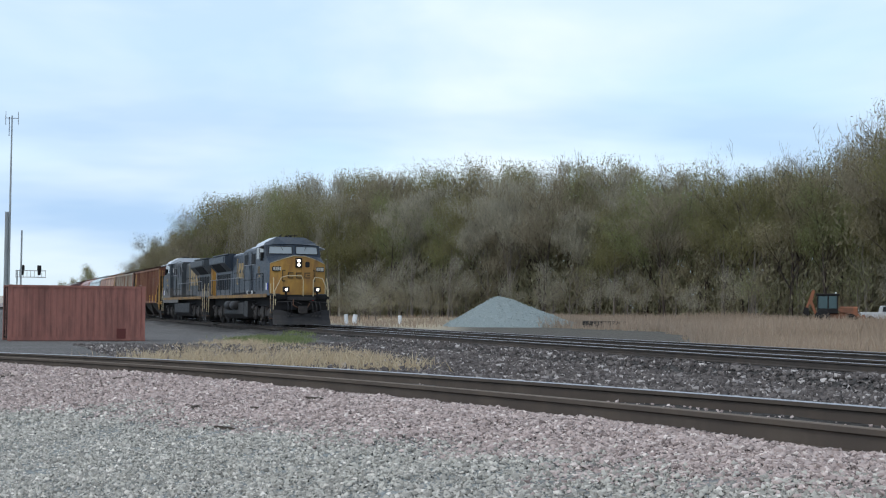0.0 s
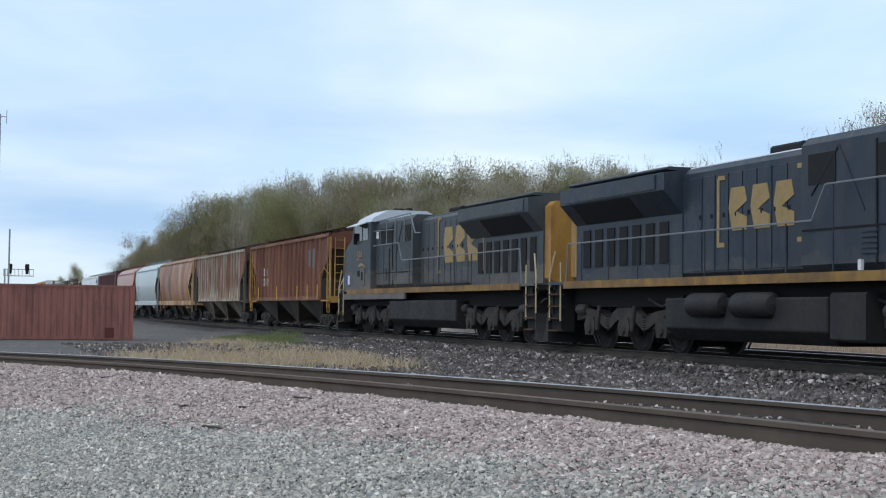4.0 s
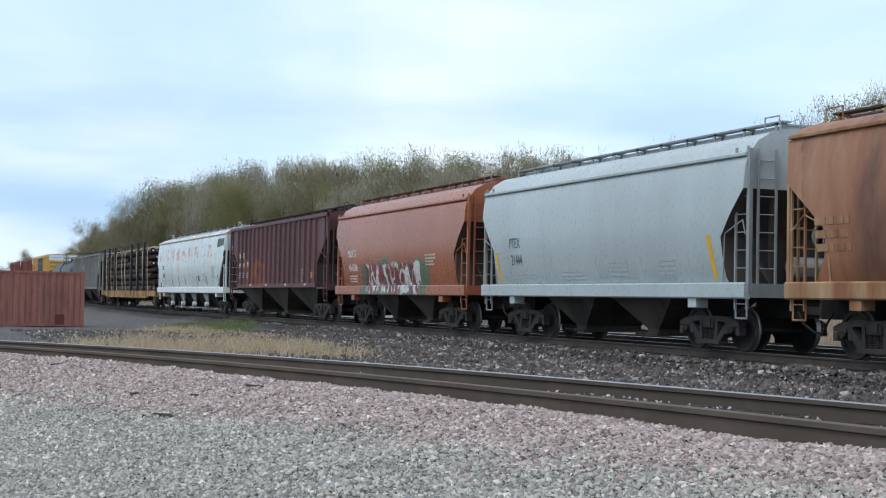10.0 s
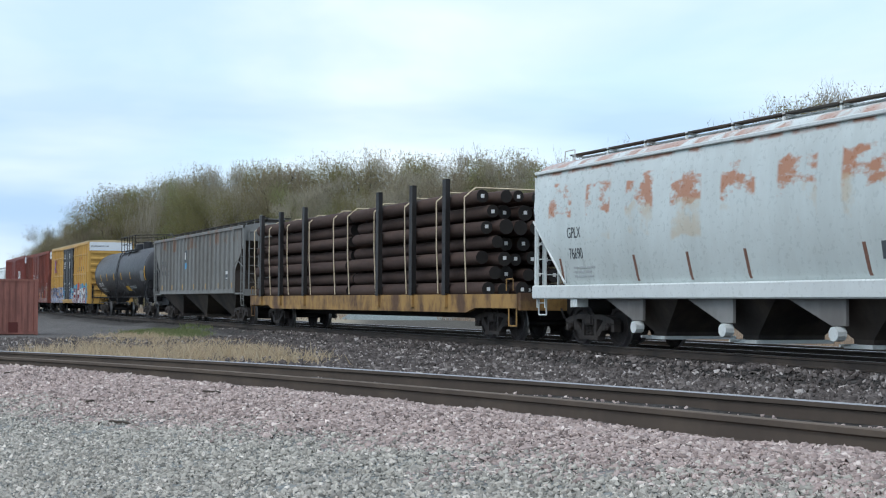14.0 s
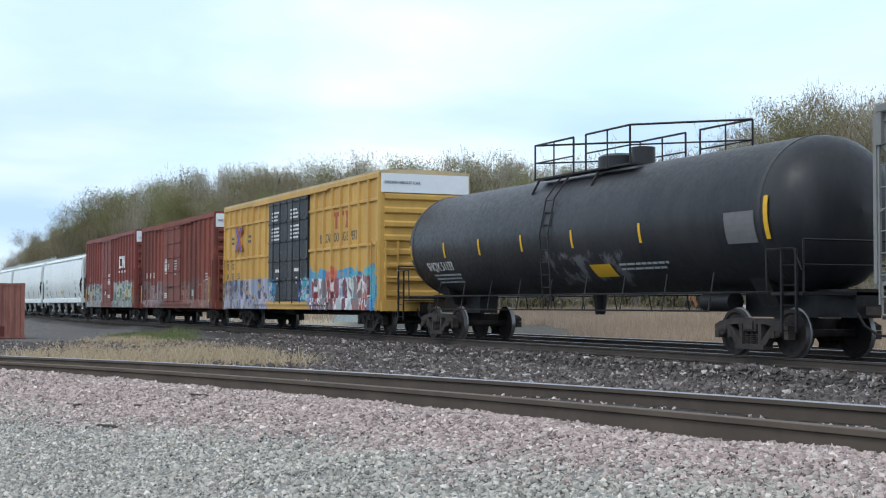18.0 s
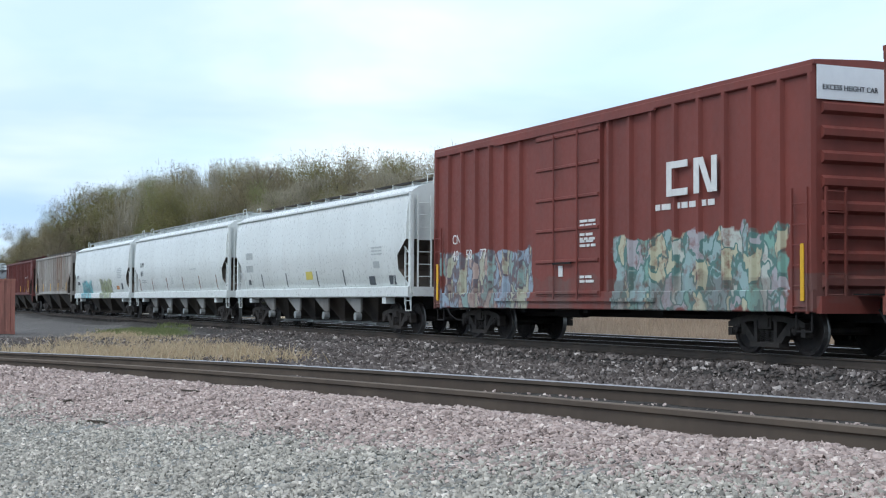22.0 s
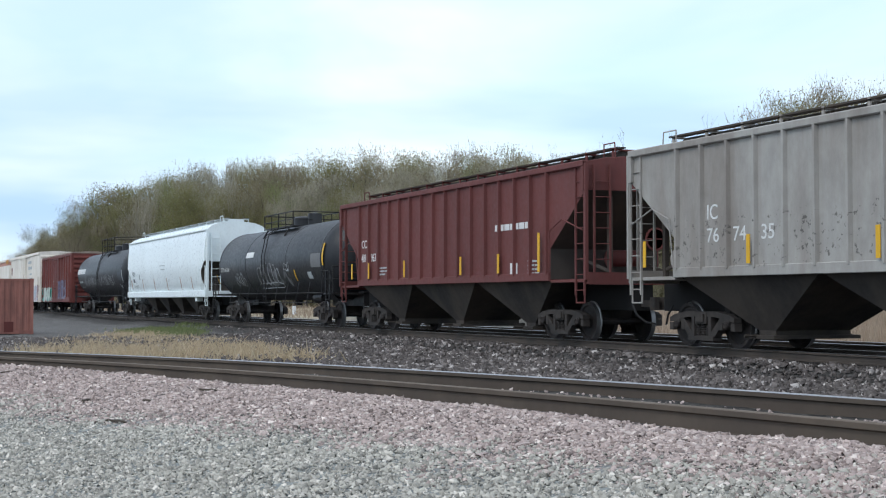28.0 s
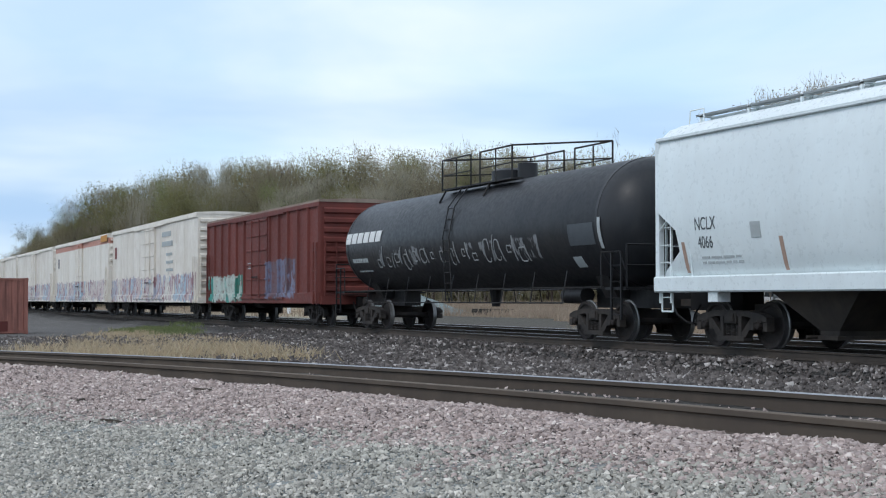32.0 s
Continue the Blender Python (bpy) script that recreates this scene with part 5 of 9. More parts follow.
    whl = Shape().lathe([(-0.02, 0.24), (0.02, 0.24), (0.02, 0.28), (-0.02, 0.28)], (h + 0.25, 0.5, 2.0), "x", 14).rod((h + 0.25, 0.25, 2.0), (h + 0.25, 0.75, 2.0), 0.015).rod((h, 0.5, 2.0), (h + 0.25, 0.5, 2.0), 0.03)
    part("brake_wheel", whl, UNDER, car)
    return car, L


# ---- locomotives ----
BLUE = paint("dark_blue_locomotive_paint", (0.020, 0.034, 0.054), (0.034, 0.044, 0.056), 0.7, rough=0.42, grime=(0.065, 0.06, 0.056), grime_amount=0.35, stain2=(0.05, 0.055, 0.062))
BLUE_GREY = paint("faded_grey_blue_locomotive_paint", (0.045, 0.056, 0.066), (0.07, 0.073, 0.072), 0.6, rough=0.5, grime=(0.10, 0.09, 0.08), grime_amount=0.4)
blotch(BLUE_GREY, -11.2, 11.2, 1.2, 2.45, (0.15, 0.128, 0.108), 0.8, 0.3, 0.62, strength=0.75, rag=0.9, seed=2.0)
blotch(BLUE, -11.2, 11.2, 1.2, 2.1, (0.11, 0.095, 0.082), 1.0, 0.38, 0.66, strength=0.5, rag=0.9, seed=5.0)
GOLD = paint("golden_yellow_paint", (0.43, 0.235, 0.055), (0.30, 0.155, 0.045), 0.6, rough=0.45, grime_amount=0.35, stain2=(0.22, 0.10, 0.045))
GOLD_FADED = plain("faded_gold_lettering", (0.36, 0.25, 0.11), 0.6, vary=0.6)
CREAM_RAIL = plain("worn_cream_handrail", (0.52, 0.43, 0.27), 0.55)
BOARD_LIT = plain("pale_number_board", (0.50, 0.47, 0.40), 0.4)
NOSE_INK = plain("worn_dark_emblem_paint", (0.11, 0.07, 0.03), 0.6, vary=0.6)
# Pale base colour puts the skylight on the sloping roof into the paint.
ROOF_LIGHT = plain("pale_sheet_painted_sheen", (0.55, 0.58, 0.62), 0.4)
SCREEN = plain("radiator_screen", (0.018, 0.018, 0.019), 0.8)
FUEL = paint("dirty_black_fuel_tank", (0.018, 0.018, 0.02), (0.042, 0.037, 0.034), 0.6, rough=0.6)
# The sky's reflection is painted into this glass as a grey base colour.
WINDOW = plain("grey_glass_painted_reflection", (0.27, 0.30, 0.31), 0.06, vary=0.1)
HEADLIGHT = plain("lit_headlamp", (0.9, 0.9, 0.85), 0.3, 0.0, (1.0, 0.93, 0.82), 3.0)
LENS = plain("red_marker_lens", (0.35, 0.02, 0.02), 0.2)


STRIPE = paint("grimy_yellow_sill_stripe", (0.32, 0.18, 0.05), (0.17, 0.10, 0.045), 0.9, 0.38, 0.62, 1.5, (1, 1, 1), rough=0.6, grime_amount=0.5)
DUSTY_PANEL = paint("dusty_pale_blue_panel", (0.16, 0.15, 0.14), (0.10, 0.095, 0.09), 0.7, rough=0.7)
RAIL_PALE = plain("worn_pale_handrail", (0.20, 0.21, 0.22), 0.5)


def loco_truck(car, x):
    t = part("truck", mesh_of("truck_frame", Shape().box(-2.9, 2.9, -0.85, 0.85, 0.62, 0.95).box(-0.5, 0.5, -1.0, 1.0, 0.7, 1.12), STEEL_DARK), None, car, at=pose(x, 0, 0))
    R = LOCO_WHEEL_R
    for wx in (-1.98, 0.0, 1.98):
        part("traction_motor", Shape().box(wx - 0.75, wx + 0.55, -0.6, 0.6, 0.18, 0.8, 0.08), UNDER, t)
    for y, s in ((-1.12, -1), (1.12, 1)):
        pr = [(-2.85, 0.72), (-2.85, 0.92), (-2.3, 1.06), (-1.55, 0.98), (-1.0, 0.80), (-0.45, 1.08), (0.45, 1.08), (1.0, 0.80), (1.55, 0.98), (2.3, 1.06), (2.85, 0.92), (2.85, 0.72),
              (2.35, 0.80), (1.6, 0.72), (1.0, 0.48), (0.45, 0.76), (-0.45, 0.76), (-1.0, 0.48), (-1.6, 0.72), (-2.35, 0.80)]
        part("sideframe", Shape().along_y(pr[::-1], y - 0.09, y + 0.09), STEEL_DARK, t)
        for wx in (-1.98, 0.0, 1.98):
            part("journal_box", Shape().along_y([(wx - 0.24, 0.36), (wx + 0.24, 0.36), (wx + 0.32, 0.62), (wx + 0.2, 0.84), (wx - 0.2, 0.84), (wx - 0.32, 0.62)], y - 0.15, y + 0.15), STEEL_DARK, t)
            part("bearing_cap", Shape().lathe([(y + s * 0.15, 0.0), (y + s * 0.15, 0.14), (y + s * 0.2, 0.12), (y + s * 0.21, 0.0)], (wx, 0, R), "y", 10), STEEL_DARK, t)
            part("damper", Shape().rod((wx + 0.42, y + s * 0.12, 0.5), (wx + 0.56, y + s * 0.12, 1.12), 0.06, 8), GALV_DARK, t)
            part("brake_shoe", Shape().along_y([(wx - 0.62, 0.4), (wx - 0.52, 0.4), (wx - 0.50, 0.78), (wx - 0.60, 0.8)], y * 0.66 - 0.06, y * 0.66 + 0.06), STEEL_DARK, t)
        for sx in (-1.0, 1.0):
            part("coil_spring", Shape().lathe([(0.52 + k * 0.03, 0.12 if k % 2 else 0.09) for k in range(12)], (sx, y + s * 0.04, 0), "z", 10), GALV_DARK, t)
            part("brake_cylinder", Shape().lathe([(-0.26, 0.0), (-0.26, 0.11), (-0.2, 0.15), (0.2, 0.15), (0.26, 0.11), (0.26, 0.0)], (sx * 2.55, y + s * 0.06, 1.02), "x", 12), GALV_DARK, t)
            part("brake_rod", Shape().rod((sx * 2.3, y + s * 0.1, 1.0), (sx * 1.5, y + s * 0.1, 0.55), 0.025, 5), STEEL_DARK, t)
            part("sand_pipe", Shape().pipe([(sx * 2.75, y * 0.9, 1.1), (sx * 2.7, y * 0.75, 0.5), (sx * 2.5, y * 0.7, 0.12)], 0.025), STEEL_DARK, t)
    WHEELS_MIDDLE.append(part("wheelset", LOCO_WHEELSET, None, t, at=pose(0, 0, R)))
    LOCO_AHEAD.append(part("wheelset", LOCO_WHEELSET, None, t, at=pose(1.98, 0, R)))
    LOCO_BEHIND.append(part("wheelset", LOCO_WHEELSET, None, t, at=pose(-1.98, 0, R)))


GALV_DARK = paint("dusty_grey_steel", (0.055, 0.052, 0.05), (0.032, 0.029, 0.027), 0.6, rough=0.75, stretch=(1, 1, 1), scale=2.0)
LOCO_AHEAD, LOCO_BEHIND = [], []


def locomotive(front, rear, label, blue, number, reverse, lit):
    """Six-axle diesel locomotive with a wide cab; its local +x is its cab end, turned about when it runs cab last."""
    root = thing("diesel_locomotive", pose((front + rear) / 2, MAIN_Y, 0), label, "locomotive", "locomotives of the freight train")
    TRAIN.append((root, (front + rear) / 2))
    q = pose(0, 0, 0, 0, 0, 180) if reverse else Matrix()
    holder = []

    def P(name, sh, mat, label="", smooth=None, bevel=0.0):
        ob = part(name, sh, mat, root, label, smooth, bevel, at=q.copy())
        holder.append(ob)
        return ob

    def sub(name, sh, mat, parent, label=""):
        return part(name, sh, mat, parent, label)
    Z0 = 1.72
    P("frame", Shape().box(-10.55, 10.2, -1.05, 1.05, 1.1, Z0), UNDER)
    P("walkway", Shape().box(-10.6, 10.0, -1.55, 1.55, Z0 - 0.03, Z0 + 0.05), blue)
    for y in (-1, 1):
        P("side_stripe", Shape().box(-9.6, 9.2, y * 1.56 - 0.02, y * 1.56 + 0.02, Z0 - 0.14, Z0 + 0.05), STRIPE, "yellow sill stripe")
    # long hood
    P("engine_hood", Shape().box(-4.1, 1.25, -0.98, 0.98, Z0 + 0.05, 4.32, 0.12), blue)
    P("radiator_cabin", Shape().along_x([(-1.0, Z0 + 0.05), (1.0, Z0 + 0.05), (1.0, 3.3), (1.5, 3.84), (1.5, 4.26), (0.9, 4.34), (-0.9, 4.34), (-1.5, 4.26), (-1.5, 3.84), (-1.0, 3.3)], -10.0, -4.1), blue)
    P("rear_hood_end", Shape().box(-10.45, -10.0, -0.95, 0.95, Z0 + 0.05, 4.15, 0.15), GOLD, "golden yellow hood end")
    for y in (-1, 1):
        P("radiator_screen", Shape().box(-9.7, -4.5, y * 1.515 - 0.015, y * 1.515 + 0.015, 3.88, 4.22), blue)
        P("intake_screen", Shape().along_x([(y * 1.02, 3.36), (y * 1.45, 3.82), (y * 1.47, 3.80), (y * 1.04, 3.32)], -9.3, -6.0), SCREEN)
        for k in range(7):
            x = -9.5 + k * 0.72
            P("vent_panel", Shape().box(x, x + 0.42, y * 1.0 - 0.03, y * 1.0 + 0.03, 2.15, 3.15), SCREEN)
    P("radiator_roof", Shape().box(-9.9, -4.3, -1.3, 1.3, 4.34, 4.42, 0.03), blue)
    P("exhaust_stack", Shape().box(-1.3, -0.1, -0.4, 0.4, 4.32, 4.62, 0.05), SCREEN)
    P("hood_roof", Shape().box(-4.1, 1.25, -0.8, 0.8, 4.32, 4.38, 0.03), ROOF_LIGHT if lit else blue)
    for y in (-1, 1):
        for k in range(8):
            x = -3.75 + k * 0.58
            P("hood_door", Shape().box(x + 0.02, x + 0.54, y * 0.985 - 0.015, y * 0.985 + 0.015, Z0 + 0.2, 4.08, 0.01), blue)
        for k in range(9):
            P("door_latch", Shape().box(-3.3 + k * 0.52, -3.24 + k * 0.52, y * 1.0 - 0.02, y * 1.0 + 0.02, 3.1, 3.2), UNDER)
    # auxiliary cab behind the driver's cab
    P("auxiliary_cab", Shape().box(1.25, 5.9, -1.3, 1.3, Z0 + 0.05, 4.46, 0.16), blue)
    for y in (-1, 1):
        for x0, x1 in ((1.5, 2.4), (3.7, 4.4), (4.5, 5.2)):
            P("louvre", Shape().box(x0, x1, y * 1.305 - 0.012, y * 1.305 + 0.012, 3.5, 4.1), SCREEN)
        for x0 in (3.2, 4.4):
            lv = Shape()
            for k in range(5):
                lv.box(x0, x0 + 0.5, y * 1.31 - 0.02, y * 1.31 + 0.02, 2.1 + k * 0.1, 2.15 + k * 0.1)
            P("louvre", lv, blue)
        P("door_seam", Shape().box(3.65, 3.69, y * 1.305 - 0.02, y * 1.305 + 0.02, 1.9, 4.2).box(4.05, 4.09, y * 1.305 - 0.02, y * 1.305 + 0.02, 1.9, 3.3), UNDER)
        P("hood_brace", Shape().pipe([(1.6, y * 1.31, 3.3), (2.5, y * 1.31, 4.2), (3.3, y * 1.31, 2.9)], 0.02), blue)
    # cab
    P("cab", Shape().along_y([(5.9, Z0), (8.65, Z0), (8.65, 3.86), (8.42, 4.44), (5.9, 4.44)], -1.53, 1.53), blue, bevel=0.04)
    cf = Shape()
    cf.add([(8.4, -1.53, 3.7), (8.70, -1.50, 3.7), (8.92, 0.0, 3.7), (8.70, 1.50, 3.7), (8.4, 1.53, 3.7), (8.3, -1.53, 4.45), (8.52, -1.46, 4.45), (8.74, 0.0, 4.45), (8.52, 1.46, 4.45), (8.3, 1.53, 4.45)],
           [(0, 1, 6, 5), (1, 2, 7, 6), (2, 3, 8, 7), (3, 4, 9, 8), (5, 6, 7, 8, 9), (4, 3, 2, 1, 0)])
    P("cab_front", cf, blue)
    roof = [(-1.53, 4.43), (1.53, 4.43), (1.42, 4.60), (0.8, 4.92), (-0.8, 4.92), (-1.42, 4.60)]
    P("cab_roof", Shape().along_x(roof, 5.85, 7.95), ROOF_LIGHT, "cab roof painted pale for skylight on its slope")
    fr = Shape()
    fr.add([(7.95, y, z) for y, z in roof] + [(8.42, -1.53, 4.42), (8.42, 1.53, 4.42), (8.58, 1.2, 4.47), (8.72, 0.4, 4.50), (8.72, -0.4, 4.50), (8.58, -1.2, 4.47)],
           [(0, 6, 7, 1), (1, 7, 8, 2), (2, 8, 9, 3), (3, 9, 10, 4), (4, 10, 11, 5), (5, 11, 6, 0), (6, 11, 10, 9, 8, 7)])
    P("roof_brow", fr, blue)
    # nose: wedge with a peaked yellow front
    ns = Shape()
    top = [(8.6, -1.53, 3.84), (8.6, 1.53, 3.84), (9.74, 1.51, 3.38), (10.03, 0.85, 3.62), (10.05, 0.3, 3.78), (10.05, -0.3, 3.78), (10.03, -0.85, 3.62), (9.74, -1.51, 3.38), (8.88, 0.0, 3.95)]
    bot = [(8.6, -1.53, Z0), (8.6, 1.53, Z0), (9.74, 1.51, Z0), (10.04, 0.85, Z0), (10.06, 0.3, Z0), (10.06, -0.3, Z0), (10.04, -0.85, Z0), (9.74, -1.51, Z0)]
    ns.add(top + bot, [(8, 0, 7), (8, 7, 6), (8, 6, 5), (8, 5, 4), (8, 4, 3), (8, 3, 2), (8, 2, 1), (0, 8, 1), (0, 1, 10, 9)] + [(k, k + 1, k + 10, k + 9) for k in range(1, 7)] + [(7, 0, 9, 16), (9, 10, 11, 12, 13, 14, 15, 16)])
    P("nose", ns, blue)
    face = Shape()
    tp = [(9.76, 1.53, 3.39), (10.05, 0.86, 3.64), (10.07, 0.3, 3.80), (10.07, -0.3, 3.80), (10.05, -0.86, 3.64), (9.76, -1.53, 3.39)]
    bt = [(9.77, 1.53, Z0), (10.06, 0.86, Z0), (10.08, 0.3, Z0), (10.08, -0.3, Z0), (10.06, -0.86, Z0), (9.77, -1.53, Z0)]
    n = len(tp)
    face.add(tp + bt + [(p[0] - 0.1, p[1] * 0.98, p[2]) for p in tp] + [(p[0] - 0.1, p[1] * 0.98, p[2]) for p in bt],
             [(i, i + 1, n + i + 1, n + i) for i in range(n - 1)] + [(i, 2 * n + i, 2 * n + i + 1, i + 1) for i in range(n - 1)] + [(0, n, 3 * n, 2 * n), (n - 1, 3 * n - 1, 4 * n - 1, 2 * n - 1)])
    P("nose_front", face, GOLD if lit else blue, "golden yellow nose front" if lit else "")
    P("nose_trim", Shape().pipe([(p[0] + 0.012, p[1], p[2] + 0.008) for p in tp], 0.02), CREAM_RAIL if lit else blue, "worn pale edge of the nose" if lit else "")
    P("end_deck", Shape().box(9.7, 10.8, -1.5, 1.5, Z0 - 0.16, Z0 - 0.08), UNDER)
    P("end_deck", Shape().box(-10.85, -10.3, -1.5, 1.5, Z0 - 0.16, Z0 - 0.08), UNDER)
    P("nose_grab", Shape().pipe([(10.1, -0.95, 3.3), (10.16, -0.95, 3.3), (10.16, -0.5, 3.34), (10.1, -0.5, 3.34)], 0.014), GOLD if lit else blue)
    P("nose_door", Shape().box(10.02, 10.10, 0.16, 0.78, 1.8, 3.42, 0.04), GOLD if lit else blue)
    P("door_window", Shape().box(10.05, 10.115, 0.34, 0.58, 3.2, 3.5, 0.05), SCREEN)
    hl = P("headlight_box", Shape().box(9.98, 10.13, -0.20, 0.16, 3.18, 3.70, 0.03), UNDER)
    for z in (3.33, 3.55):
        sub("headlight", Shape().lathe([(10.13, 0.0), (10.13, 0.08), (10.155, 0.08), (10.17, 0.06), (10.175, 0.0)], (0, -0.02, z), "x", 14), HEADLIGHT if lit else WINDOW, hl, "bright round headlamp" if lit else "")
    for y in (-1, 1):
        nb = P("number_board", Shape().box(9.86, 10.0, y * 1.13 - 0.29, y * 1.13 + 0.29, 2.98, 3.23, 0.03), UNDER)
        if lit:
            sub("board_glass", Shape().box(9.99, 10.008, y * 1.13 - 0.25, y * 1.13 + 0.25, 3.015, 3.195), BOARD_LIT, nb, "pale lit number board")
            cu = lettering(number, 0.2, UNDER, nb, 0, 0, 0)
            cu.data.transform(pose(10.012, y * 1.13 - 0.19, 3.03, 0, 0, 90))
        dl = P("ditch_light", Shape().box(10.66, 10.9, y * 0.85 - 0.16, y * 0.85 + 0.16, 1.84, 2.14, 0.03).box(10.72, 10.8, y * 0.85 - 0.05, y * 0.85 + 0.05, 1.55, 1.86), UNDER)
        sub("lamp", Shape().lathe([(10.9, 0.0), (10.9, 0.072), (10.93, 0.066), (10.94, 0.0)], (0, y * 0.85, 1.99), "x", 14), HEADLIGHT if lit else WINDOW, dl)
        def at_glass(w, z, out):
            return (8.92 - 0.147 * w - (z - 3.7) * 0.24 + out, y * w, z)
        P("windshield", Shape().add([at_glass(0.12, 3.97, 0.012), at_glass(1.36, 3.97, 0.012), at_glass(1.32, 4.36, 0.012), at_glass(0.12, 4.36, 0.012),
                                     at_glass(0.12, 3.97, -0.06), at_glass(1.36, 3.97, -0.06), at_glass(1.32, 4.36, -0.06), at_glass(0.12, 4.36, -0.06)],
                                    [(0, 1, 2, 3), (4, 7, 6, 5), (0, 4, 5, 1), (1, 5, 6, 2), (2, 6, 7, 3), (3, 7, 4, 0)]), WINDOW)
        gk = Shape().pipe([at_glass(0.11, 3.96, 0.01), at_glass(1.37, 3.96, 0.01), at_glass(1.33, 4.37, 0.01), at_glass(0.11, 4.37, 0.01), at_glass(0.11, 3.96, 0.01)], 0.02)
        P("window_gasket", gk, UNDER)
        P("wiper", Shape().pipe([at_glass(0.75, 4.44, 0.03), at_glass(0.6, 4.16, 0.03)], 0.012), UNDER)
        for x0, x1 in ((6.25, 6.95), (7.1, 8.15)):
            P("cab_side_window", Shape().box(x0, x1, y * 1.535 - 0.012, y * 1.535 + 0.012, 3.72, 4.36), GLASS_DARK)
        P("window_awning", Shape().along_x([(y * 1.54, 4.46), (y * 1.54, 4.41), (y * 1.95, 4.27), (y * 1.95, 4.30)], 6.4, 8.0), ROOF_LIGHT)
        if reverse:
            P("sand_locker", Shape().box(6.65, 7.3, y * 1.54 - 0.02, y * 1.54 + 0.02, 1.92, 2.62, 0.01), DUSTY_PANEL, "dusty pale locker door")
            P("locker_window", Shape().box(6.85, 7.08, y * 1.555 - 0.015, y * 1.555 + 0.015, 2.12, 2.46).box(7.38, 7.66, y * 1.55 - 0.015, y * 1.55 + 0.015, 2.28, 2.52), SCREEN)
            P("panel_edge", Shape().box(1.4, 6.4, y * 1.312 - 0.012, y * 1.312 + 0.012, 2.36, 2.39), SCREEN)
            # White patch painted on for glare beside the cab.
            P("window_glare", Shape().box(5.55, 5.82, y * 1.31 - 0.012, y * 1.31 + 0.012, 3.75, 4.02), WHITE_MARK, "white patch painted as glare by the cab")
        lv = Shape()
        for x0 in () if reverse else (6.3, 7.25):
            for k in range(9):
                lv.box(x0, x0 + 0.75, y * 1.54 - 0.02, y * 1.54 + 0.015, 1.98 + k * 0.09, 2.03 + k * 0.09)
        if not reverse:
            P("cab_louvre", lv, blue)
            P("louvre_frame", Shape().box(6.2, 8.1, y * 1.545 - 0.012, y * 1.545 + 0.012, 2.86, 2.90).box(6.2, 6.24, y * 1.545 - 0.012, y * 1.545 + 0.012, 1.92, 2.86).box(8.06, 8.1, y * 1.545 - 0.012, y * 1.545 + 0.012, 1.92, 2.86), UNDER)
            P("panel_edge", Shape().box(1.3, 6.2, y * 1.312 - 0.012, y * 1.312 + 0.012, 2.60, 2.63), UNDER)
            for x0 in (3.4, 4.75):
                P("step_light", Shape().box(x0, x0 + 0.1, y * 1.5 - 0.03, y * 1.5 + 0.03, Z0 + 0.06, Z0 + 0.26), WHITE_MARK, "small white step light")
        P("cab_mirror", Shape().box(7.85, 7.9, y * 1.60 - 0.07, y * 1.60 + 0.07, 3.6, 4.05), UNDER)
        P("sign_plate", Shape().box(8.85, 9.12, y * 1.545 - 0.01, y * 1.545 + 0.01, 1.98, 2.35), WHITE_MARK, "small white sign plate")
        P("sign_plate", Shape().box(9.22, 9.4, y * 1.545 - 0.01, y * 1.545 + 0.01, 1.98, 2.35), plain("blue_sign", (0.03, 0.05, 0.35), 0.5), "small blue sign plate")
        # handrails along the walkway
        hr = Shape().pipe([(-9.6, y * 1.5, Z0), (-9.45, y * 1.5, 2.78), (1.9, y * 1.5, 2.78), (2.35, y * 1.5, 3.45), (5.6, y * 1.5, 3.45)], 0.022)
        P("handrail", hr, RAIL_PALE)
        for k in range(10):
            x = -8.6 + k * 1.6
            if x < 5.8:
                P("stanchion", Shape().rod((x, y * 1.5, Z0), (x, y * 1.5, 2.78 if x < 2 else 3.45), 0.018, 6), blue)
        # steps and end rails
        for e in (-1, 1):
            xs = 10.3 if e > 0 else -10.3
            st = P("step_well", Shape().box(xs - 0.32, xs + 0.32, y * 1.25 - 0.2, y * 1.25 + 0.2, 0.42, Z0), UNDER)
            for k in range(4):
                sub("step", Shape().box(xs - 0.33, xs + 0.33, y * 1.48 - 0.1, y * 1.48 + 0.1, 0.42 + k * 0.33, 0.46 + k * 0.33), RUSTY, st)
            P("grab_rail", Shape().pipe([(xs + e * 0.36, y * 1.5, 0.7), (xs + e * 0.38, y * 1.5, 1.9), (xs + e * 0.12, y * 1.45, 2.62)], 0.024), CREAM_RAIL)
            P("grab_rail", Shape().pipe([(xs - e * 0.36, y * 1.5, 0.7), (xs - e * 0.36, y * 1.5, 2.3)], 0.024), CREAM_RAIL)
    P("front_rail", Shape().pipe([(10.75, -1.4, 1.15), (10.72, -1.45, 1.9), (10.72, -1.1, 2.62), (10.72, -0.75, 2.72), (10.72, 0.0, 2.72), (10.72, 0.1, 2.5), (10.72, 0.1, 1.6)], 0.024), CREAM_RAIL)
    P("front_rail", Shape().pipe([(10.75, 1.4, 1.15), (10.72, 1.45, 1.9), (10.72, 1.15, 2.6), (10.72, 0.75, 2.66), (10.72, 0.65, 2.5), (10.72, 0.65, 1.6)], 0.024), CREAM_RAIL)
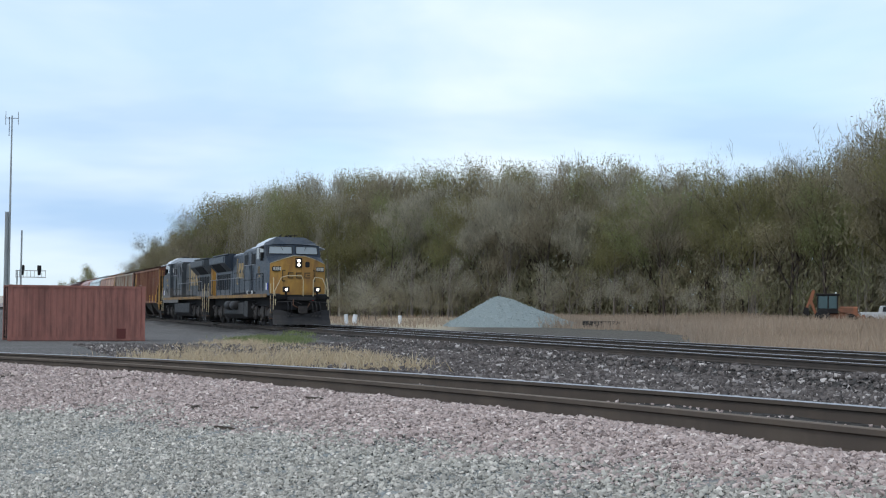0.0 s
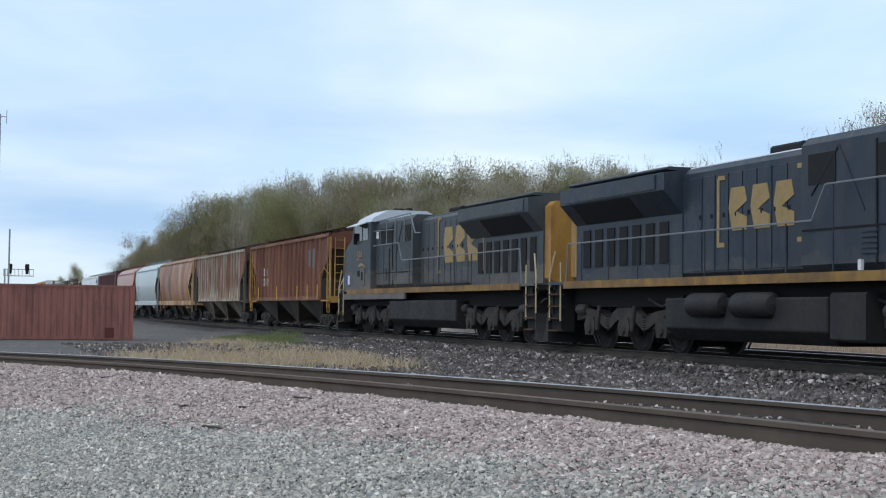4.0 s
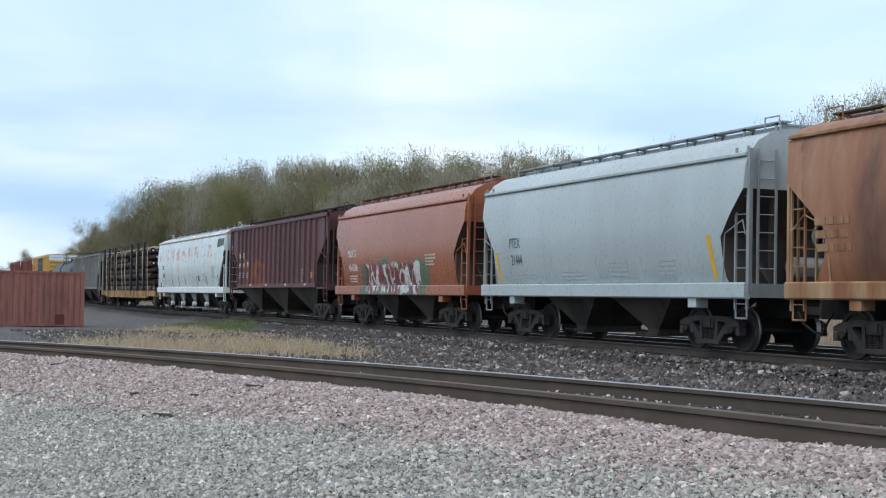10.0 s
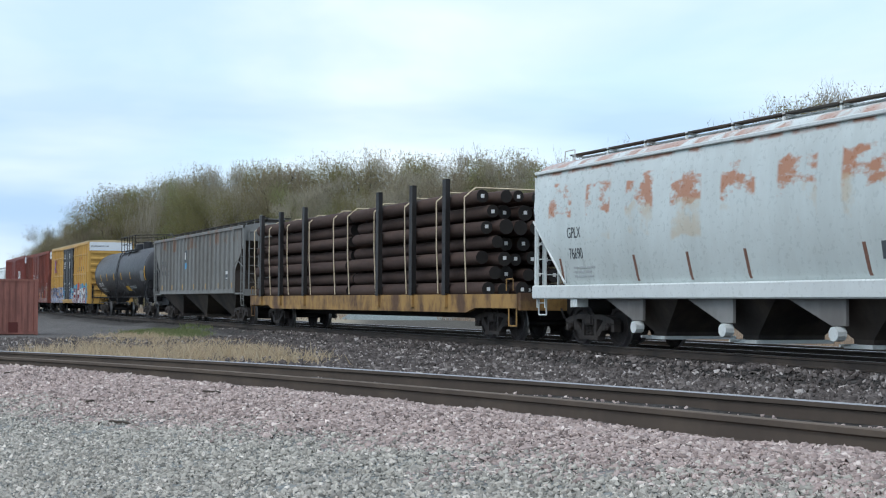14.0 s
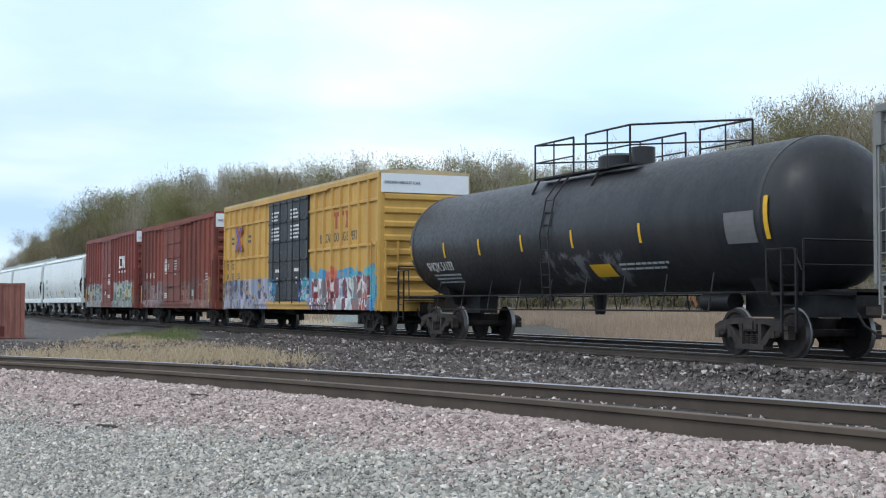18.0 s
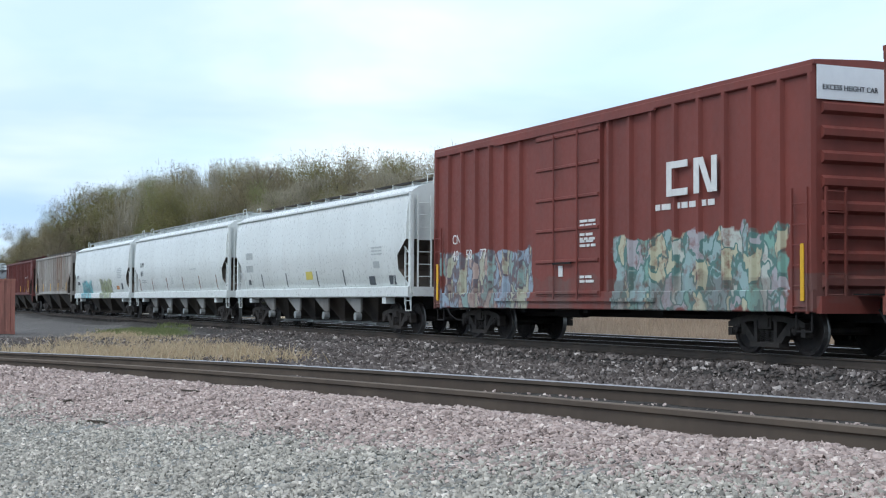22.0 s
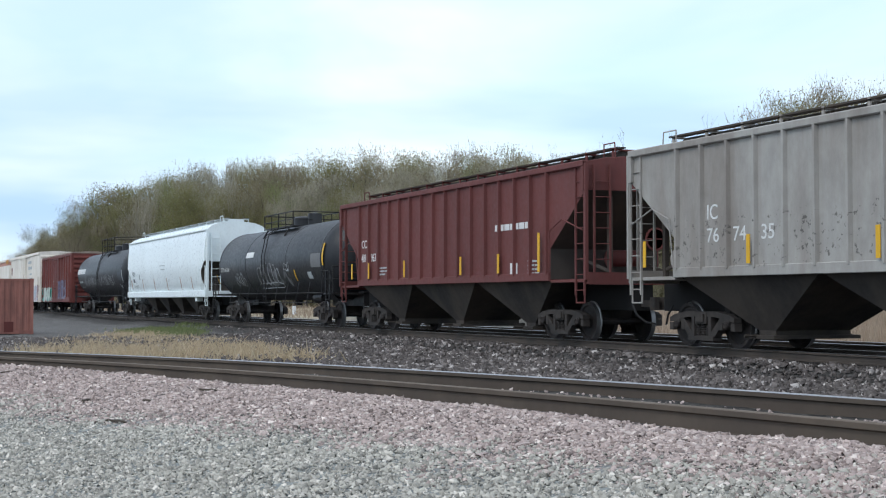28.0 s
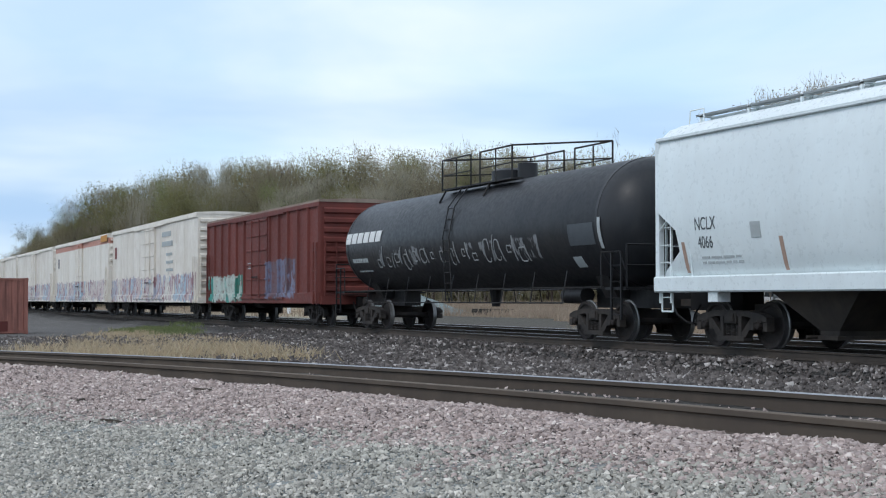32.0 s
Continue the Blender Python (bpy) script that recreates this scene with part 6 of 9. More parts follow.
    for e in (-1, 1):
        x = 10.72 if e > 0 else -10.72
        P("pilot", Shape().box(x - 0.06 - 0.22 * e, x + 0.06 - 0.22 * e, -1.5, 1.5, 0.9, Z0 - 0.1).box(min(x - 0.3 * e, x + 0.06 * e), max(x - 0.3 * e, x + 0.06 * e), -1.5, 1.5, Z0 - 0.24, Z0 - 0.1), UNDER)
        P("anticlimber", Shape().box(min(x, x + 0.16 * e), max(x, x + 0.16 * e), -0.75, 0.75, Z0 - 0.3, Z0 - 0.12, 0.03), FUEL)
        P("cut_lever", Shape().pipe([(x + e * 0.1, -1.42, 1.2), (x + e * 0.16, -1.3, 1.32), (x + e * 0.16, -0.4, 1.36), (x + e * 0.2, 0.0, 1.2)], 0.02).pipe([(x + e * 0.1, 1.42, 1.2), (x + e * 0.16, 1.3, 1.32), (x + e * 0.16, 0.4, 1.36)], 0.02), GALV_DARK)
        blade = Shape()
        prow = [(-1.53, 0.92, 0.0), (-1.1, 0.88, 0.1), (-0.45, 0.70, 0.17), (0.45, 0.70, 0.17), (1.1, 0.88, 0.1), (1.53, 0.92, 0.0)]
        rows_ = []
        for q_ in (0.0, 0.35, 0.7, 1.0):
            rows_ += [(x + e * (0.02 + o_ + 0.30 * q_ * q_), y_ * (1 + 0.02 * q_), t_ + (0.12 - t_) * q_) for y_, t_, o_ in prow]
        back_ = [(x - 0.04 * e, y_, t_) for y_, t_, o_ in prow] + [(x - 0.04 * e, y_, 0.12) for y_, t_, o_ in prow]
        fs_ = [(r_ * 6 + k, r_ * 6 + k + 1, r_ * 6 + k + 7, r_ * 6 + k + 6) for r_ in range(3) for k in range(5)]
        fs_ += [(24 + k, 30 + k, 31 + k, 25 + k) for k in range(5)] + [(k, 24 + k, 25 + k, k + 1) for k in range(5)] + [(18 + k, 19 + k, 31 + k, 30 + k) for k in range(5)]
        blade.add(rows_ + back_, fs_ + [(0, 6, 12, 18, 30, 24), (5, 29, 35, 23, 17, 11)])
        P("snow_plow", blade, FUEL)
        P("coupler", Shape().box(min(x, x + e * 0.4), max(x, x + e * 0.4), -0.16, 0.16, 0.78, 1.06, 0.04).box(min(x + e * 0.3, x + e * 0.48), max(x + e * 0.3, x + e * 0.48), -0.24, 0.24, 0.72, 1.1, 0.05), STEEL_DARK)
        for y in (-0.75, -0.55, 0.55, 0.75, 0.95):
            P("air_hose", Shape().pipe([(x + e * 0.1, y, 1.35), (x + e * 0.3, y * 1.03, 1.1), (x + e * 0.33, y * 1.05, 0.8), (x + e * 0.25, y * 1.02, 0.62)], 0.028), BLACK)
            P("gladhand", Shape().box(min(x + e * 0.2, x + e * 0.3), max(x + e * 0.2, x + e * 0.3), y * 1.02 - 0.05, y * 1.02 + 0.05, 0.54, 0.64, 0.015), GALV_DARK)
        P("marker_lamp", Shape().lathe([(x + e * 0.08, 0.0), (x + e * 0.08, 0.09), (x + e * 0.14, 0.08), (x + e * 0.15, 0.0)], (0, 0.62, 1.48), "x", 12), LENS, "red marker lamp")
        P("hose_loop", Shape().pipe([(x + e * 0.12, -0.45 + 0.0, 1.5), (x + e * 0.3, -0.5, 1.15), (x + e * 0.34, -0.2, 0.98), (x + e * 0.34, 0.25, 1.02), (x + e * 0.3, 0.42, 1.3)], 0.03), RUSTY)
    # tank and air reservoirs below the frame
    P("fuel_tank", Shape().along_x([(-1.2, 0.35), (1.2, 0.35), (1.5, 0.62), (1.5, 1.3), (-1.5, 1.3), (-1.5, 0.62)], -4.0, 3.4 if reverse else 2.4), FUEL, bevel=0.04)
    if not reverse:
        P("tank_box", Shape().box(2.5, 3.6, -1.5, 1.5, 0.45, 1.38, 0.05), FUEL)
        for x in (-2.6, -0.7):
            P("air_reservoir", Shape().lathe([(-0.75, 0.0), (-0.7, 0.2), (-0.6, 0.27), (0.6, 0.27), (0.7, 0.2), (0.75, 0.0)], (x + 0.6, -1.52, 1.14), "x", 16), FUEL, smooth=35)
    P("cable", Shape().pipe([(3.2, -1.2, 1.35), (4.0, -1.25, 1.15), (5.0, -1.2, 1.3)], 0.03), BLACK)
    P("cable", Shape().pipe([(-3.6, -1.2, 1.35), (-4.6, -1.25, 1.1), (-5.4, -1.2, 1.3)], 0.03), BLACK)
    for x in (-6.6, 6.6):
        loco_truck(root, x)
    if reverse:
        for y in (-1, 1):
            P("roof_rail", Shape().pipe([(5.8, y * 1.36, 4.42), (1.4, y * 1.36, 4.50), (0.8, y * 1.36, 3.75), (0.2, y * 1.36, 3.72)], 0.024).pipe([(5.85, y * 1.4, 4.05), (3.3, y * 1.4, 4.0)], 0.02), RAIL_PALE)
            for x0 in (2.2, 3.3, 4.4):
                P("roof_post", Shape().box(x0 - 0.03, x0 + 0.03, y * 1.325 - 0.02, y * 1.325 + 0.02, 3.5, 4.42), RAIL_PALE)
        P("cab_skirt", Shape().box(1.3, 9.6, -1.57, -1.5, 1.36, Z0 - 0.13).box(1.3, 9.6, 1.5, 1.57, 1.36, Z0 - 0.13), DUSTY_PANEL, "dusty side skirt under the cab")
    # roof fittings
    P("horn", Shape().pipe([(6.4, -0.3, 4.9), (6.4, -0.3, 5.02), (6.8, -0.3, 5.05)], 0.05).rod((6.4, 0.0, 4.98), (6.85, 0.0, 5.0), 0.04, 8, 0.08).rod((6.4, 0.25, 4.98), (6.8, 0.25, 5.0), 0.04, 8, 0.08), UNDER)
    P("antenna", Shape().rod((7.3, -0.4, 4.9), (7.3, -0.4, 5.12), 0.015).rod((7.6, 0.3, 4.9), (7.6, 0.3, 5.1), 0.015).pipe([(7.75, -0.1, 4.9), (7.75, -0.1, 5.02), (7.75, 0.4, 5.02), (7.75, 0.4, 4.9)], 0.02), UNDER)
    # number and emblem on the sides that faces the camera
    sx = -1 if reverse else 1
    lettering(number, 0.55, GOLD_FADED, root, 6.55 if not reverse else -7.75, 2.92 if not reverse else 2.95, -1.545, squeeze=0.8)
    part("lightning_stripe", Shape().along_y([(sx * 7.1 - 0.6, 2.66), (sx * 7.1 + 0.1, 2.72), (sx * 7.1 + 0.6, 2.62), (sx * 7.1 + 0.1, 2.80), (sx * 7.1 - 0.2, 2.82)], -1.55, -1.535), GOLD_FADED, root)
    # emblem: plain bold blocks where the railway's name stands
    ex, S, y, ez = (-2.45, 1.0, -1.005, 2.78) if not reverse else (0.75, 1.3, -1.005, 2.6)
    for x0, x1 in ((0.45, 1.2), (1.35, 2.1), (2.25, 3.0)):
        blk = [(ex + (x0 + 0.15) * S, ez), (ex + x1 * S, ez), (ex + x1 * S, ez + 0.28 * S), (ex + (x0 + 0.3) * S, ez + 0.42 * S), (ex + x1 * S, ez + 0.62 * S), (ex + (x1 - 0.1) * S, ez + 0.95 * S), (ex + (x0 + 0.1) * S, ez + 0.95 * S), (ex + x0 * S, ez + 0.5 * S)]
        part("emblem_block", Shape().along_y(blk, y - 0.012, y + 0.012), GOLD_FADED, root, "faded gold block of the railway emblem")
    for x0, dx in ((0.0, 0.28), (3.4, -0.28)):
        br = Shape().box(ex + x0 * S - 0.05, ex + x0 * S + 0.05, y - 0.012, y + 0.012, ez - 0.35, ez + 1.2 * S)
        part("emblem_bracket", br, GOLD_FADED, root)
        for z in (ez + 1.2 * S - 0.05, ez - 0.35):
            xa = ex + x0 * S
            part("emblem_bracket", Shape().box(min(xa, xa + dx), max(xa, xa + dx), y - 0.014, y + 0.014, z, z + 0.1), GOLD_FADED, root)
    if lit:
        for y0 in (-0.62, -0.16, 0.30):
            ring = Shape()
            for a0, a1, b0, b1 in ((0.0, 0.06, 2.60, 2.92), (0.06, 0.32, 2.60, 2.66), (0.06, 0.32, 2.86, 2.92), (0.14, 0.30, 2.73, 2.79)):
                ring.box(10.085, 10.108, y0 + a0, y0 + a1, b0, b1)
            part("nose_block", ring, NOSE_INK, root, "worn dark strokes of the railway emblem")
        for y0, k in ((-0.92, 1), (0.86, -1)):
            part("nose_bracket", Shape().box(10.06, 10.095, y0, y0 + 0.05, 2.45, 3.02).box(10.06, 10.095, min(y0, y0 + k * 0.18), max(y0 + 0.05, y0 + k * 0.18), 2.43, 2.48)
                 .box(10.06, 10.095, min(y0, y0 + k * 0.18), max(y0 + 0.05, y0 + k * 0.18), 3.0, 3.05), NOSE_INK, root)
    return root


locomotive(-73.30, -95.60, "dark blue diesel locomotive with a golden yellow nose and lit headlamps", BLUE, "513", False, True)
locomotive(-95.60, -117.90, "faded grey-blue diesel locomotive coupled cab last behind the first", BLUE_GREY, "544", True, False)


# ---- the freight cars ----
H1_BODY = paint("brown_red_hopper_paint", (0.215, 0.085, 0.052), (0.17, 0.062, 0.042), 0.8, scale=0.7, rough=0.7, stain2=(0.10, 0.04, 0.03))
H1_RIB = paint("rusted_rib", (0.26, 0.13, 0.078), (0.14, 0.055, 0.04), 0.8, rough=0.75)
YELLOW_END = paint("rusty_yellow_end_paint", (0.50, 0.29, 0.08), (0.24, 0.10, 0.045), 0.7, scale=1.4, rough=0.7, stretch=(1, 1, 0.5))
BAY_PALE = paint("rust_stained_cream_bay", (0.20, 0.17, 0.13), (0.06, 0.04, 0.03), 0.9, 0.4, 0.6, rough=0.85, stretch=(1, 1, 0.3))
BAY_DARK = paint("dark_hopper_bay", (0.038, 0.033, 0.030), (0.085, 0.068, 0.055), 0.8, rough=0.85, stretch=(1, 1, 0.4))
H2_BODY = paint("rust_eaten_cream_paint", (0.50, 0.44, 0.34), (0.38, 0.24, 0.14), 0.7, 0.45, 0.62, 0.9, rough=0.7)
H2_RIB = paint("cream_rib", (0.40, 0.36, 0.29), (0.24, 0.11, 0.06), 0.9, 0.44, 0.62, 1.6, rough=0.7)
H2_END = paint("rust_stained_end_steel", (0.17, 0.14, 0.11), (0.09, 0.05, 0.035), 0.8, rough=0.8)
H3_BODY = paint("rust_and_tan_paint", (0.52, 0.33, 0.19), (0.42, 0.21, 0.11), 0.8, 0.40, 0.60, 0.8, (1, 1, 0.3), rough=0.5, gloss=0.35)
H3_SILL = paint("rusty_tan_sill", (0.52, 0.36, 0.20), (0.24, 0.09, 0.04), 0.9, rough=0.7)
H4_BODY = paint("light_grey_car_paint", (0.43, 0.485, 0.48), (0.35, 0.39, 0.385), 0.5, rough=0.3, gloss=0.5, grime_amount=0.12)
H5_BODY = paint("orange_car_paint", (0.36, 0.115, 0.05), (0.28, 0.085, 0.042), 0.6, rough=0.3, gloss=0.5, grime_amount=0.12)
H6_BODY = paint("dark_maroon_car_paint", (0.135, 0.062, 0.062), (0.095, 0.047, 0.047), 0.7, rough=0.5, grime_amount=0.3)
H7_BODY = paint("dirty_white_car_paint", (0.60, 0.66, 0.64), (0.48, 0.53, 0.51), 0.6, rough=0.3, gloss=0.5, grime=(0.3, 0.28, 0.24), grime_amount=0.2)
WHITE_BODY = paint("white_car_paint", (0.69, 0.73, 0.71), (0.58, 0.61, 0.59), 0.6, rough=0.3, gloss=0.5, grime=(0.35, 0.33, 0.3), grime_amount=0.2)
WHITE_BODY2 = paint("bright_white_car_paint", (0.78, 0.84, 0.84), (0.68, 0.73, 0.73), 0.5, rough=0.3, gloss=0.5, grime=(0.4, 0.38, 0.35), grime_amount=0.15)
H8_BODY = paint("dull_grey_car_paint", (0.24, 0.245, 0.235), (0.18, 0.175, 0.16), 0.7, rough=0.65, grime_amount=0.35)
G8_BODY = paint("dirty_light_grey_paint", (0.41, 0.39, 0.36), (0.28, 0.245, 0.215), 0.8, rough=0.65, grime_amount=0.3)
R9_BODY = paint("dull_red_hopper_paint", (0.165, 0.052, 0.047), (0.125, 0.042, 0.038), 0.6, rough=0.6, grime_amount=0.25)
ROOF_DARK = paint("dark_roof_walk", (0.06, 0.055, 0.05), (0.12, 0.08, 0.05), 0.5, rough=0.8)
SHEET_GREY = paint("grey_outlet_sheet", (0.26, 0.26, 0.25), (0.15, 0.14, 0.13), 0.8, rough=0.7, stretch=(1, 1, 0.4))
YROOF = paint("pale_cream_roof_sheet", (0.58, 0.46, 0.27), (0.42, 0.30, 0.15), 0.6, rough=0.6)
GALV = paint("galvanised_steel", (0.36, 0.38, 0.38), (0.25, 0.26, 0.26), 0.6, rough=0.5, metal=0.4)
YBOX = paint("golden_boxcar_paint", (0.58, 0.35, 0.095), (0.46, 0.26, 0.07), 0.6, rough=0.5, grime_amount=0.2)
BOXRED = paint("weathered_brown_red_boxcar", (0.25, 0.070, 0.048), (0.165, 0.055, 0.043), 0.7, rough=0.65, grime_amount=0.3)
BOXRED2 = paint("brown_red_boxcar", (0.225, 0.062, 0.050), (0.165, 0.050, 0.042), 0.6, rough=0.55, grime_amount=0.2)
REEFER = paint("off_white_reefer_paint", (0.82, 0.765, 0.685), (0.66, 0.59, 0.50), 0.5, rough=0.55, grime=(0.3, 0.26, 0.2), grime_amount=0.25)
TANK_BLACK = paint("tank_black_paint", (0.014, 0.016, 0.020), (0.035, 0.035, 0.038), 0.6, rough=0.42, gloss=0.3, grime=(0.06, 0.055, 0.05), grime_amount=0.3)
W3_BODY = paint("white_car_paint_sprayed", (0.69, 0.73, 0.71), (0.58, 0.61, 0.59), 0.6, rough=0.3, gloss=0.5, grime=(0.35, 0.33, 0.3), grime_amount=0.2)
RB_ROOF = paint("pale_brown_roof_sheet", (0.34, 0.27, 0.22), (0.20, 0.14, 0.11), 0.7, rough=0.7)
RB_BODY = paint("dull_red_boxcar_paint", (0.175, 0.046, 0.037), (0.12, 0.035, 0.03), 0.6, rough=0.6, grime_amount=0.25)
REEFER2 = paint("off_white_reefer_paint_orange_edge", (0.82, 0.765, 0.685), (0.66, 0.59, 0.50), 0.5, rough=0.55, grime=(0.3, 0.26, 0.2), grime_amount=0.25)
YDOOR = paint("black_door_paint", (0.014, 0.015, 0.018), (0.03, 0.03, 0.032), 0.5, rough=0.4)
T3_BLACK = paint("tank_black_paint_scrawled", (0.014, 0.016, 0.020), (0.03, 0.03, 0.033), 0.6, rough=0.42, gloss=0.3, grime=(0.06, 0.055, 0.05), grime_amount=0.3)
eaten(H1_BODY, 2.2, 4.4, (0.13, 0.05, 0.035), (0.08, 0.035, 0.03), 1.0, 3.0, 0.85)
eaten(H2_BODY, 1.3, 2.5, (0.21, 0.078, 0.045), (0.11, 0.042, 0.033), 1.0, 1.0)
blotch(H3_BODY, -8, 8, 1.3, 4.7, (0.27, 0.10, 0.05), 0.9, 0.36, 0.64, strength=0.85, rag=0.3, stretch=(1, 0.2, 0.24), seed=3.0)
blotch(H3_BODY, -7.2, 7.2, 1.3, 4.4, (0.085, 0.038, 0.03), 0.5, 0.47, 0.66, strength=0.95, rag=0.9, stretch=(1, 0.2, 0.3), seed=11.0)
blotch(H1_BODY, -8.4, 8.4, 1.4, 4.3, (0.36, 0.17, 0.08), 0.7, 0.52, 0.66, strength=0.4, rag=0.5, stretch=(1, 0.2, 0.25), seed=9.0)
eaten(H3_BODY, 3.6, 5.2, (0.25, 0.09, 0.05), (0.12, 0.045, 0.036), 1.6, 2.0, 0.7)
blotch(H8_BODY, -9.2, 9.2, 3.6, 4.4, (0.22, 0.11, 0.06), 1.2, 0.5, 0.6, 0, 0.6, 0.6, (1, 0.2, 0.3))
# sprayed lettering and touched-up patches
LILAC, TEAL, DEEP_RED, SKY, CREAM = (0.30, 0.32, 0.48), (0.02, 0.30, 0.36), (0.22, 0.03, 0.03), (0.05, 0.28, 0.50), (0.62, 0.64, 0.60)
spray(YBOX, -9.3, -2.7, 0.6, 2.05, [LILAC, (0.38, 0.40, 0.50), (0.22, 0.30, 0.42), (0.28, 0.28, 0.34)], (0.07, 0.10, 0.18), 1.0, 2.0, 0.5, 0.95, 0.34, 0.035)
spray(YBOX, 2.4, 9.3, 0.65, 2.2, [SKY, (0.05, 0.38, 0.50), (0.50, 0.10, 0.08), SKY], (0.03, 0.20, 0.42), 2.0, 1.2, 0.9, 0.95, 0.6, 0.01)
spray(YBOX, 2.6, 8.6, 0.6, 1.9, [DEEP_RED, (0.26, 0.04, 0.04), (0.20, 0.16, 0.16), (0.16, 0.03, 0.03), (0.24, 0.05, 0.05), (0.40, 0.42, 0.42)], (0.68, 0.70, 0.68), 3.3, 1.6, 0.35, 0.95, 0.42, 0.022)
spray(YDOOR, -2.6, -1.6, 0.9, 2.0, [TEAL, SKY, (0.4, 0.45, 0.5)], (0.02, 0.05, 0.1), 4.0, 2.2, 0.8)
spray(YDOOR, 1.6, 2.7, 0.6, 2.0, [SKY, (0.02, 0.12, 0.40), TEAL], (0.5, 0.55, 0.6), 5.0, 2.2, 0.8)
spray(BOXRED, -7.7, -2.6, 0.85, 2.15, [(0.20, 0.15, 0.17), (0.30, 0.25, 0.27), (0.14, 0.06, 0.06), (0.24, 0.22, 0.24)], (0.42, 0.38, 0.38), 6.0, 1.9, 0.8, 0.75, 0.5)
spray(BOXRED, 1.8, 7.4, 0.9, 2.1, [(0.17, 0.07, 0.06), (0.22, 0.17, 0.16), (0.28, 0.20, 0.16), (0.32, 0.06, 0.05)], (0.40, 0.36, 0.34), 7.0, 1.7, 1.0, 0.5, 0.6)
spray(BOXRED2, -7.7, -2.4, 0.75, 2.3, [(0.30, 0.40, 0.48), (0.42, 0.44, 0.34), (0.25, 0.38, 0.36), (0.45, 0.36, 0.32)], (0.14, 0.14, 0.16), 8.0, 2.6, 0.6, 0.92, 0.5)
spray(BOXRED2, 1.4, 7.4, 0.75, 2.35, [(0.50, 0.55, 0.50), (0.20, 0.40, 0.34), (0.50, 0.50, 0.36), (0.30, 0.44, 0.44), (0.40, 0.40, 0.42)], (0.10, 0.22, 0.20), 9.0, 2.3, 0.7, 0.92, 0.7)
spray(H5_BODY, -3.5, 3.4, 1.0, 2.25, [(0.05, 0.16, 0.09), (0.07, 0.20, 0.12), (0.05, 0.13, 0.08)], (0.04, 0.10, 0.07), 10.0, 1.0, 1.1)
spray(H5_BODY, -3.0, 2.6, 1.15, 2.2, [(0.16, 0.02, 0.03), (0.20, 0.03, 0.04), (0.60, 0.58, 0.55), (0.14, 0.02, 0.03)], (0.62, 0.60, 0.57), 11.0, 1.9, 0.5, 0.97, 0.45)
blotch(H6_BODY, -5.4, -1.6, 1.4, 2.6, (0.30, 0.10, 0.04), 1.3, 0.42, 0.6, strength=0.8, rag=0.9)
blotch(H1_BODY, 4.1, 5.8, 2.85, 3.7, (0.13, 0.16, 0.19), 0.8, 0.2, 0.3, strength=0.85)
blotch(H7_BODY, -9.2, 7.6, 3.0, 3.75, (0.42, 0.15, 0.05), 2.6, 0.46, 0.56, 1.82, 0.9, 0.55, (0.6, 0.2, 1.2), seed=1.0)
blotch(H7_BODY, -9.2, 8.0, 2.4, 3.2, (0.50, 0.40, 0.26), 0.9, 0.5, 0.6, 1.82, 0.6, 0.6, seed=2.0)
blotch(H7_BODY, -9.8, 9.8, 4.05, 4.6, (0.36, 0.16, 0.09), 1.1, 0.44, 0.54, 0, 0.9, 0.1, seed=3.0)
spray(W3_BODY, -6.4, -2.8, 0.95, 2.2, [(0.02, 0.36, 0.40), (0.03, 0.42, 0.46), (0.02, 0.30, 0.36)], (0.02, 0.10, 0.14), 12.0, 1.5, 0.7)
spray(W3_BODY, 0.1, 3.8, 0.95, 2.2, [(0.22, 0.26, 0.08), (0.28, 0.32, 0.12), (0.20, 0.22, 0.07)], (0.07, 0.08, 0.04), 13.0, 1.5, 0.7)
spray(RB_BODY, -7.6, -2.0, 0.85, 2.0, [(0.05, 0.30, 0.26), (0.45, 0.52, 0.48), (0.03, 0.18, 0.14), (0.30, 0.45, 0.40)], (0.5, 0.55, 0.5), 14.0, 1.3, 0.6, 0.95, 0.4)
spray(RB_BODY, 1.4, 5.2, 1.0, 2.5, [(0.16, 0.18, 0.26), (0.20, 0.24, 0.34), (0.14, 0.10, 0.12)], (0.10, 0.08, 0.10), 15.0, 1.3, 0.4, 0.85, 0.3)
for k, rm in enumerate((REEFER, REEFER2)):
    spray(rm, -10.8, 10.6, 0.85, 2.2, [(0.35, 0.36, 0.44), (0.56, 0.54, 0.50), (0.30, 0.42, 0.52), (0.50, 0.40, 0.40), (0.60, 0.58, 0.52)], (0.25, 0.10, 0.13), 16.0 + k, 1.6, 0.9, 0.85, 0.4)
blotch(REEFER, -11, 11, 2.2, 4.9, (0.62, 0.55, 0.47), 0.8, 0.45, 0.6, 0, 0.5, 0.3)
blotch(REEFER2, -11.4, 11.4, 4.45, 4.85, (0.45, 0.14, 0.08), 0.5, 0.1, 0.2, 0, 0.8, 0.05)
blotch(T3_BLACK, -5.6, 5.4, 1.95, 2.5, (0.34, 0.35, 0.36), 2.6, 0.56, 0.60, 0, 0.6, 0.3, (1, 0.2, 0.45))
blotch(TANK_BLACK, -0.4, 3.4, 1.5, 2.2, (0.22, 0.22, 0.23), 2.0, 0.48, 0.56, 0, 0.6, 0.8)
blotch(G8_BODY, 1.0, 8.4, 1.7, 4.3, (0.22, 0.12, 0.07), 1.3, 0.52, 0.62, 0, 0.55, 0.6, (1, 0.2, 0.15), seed=6.0)
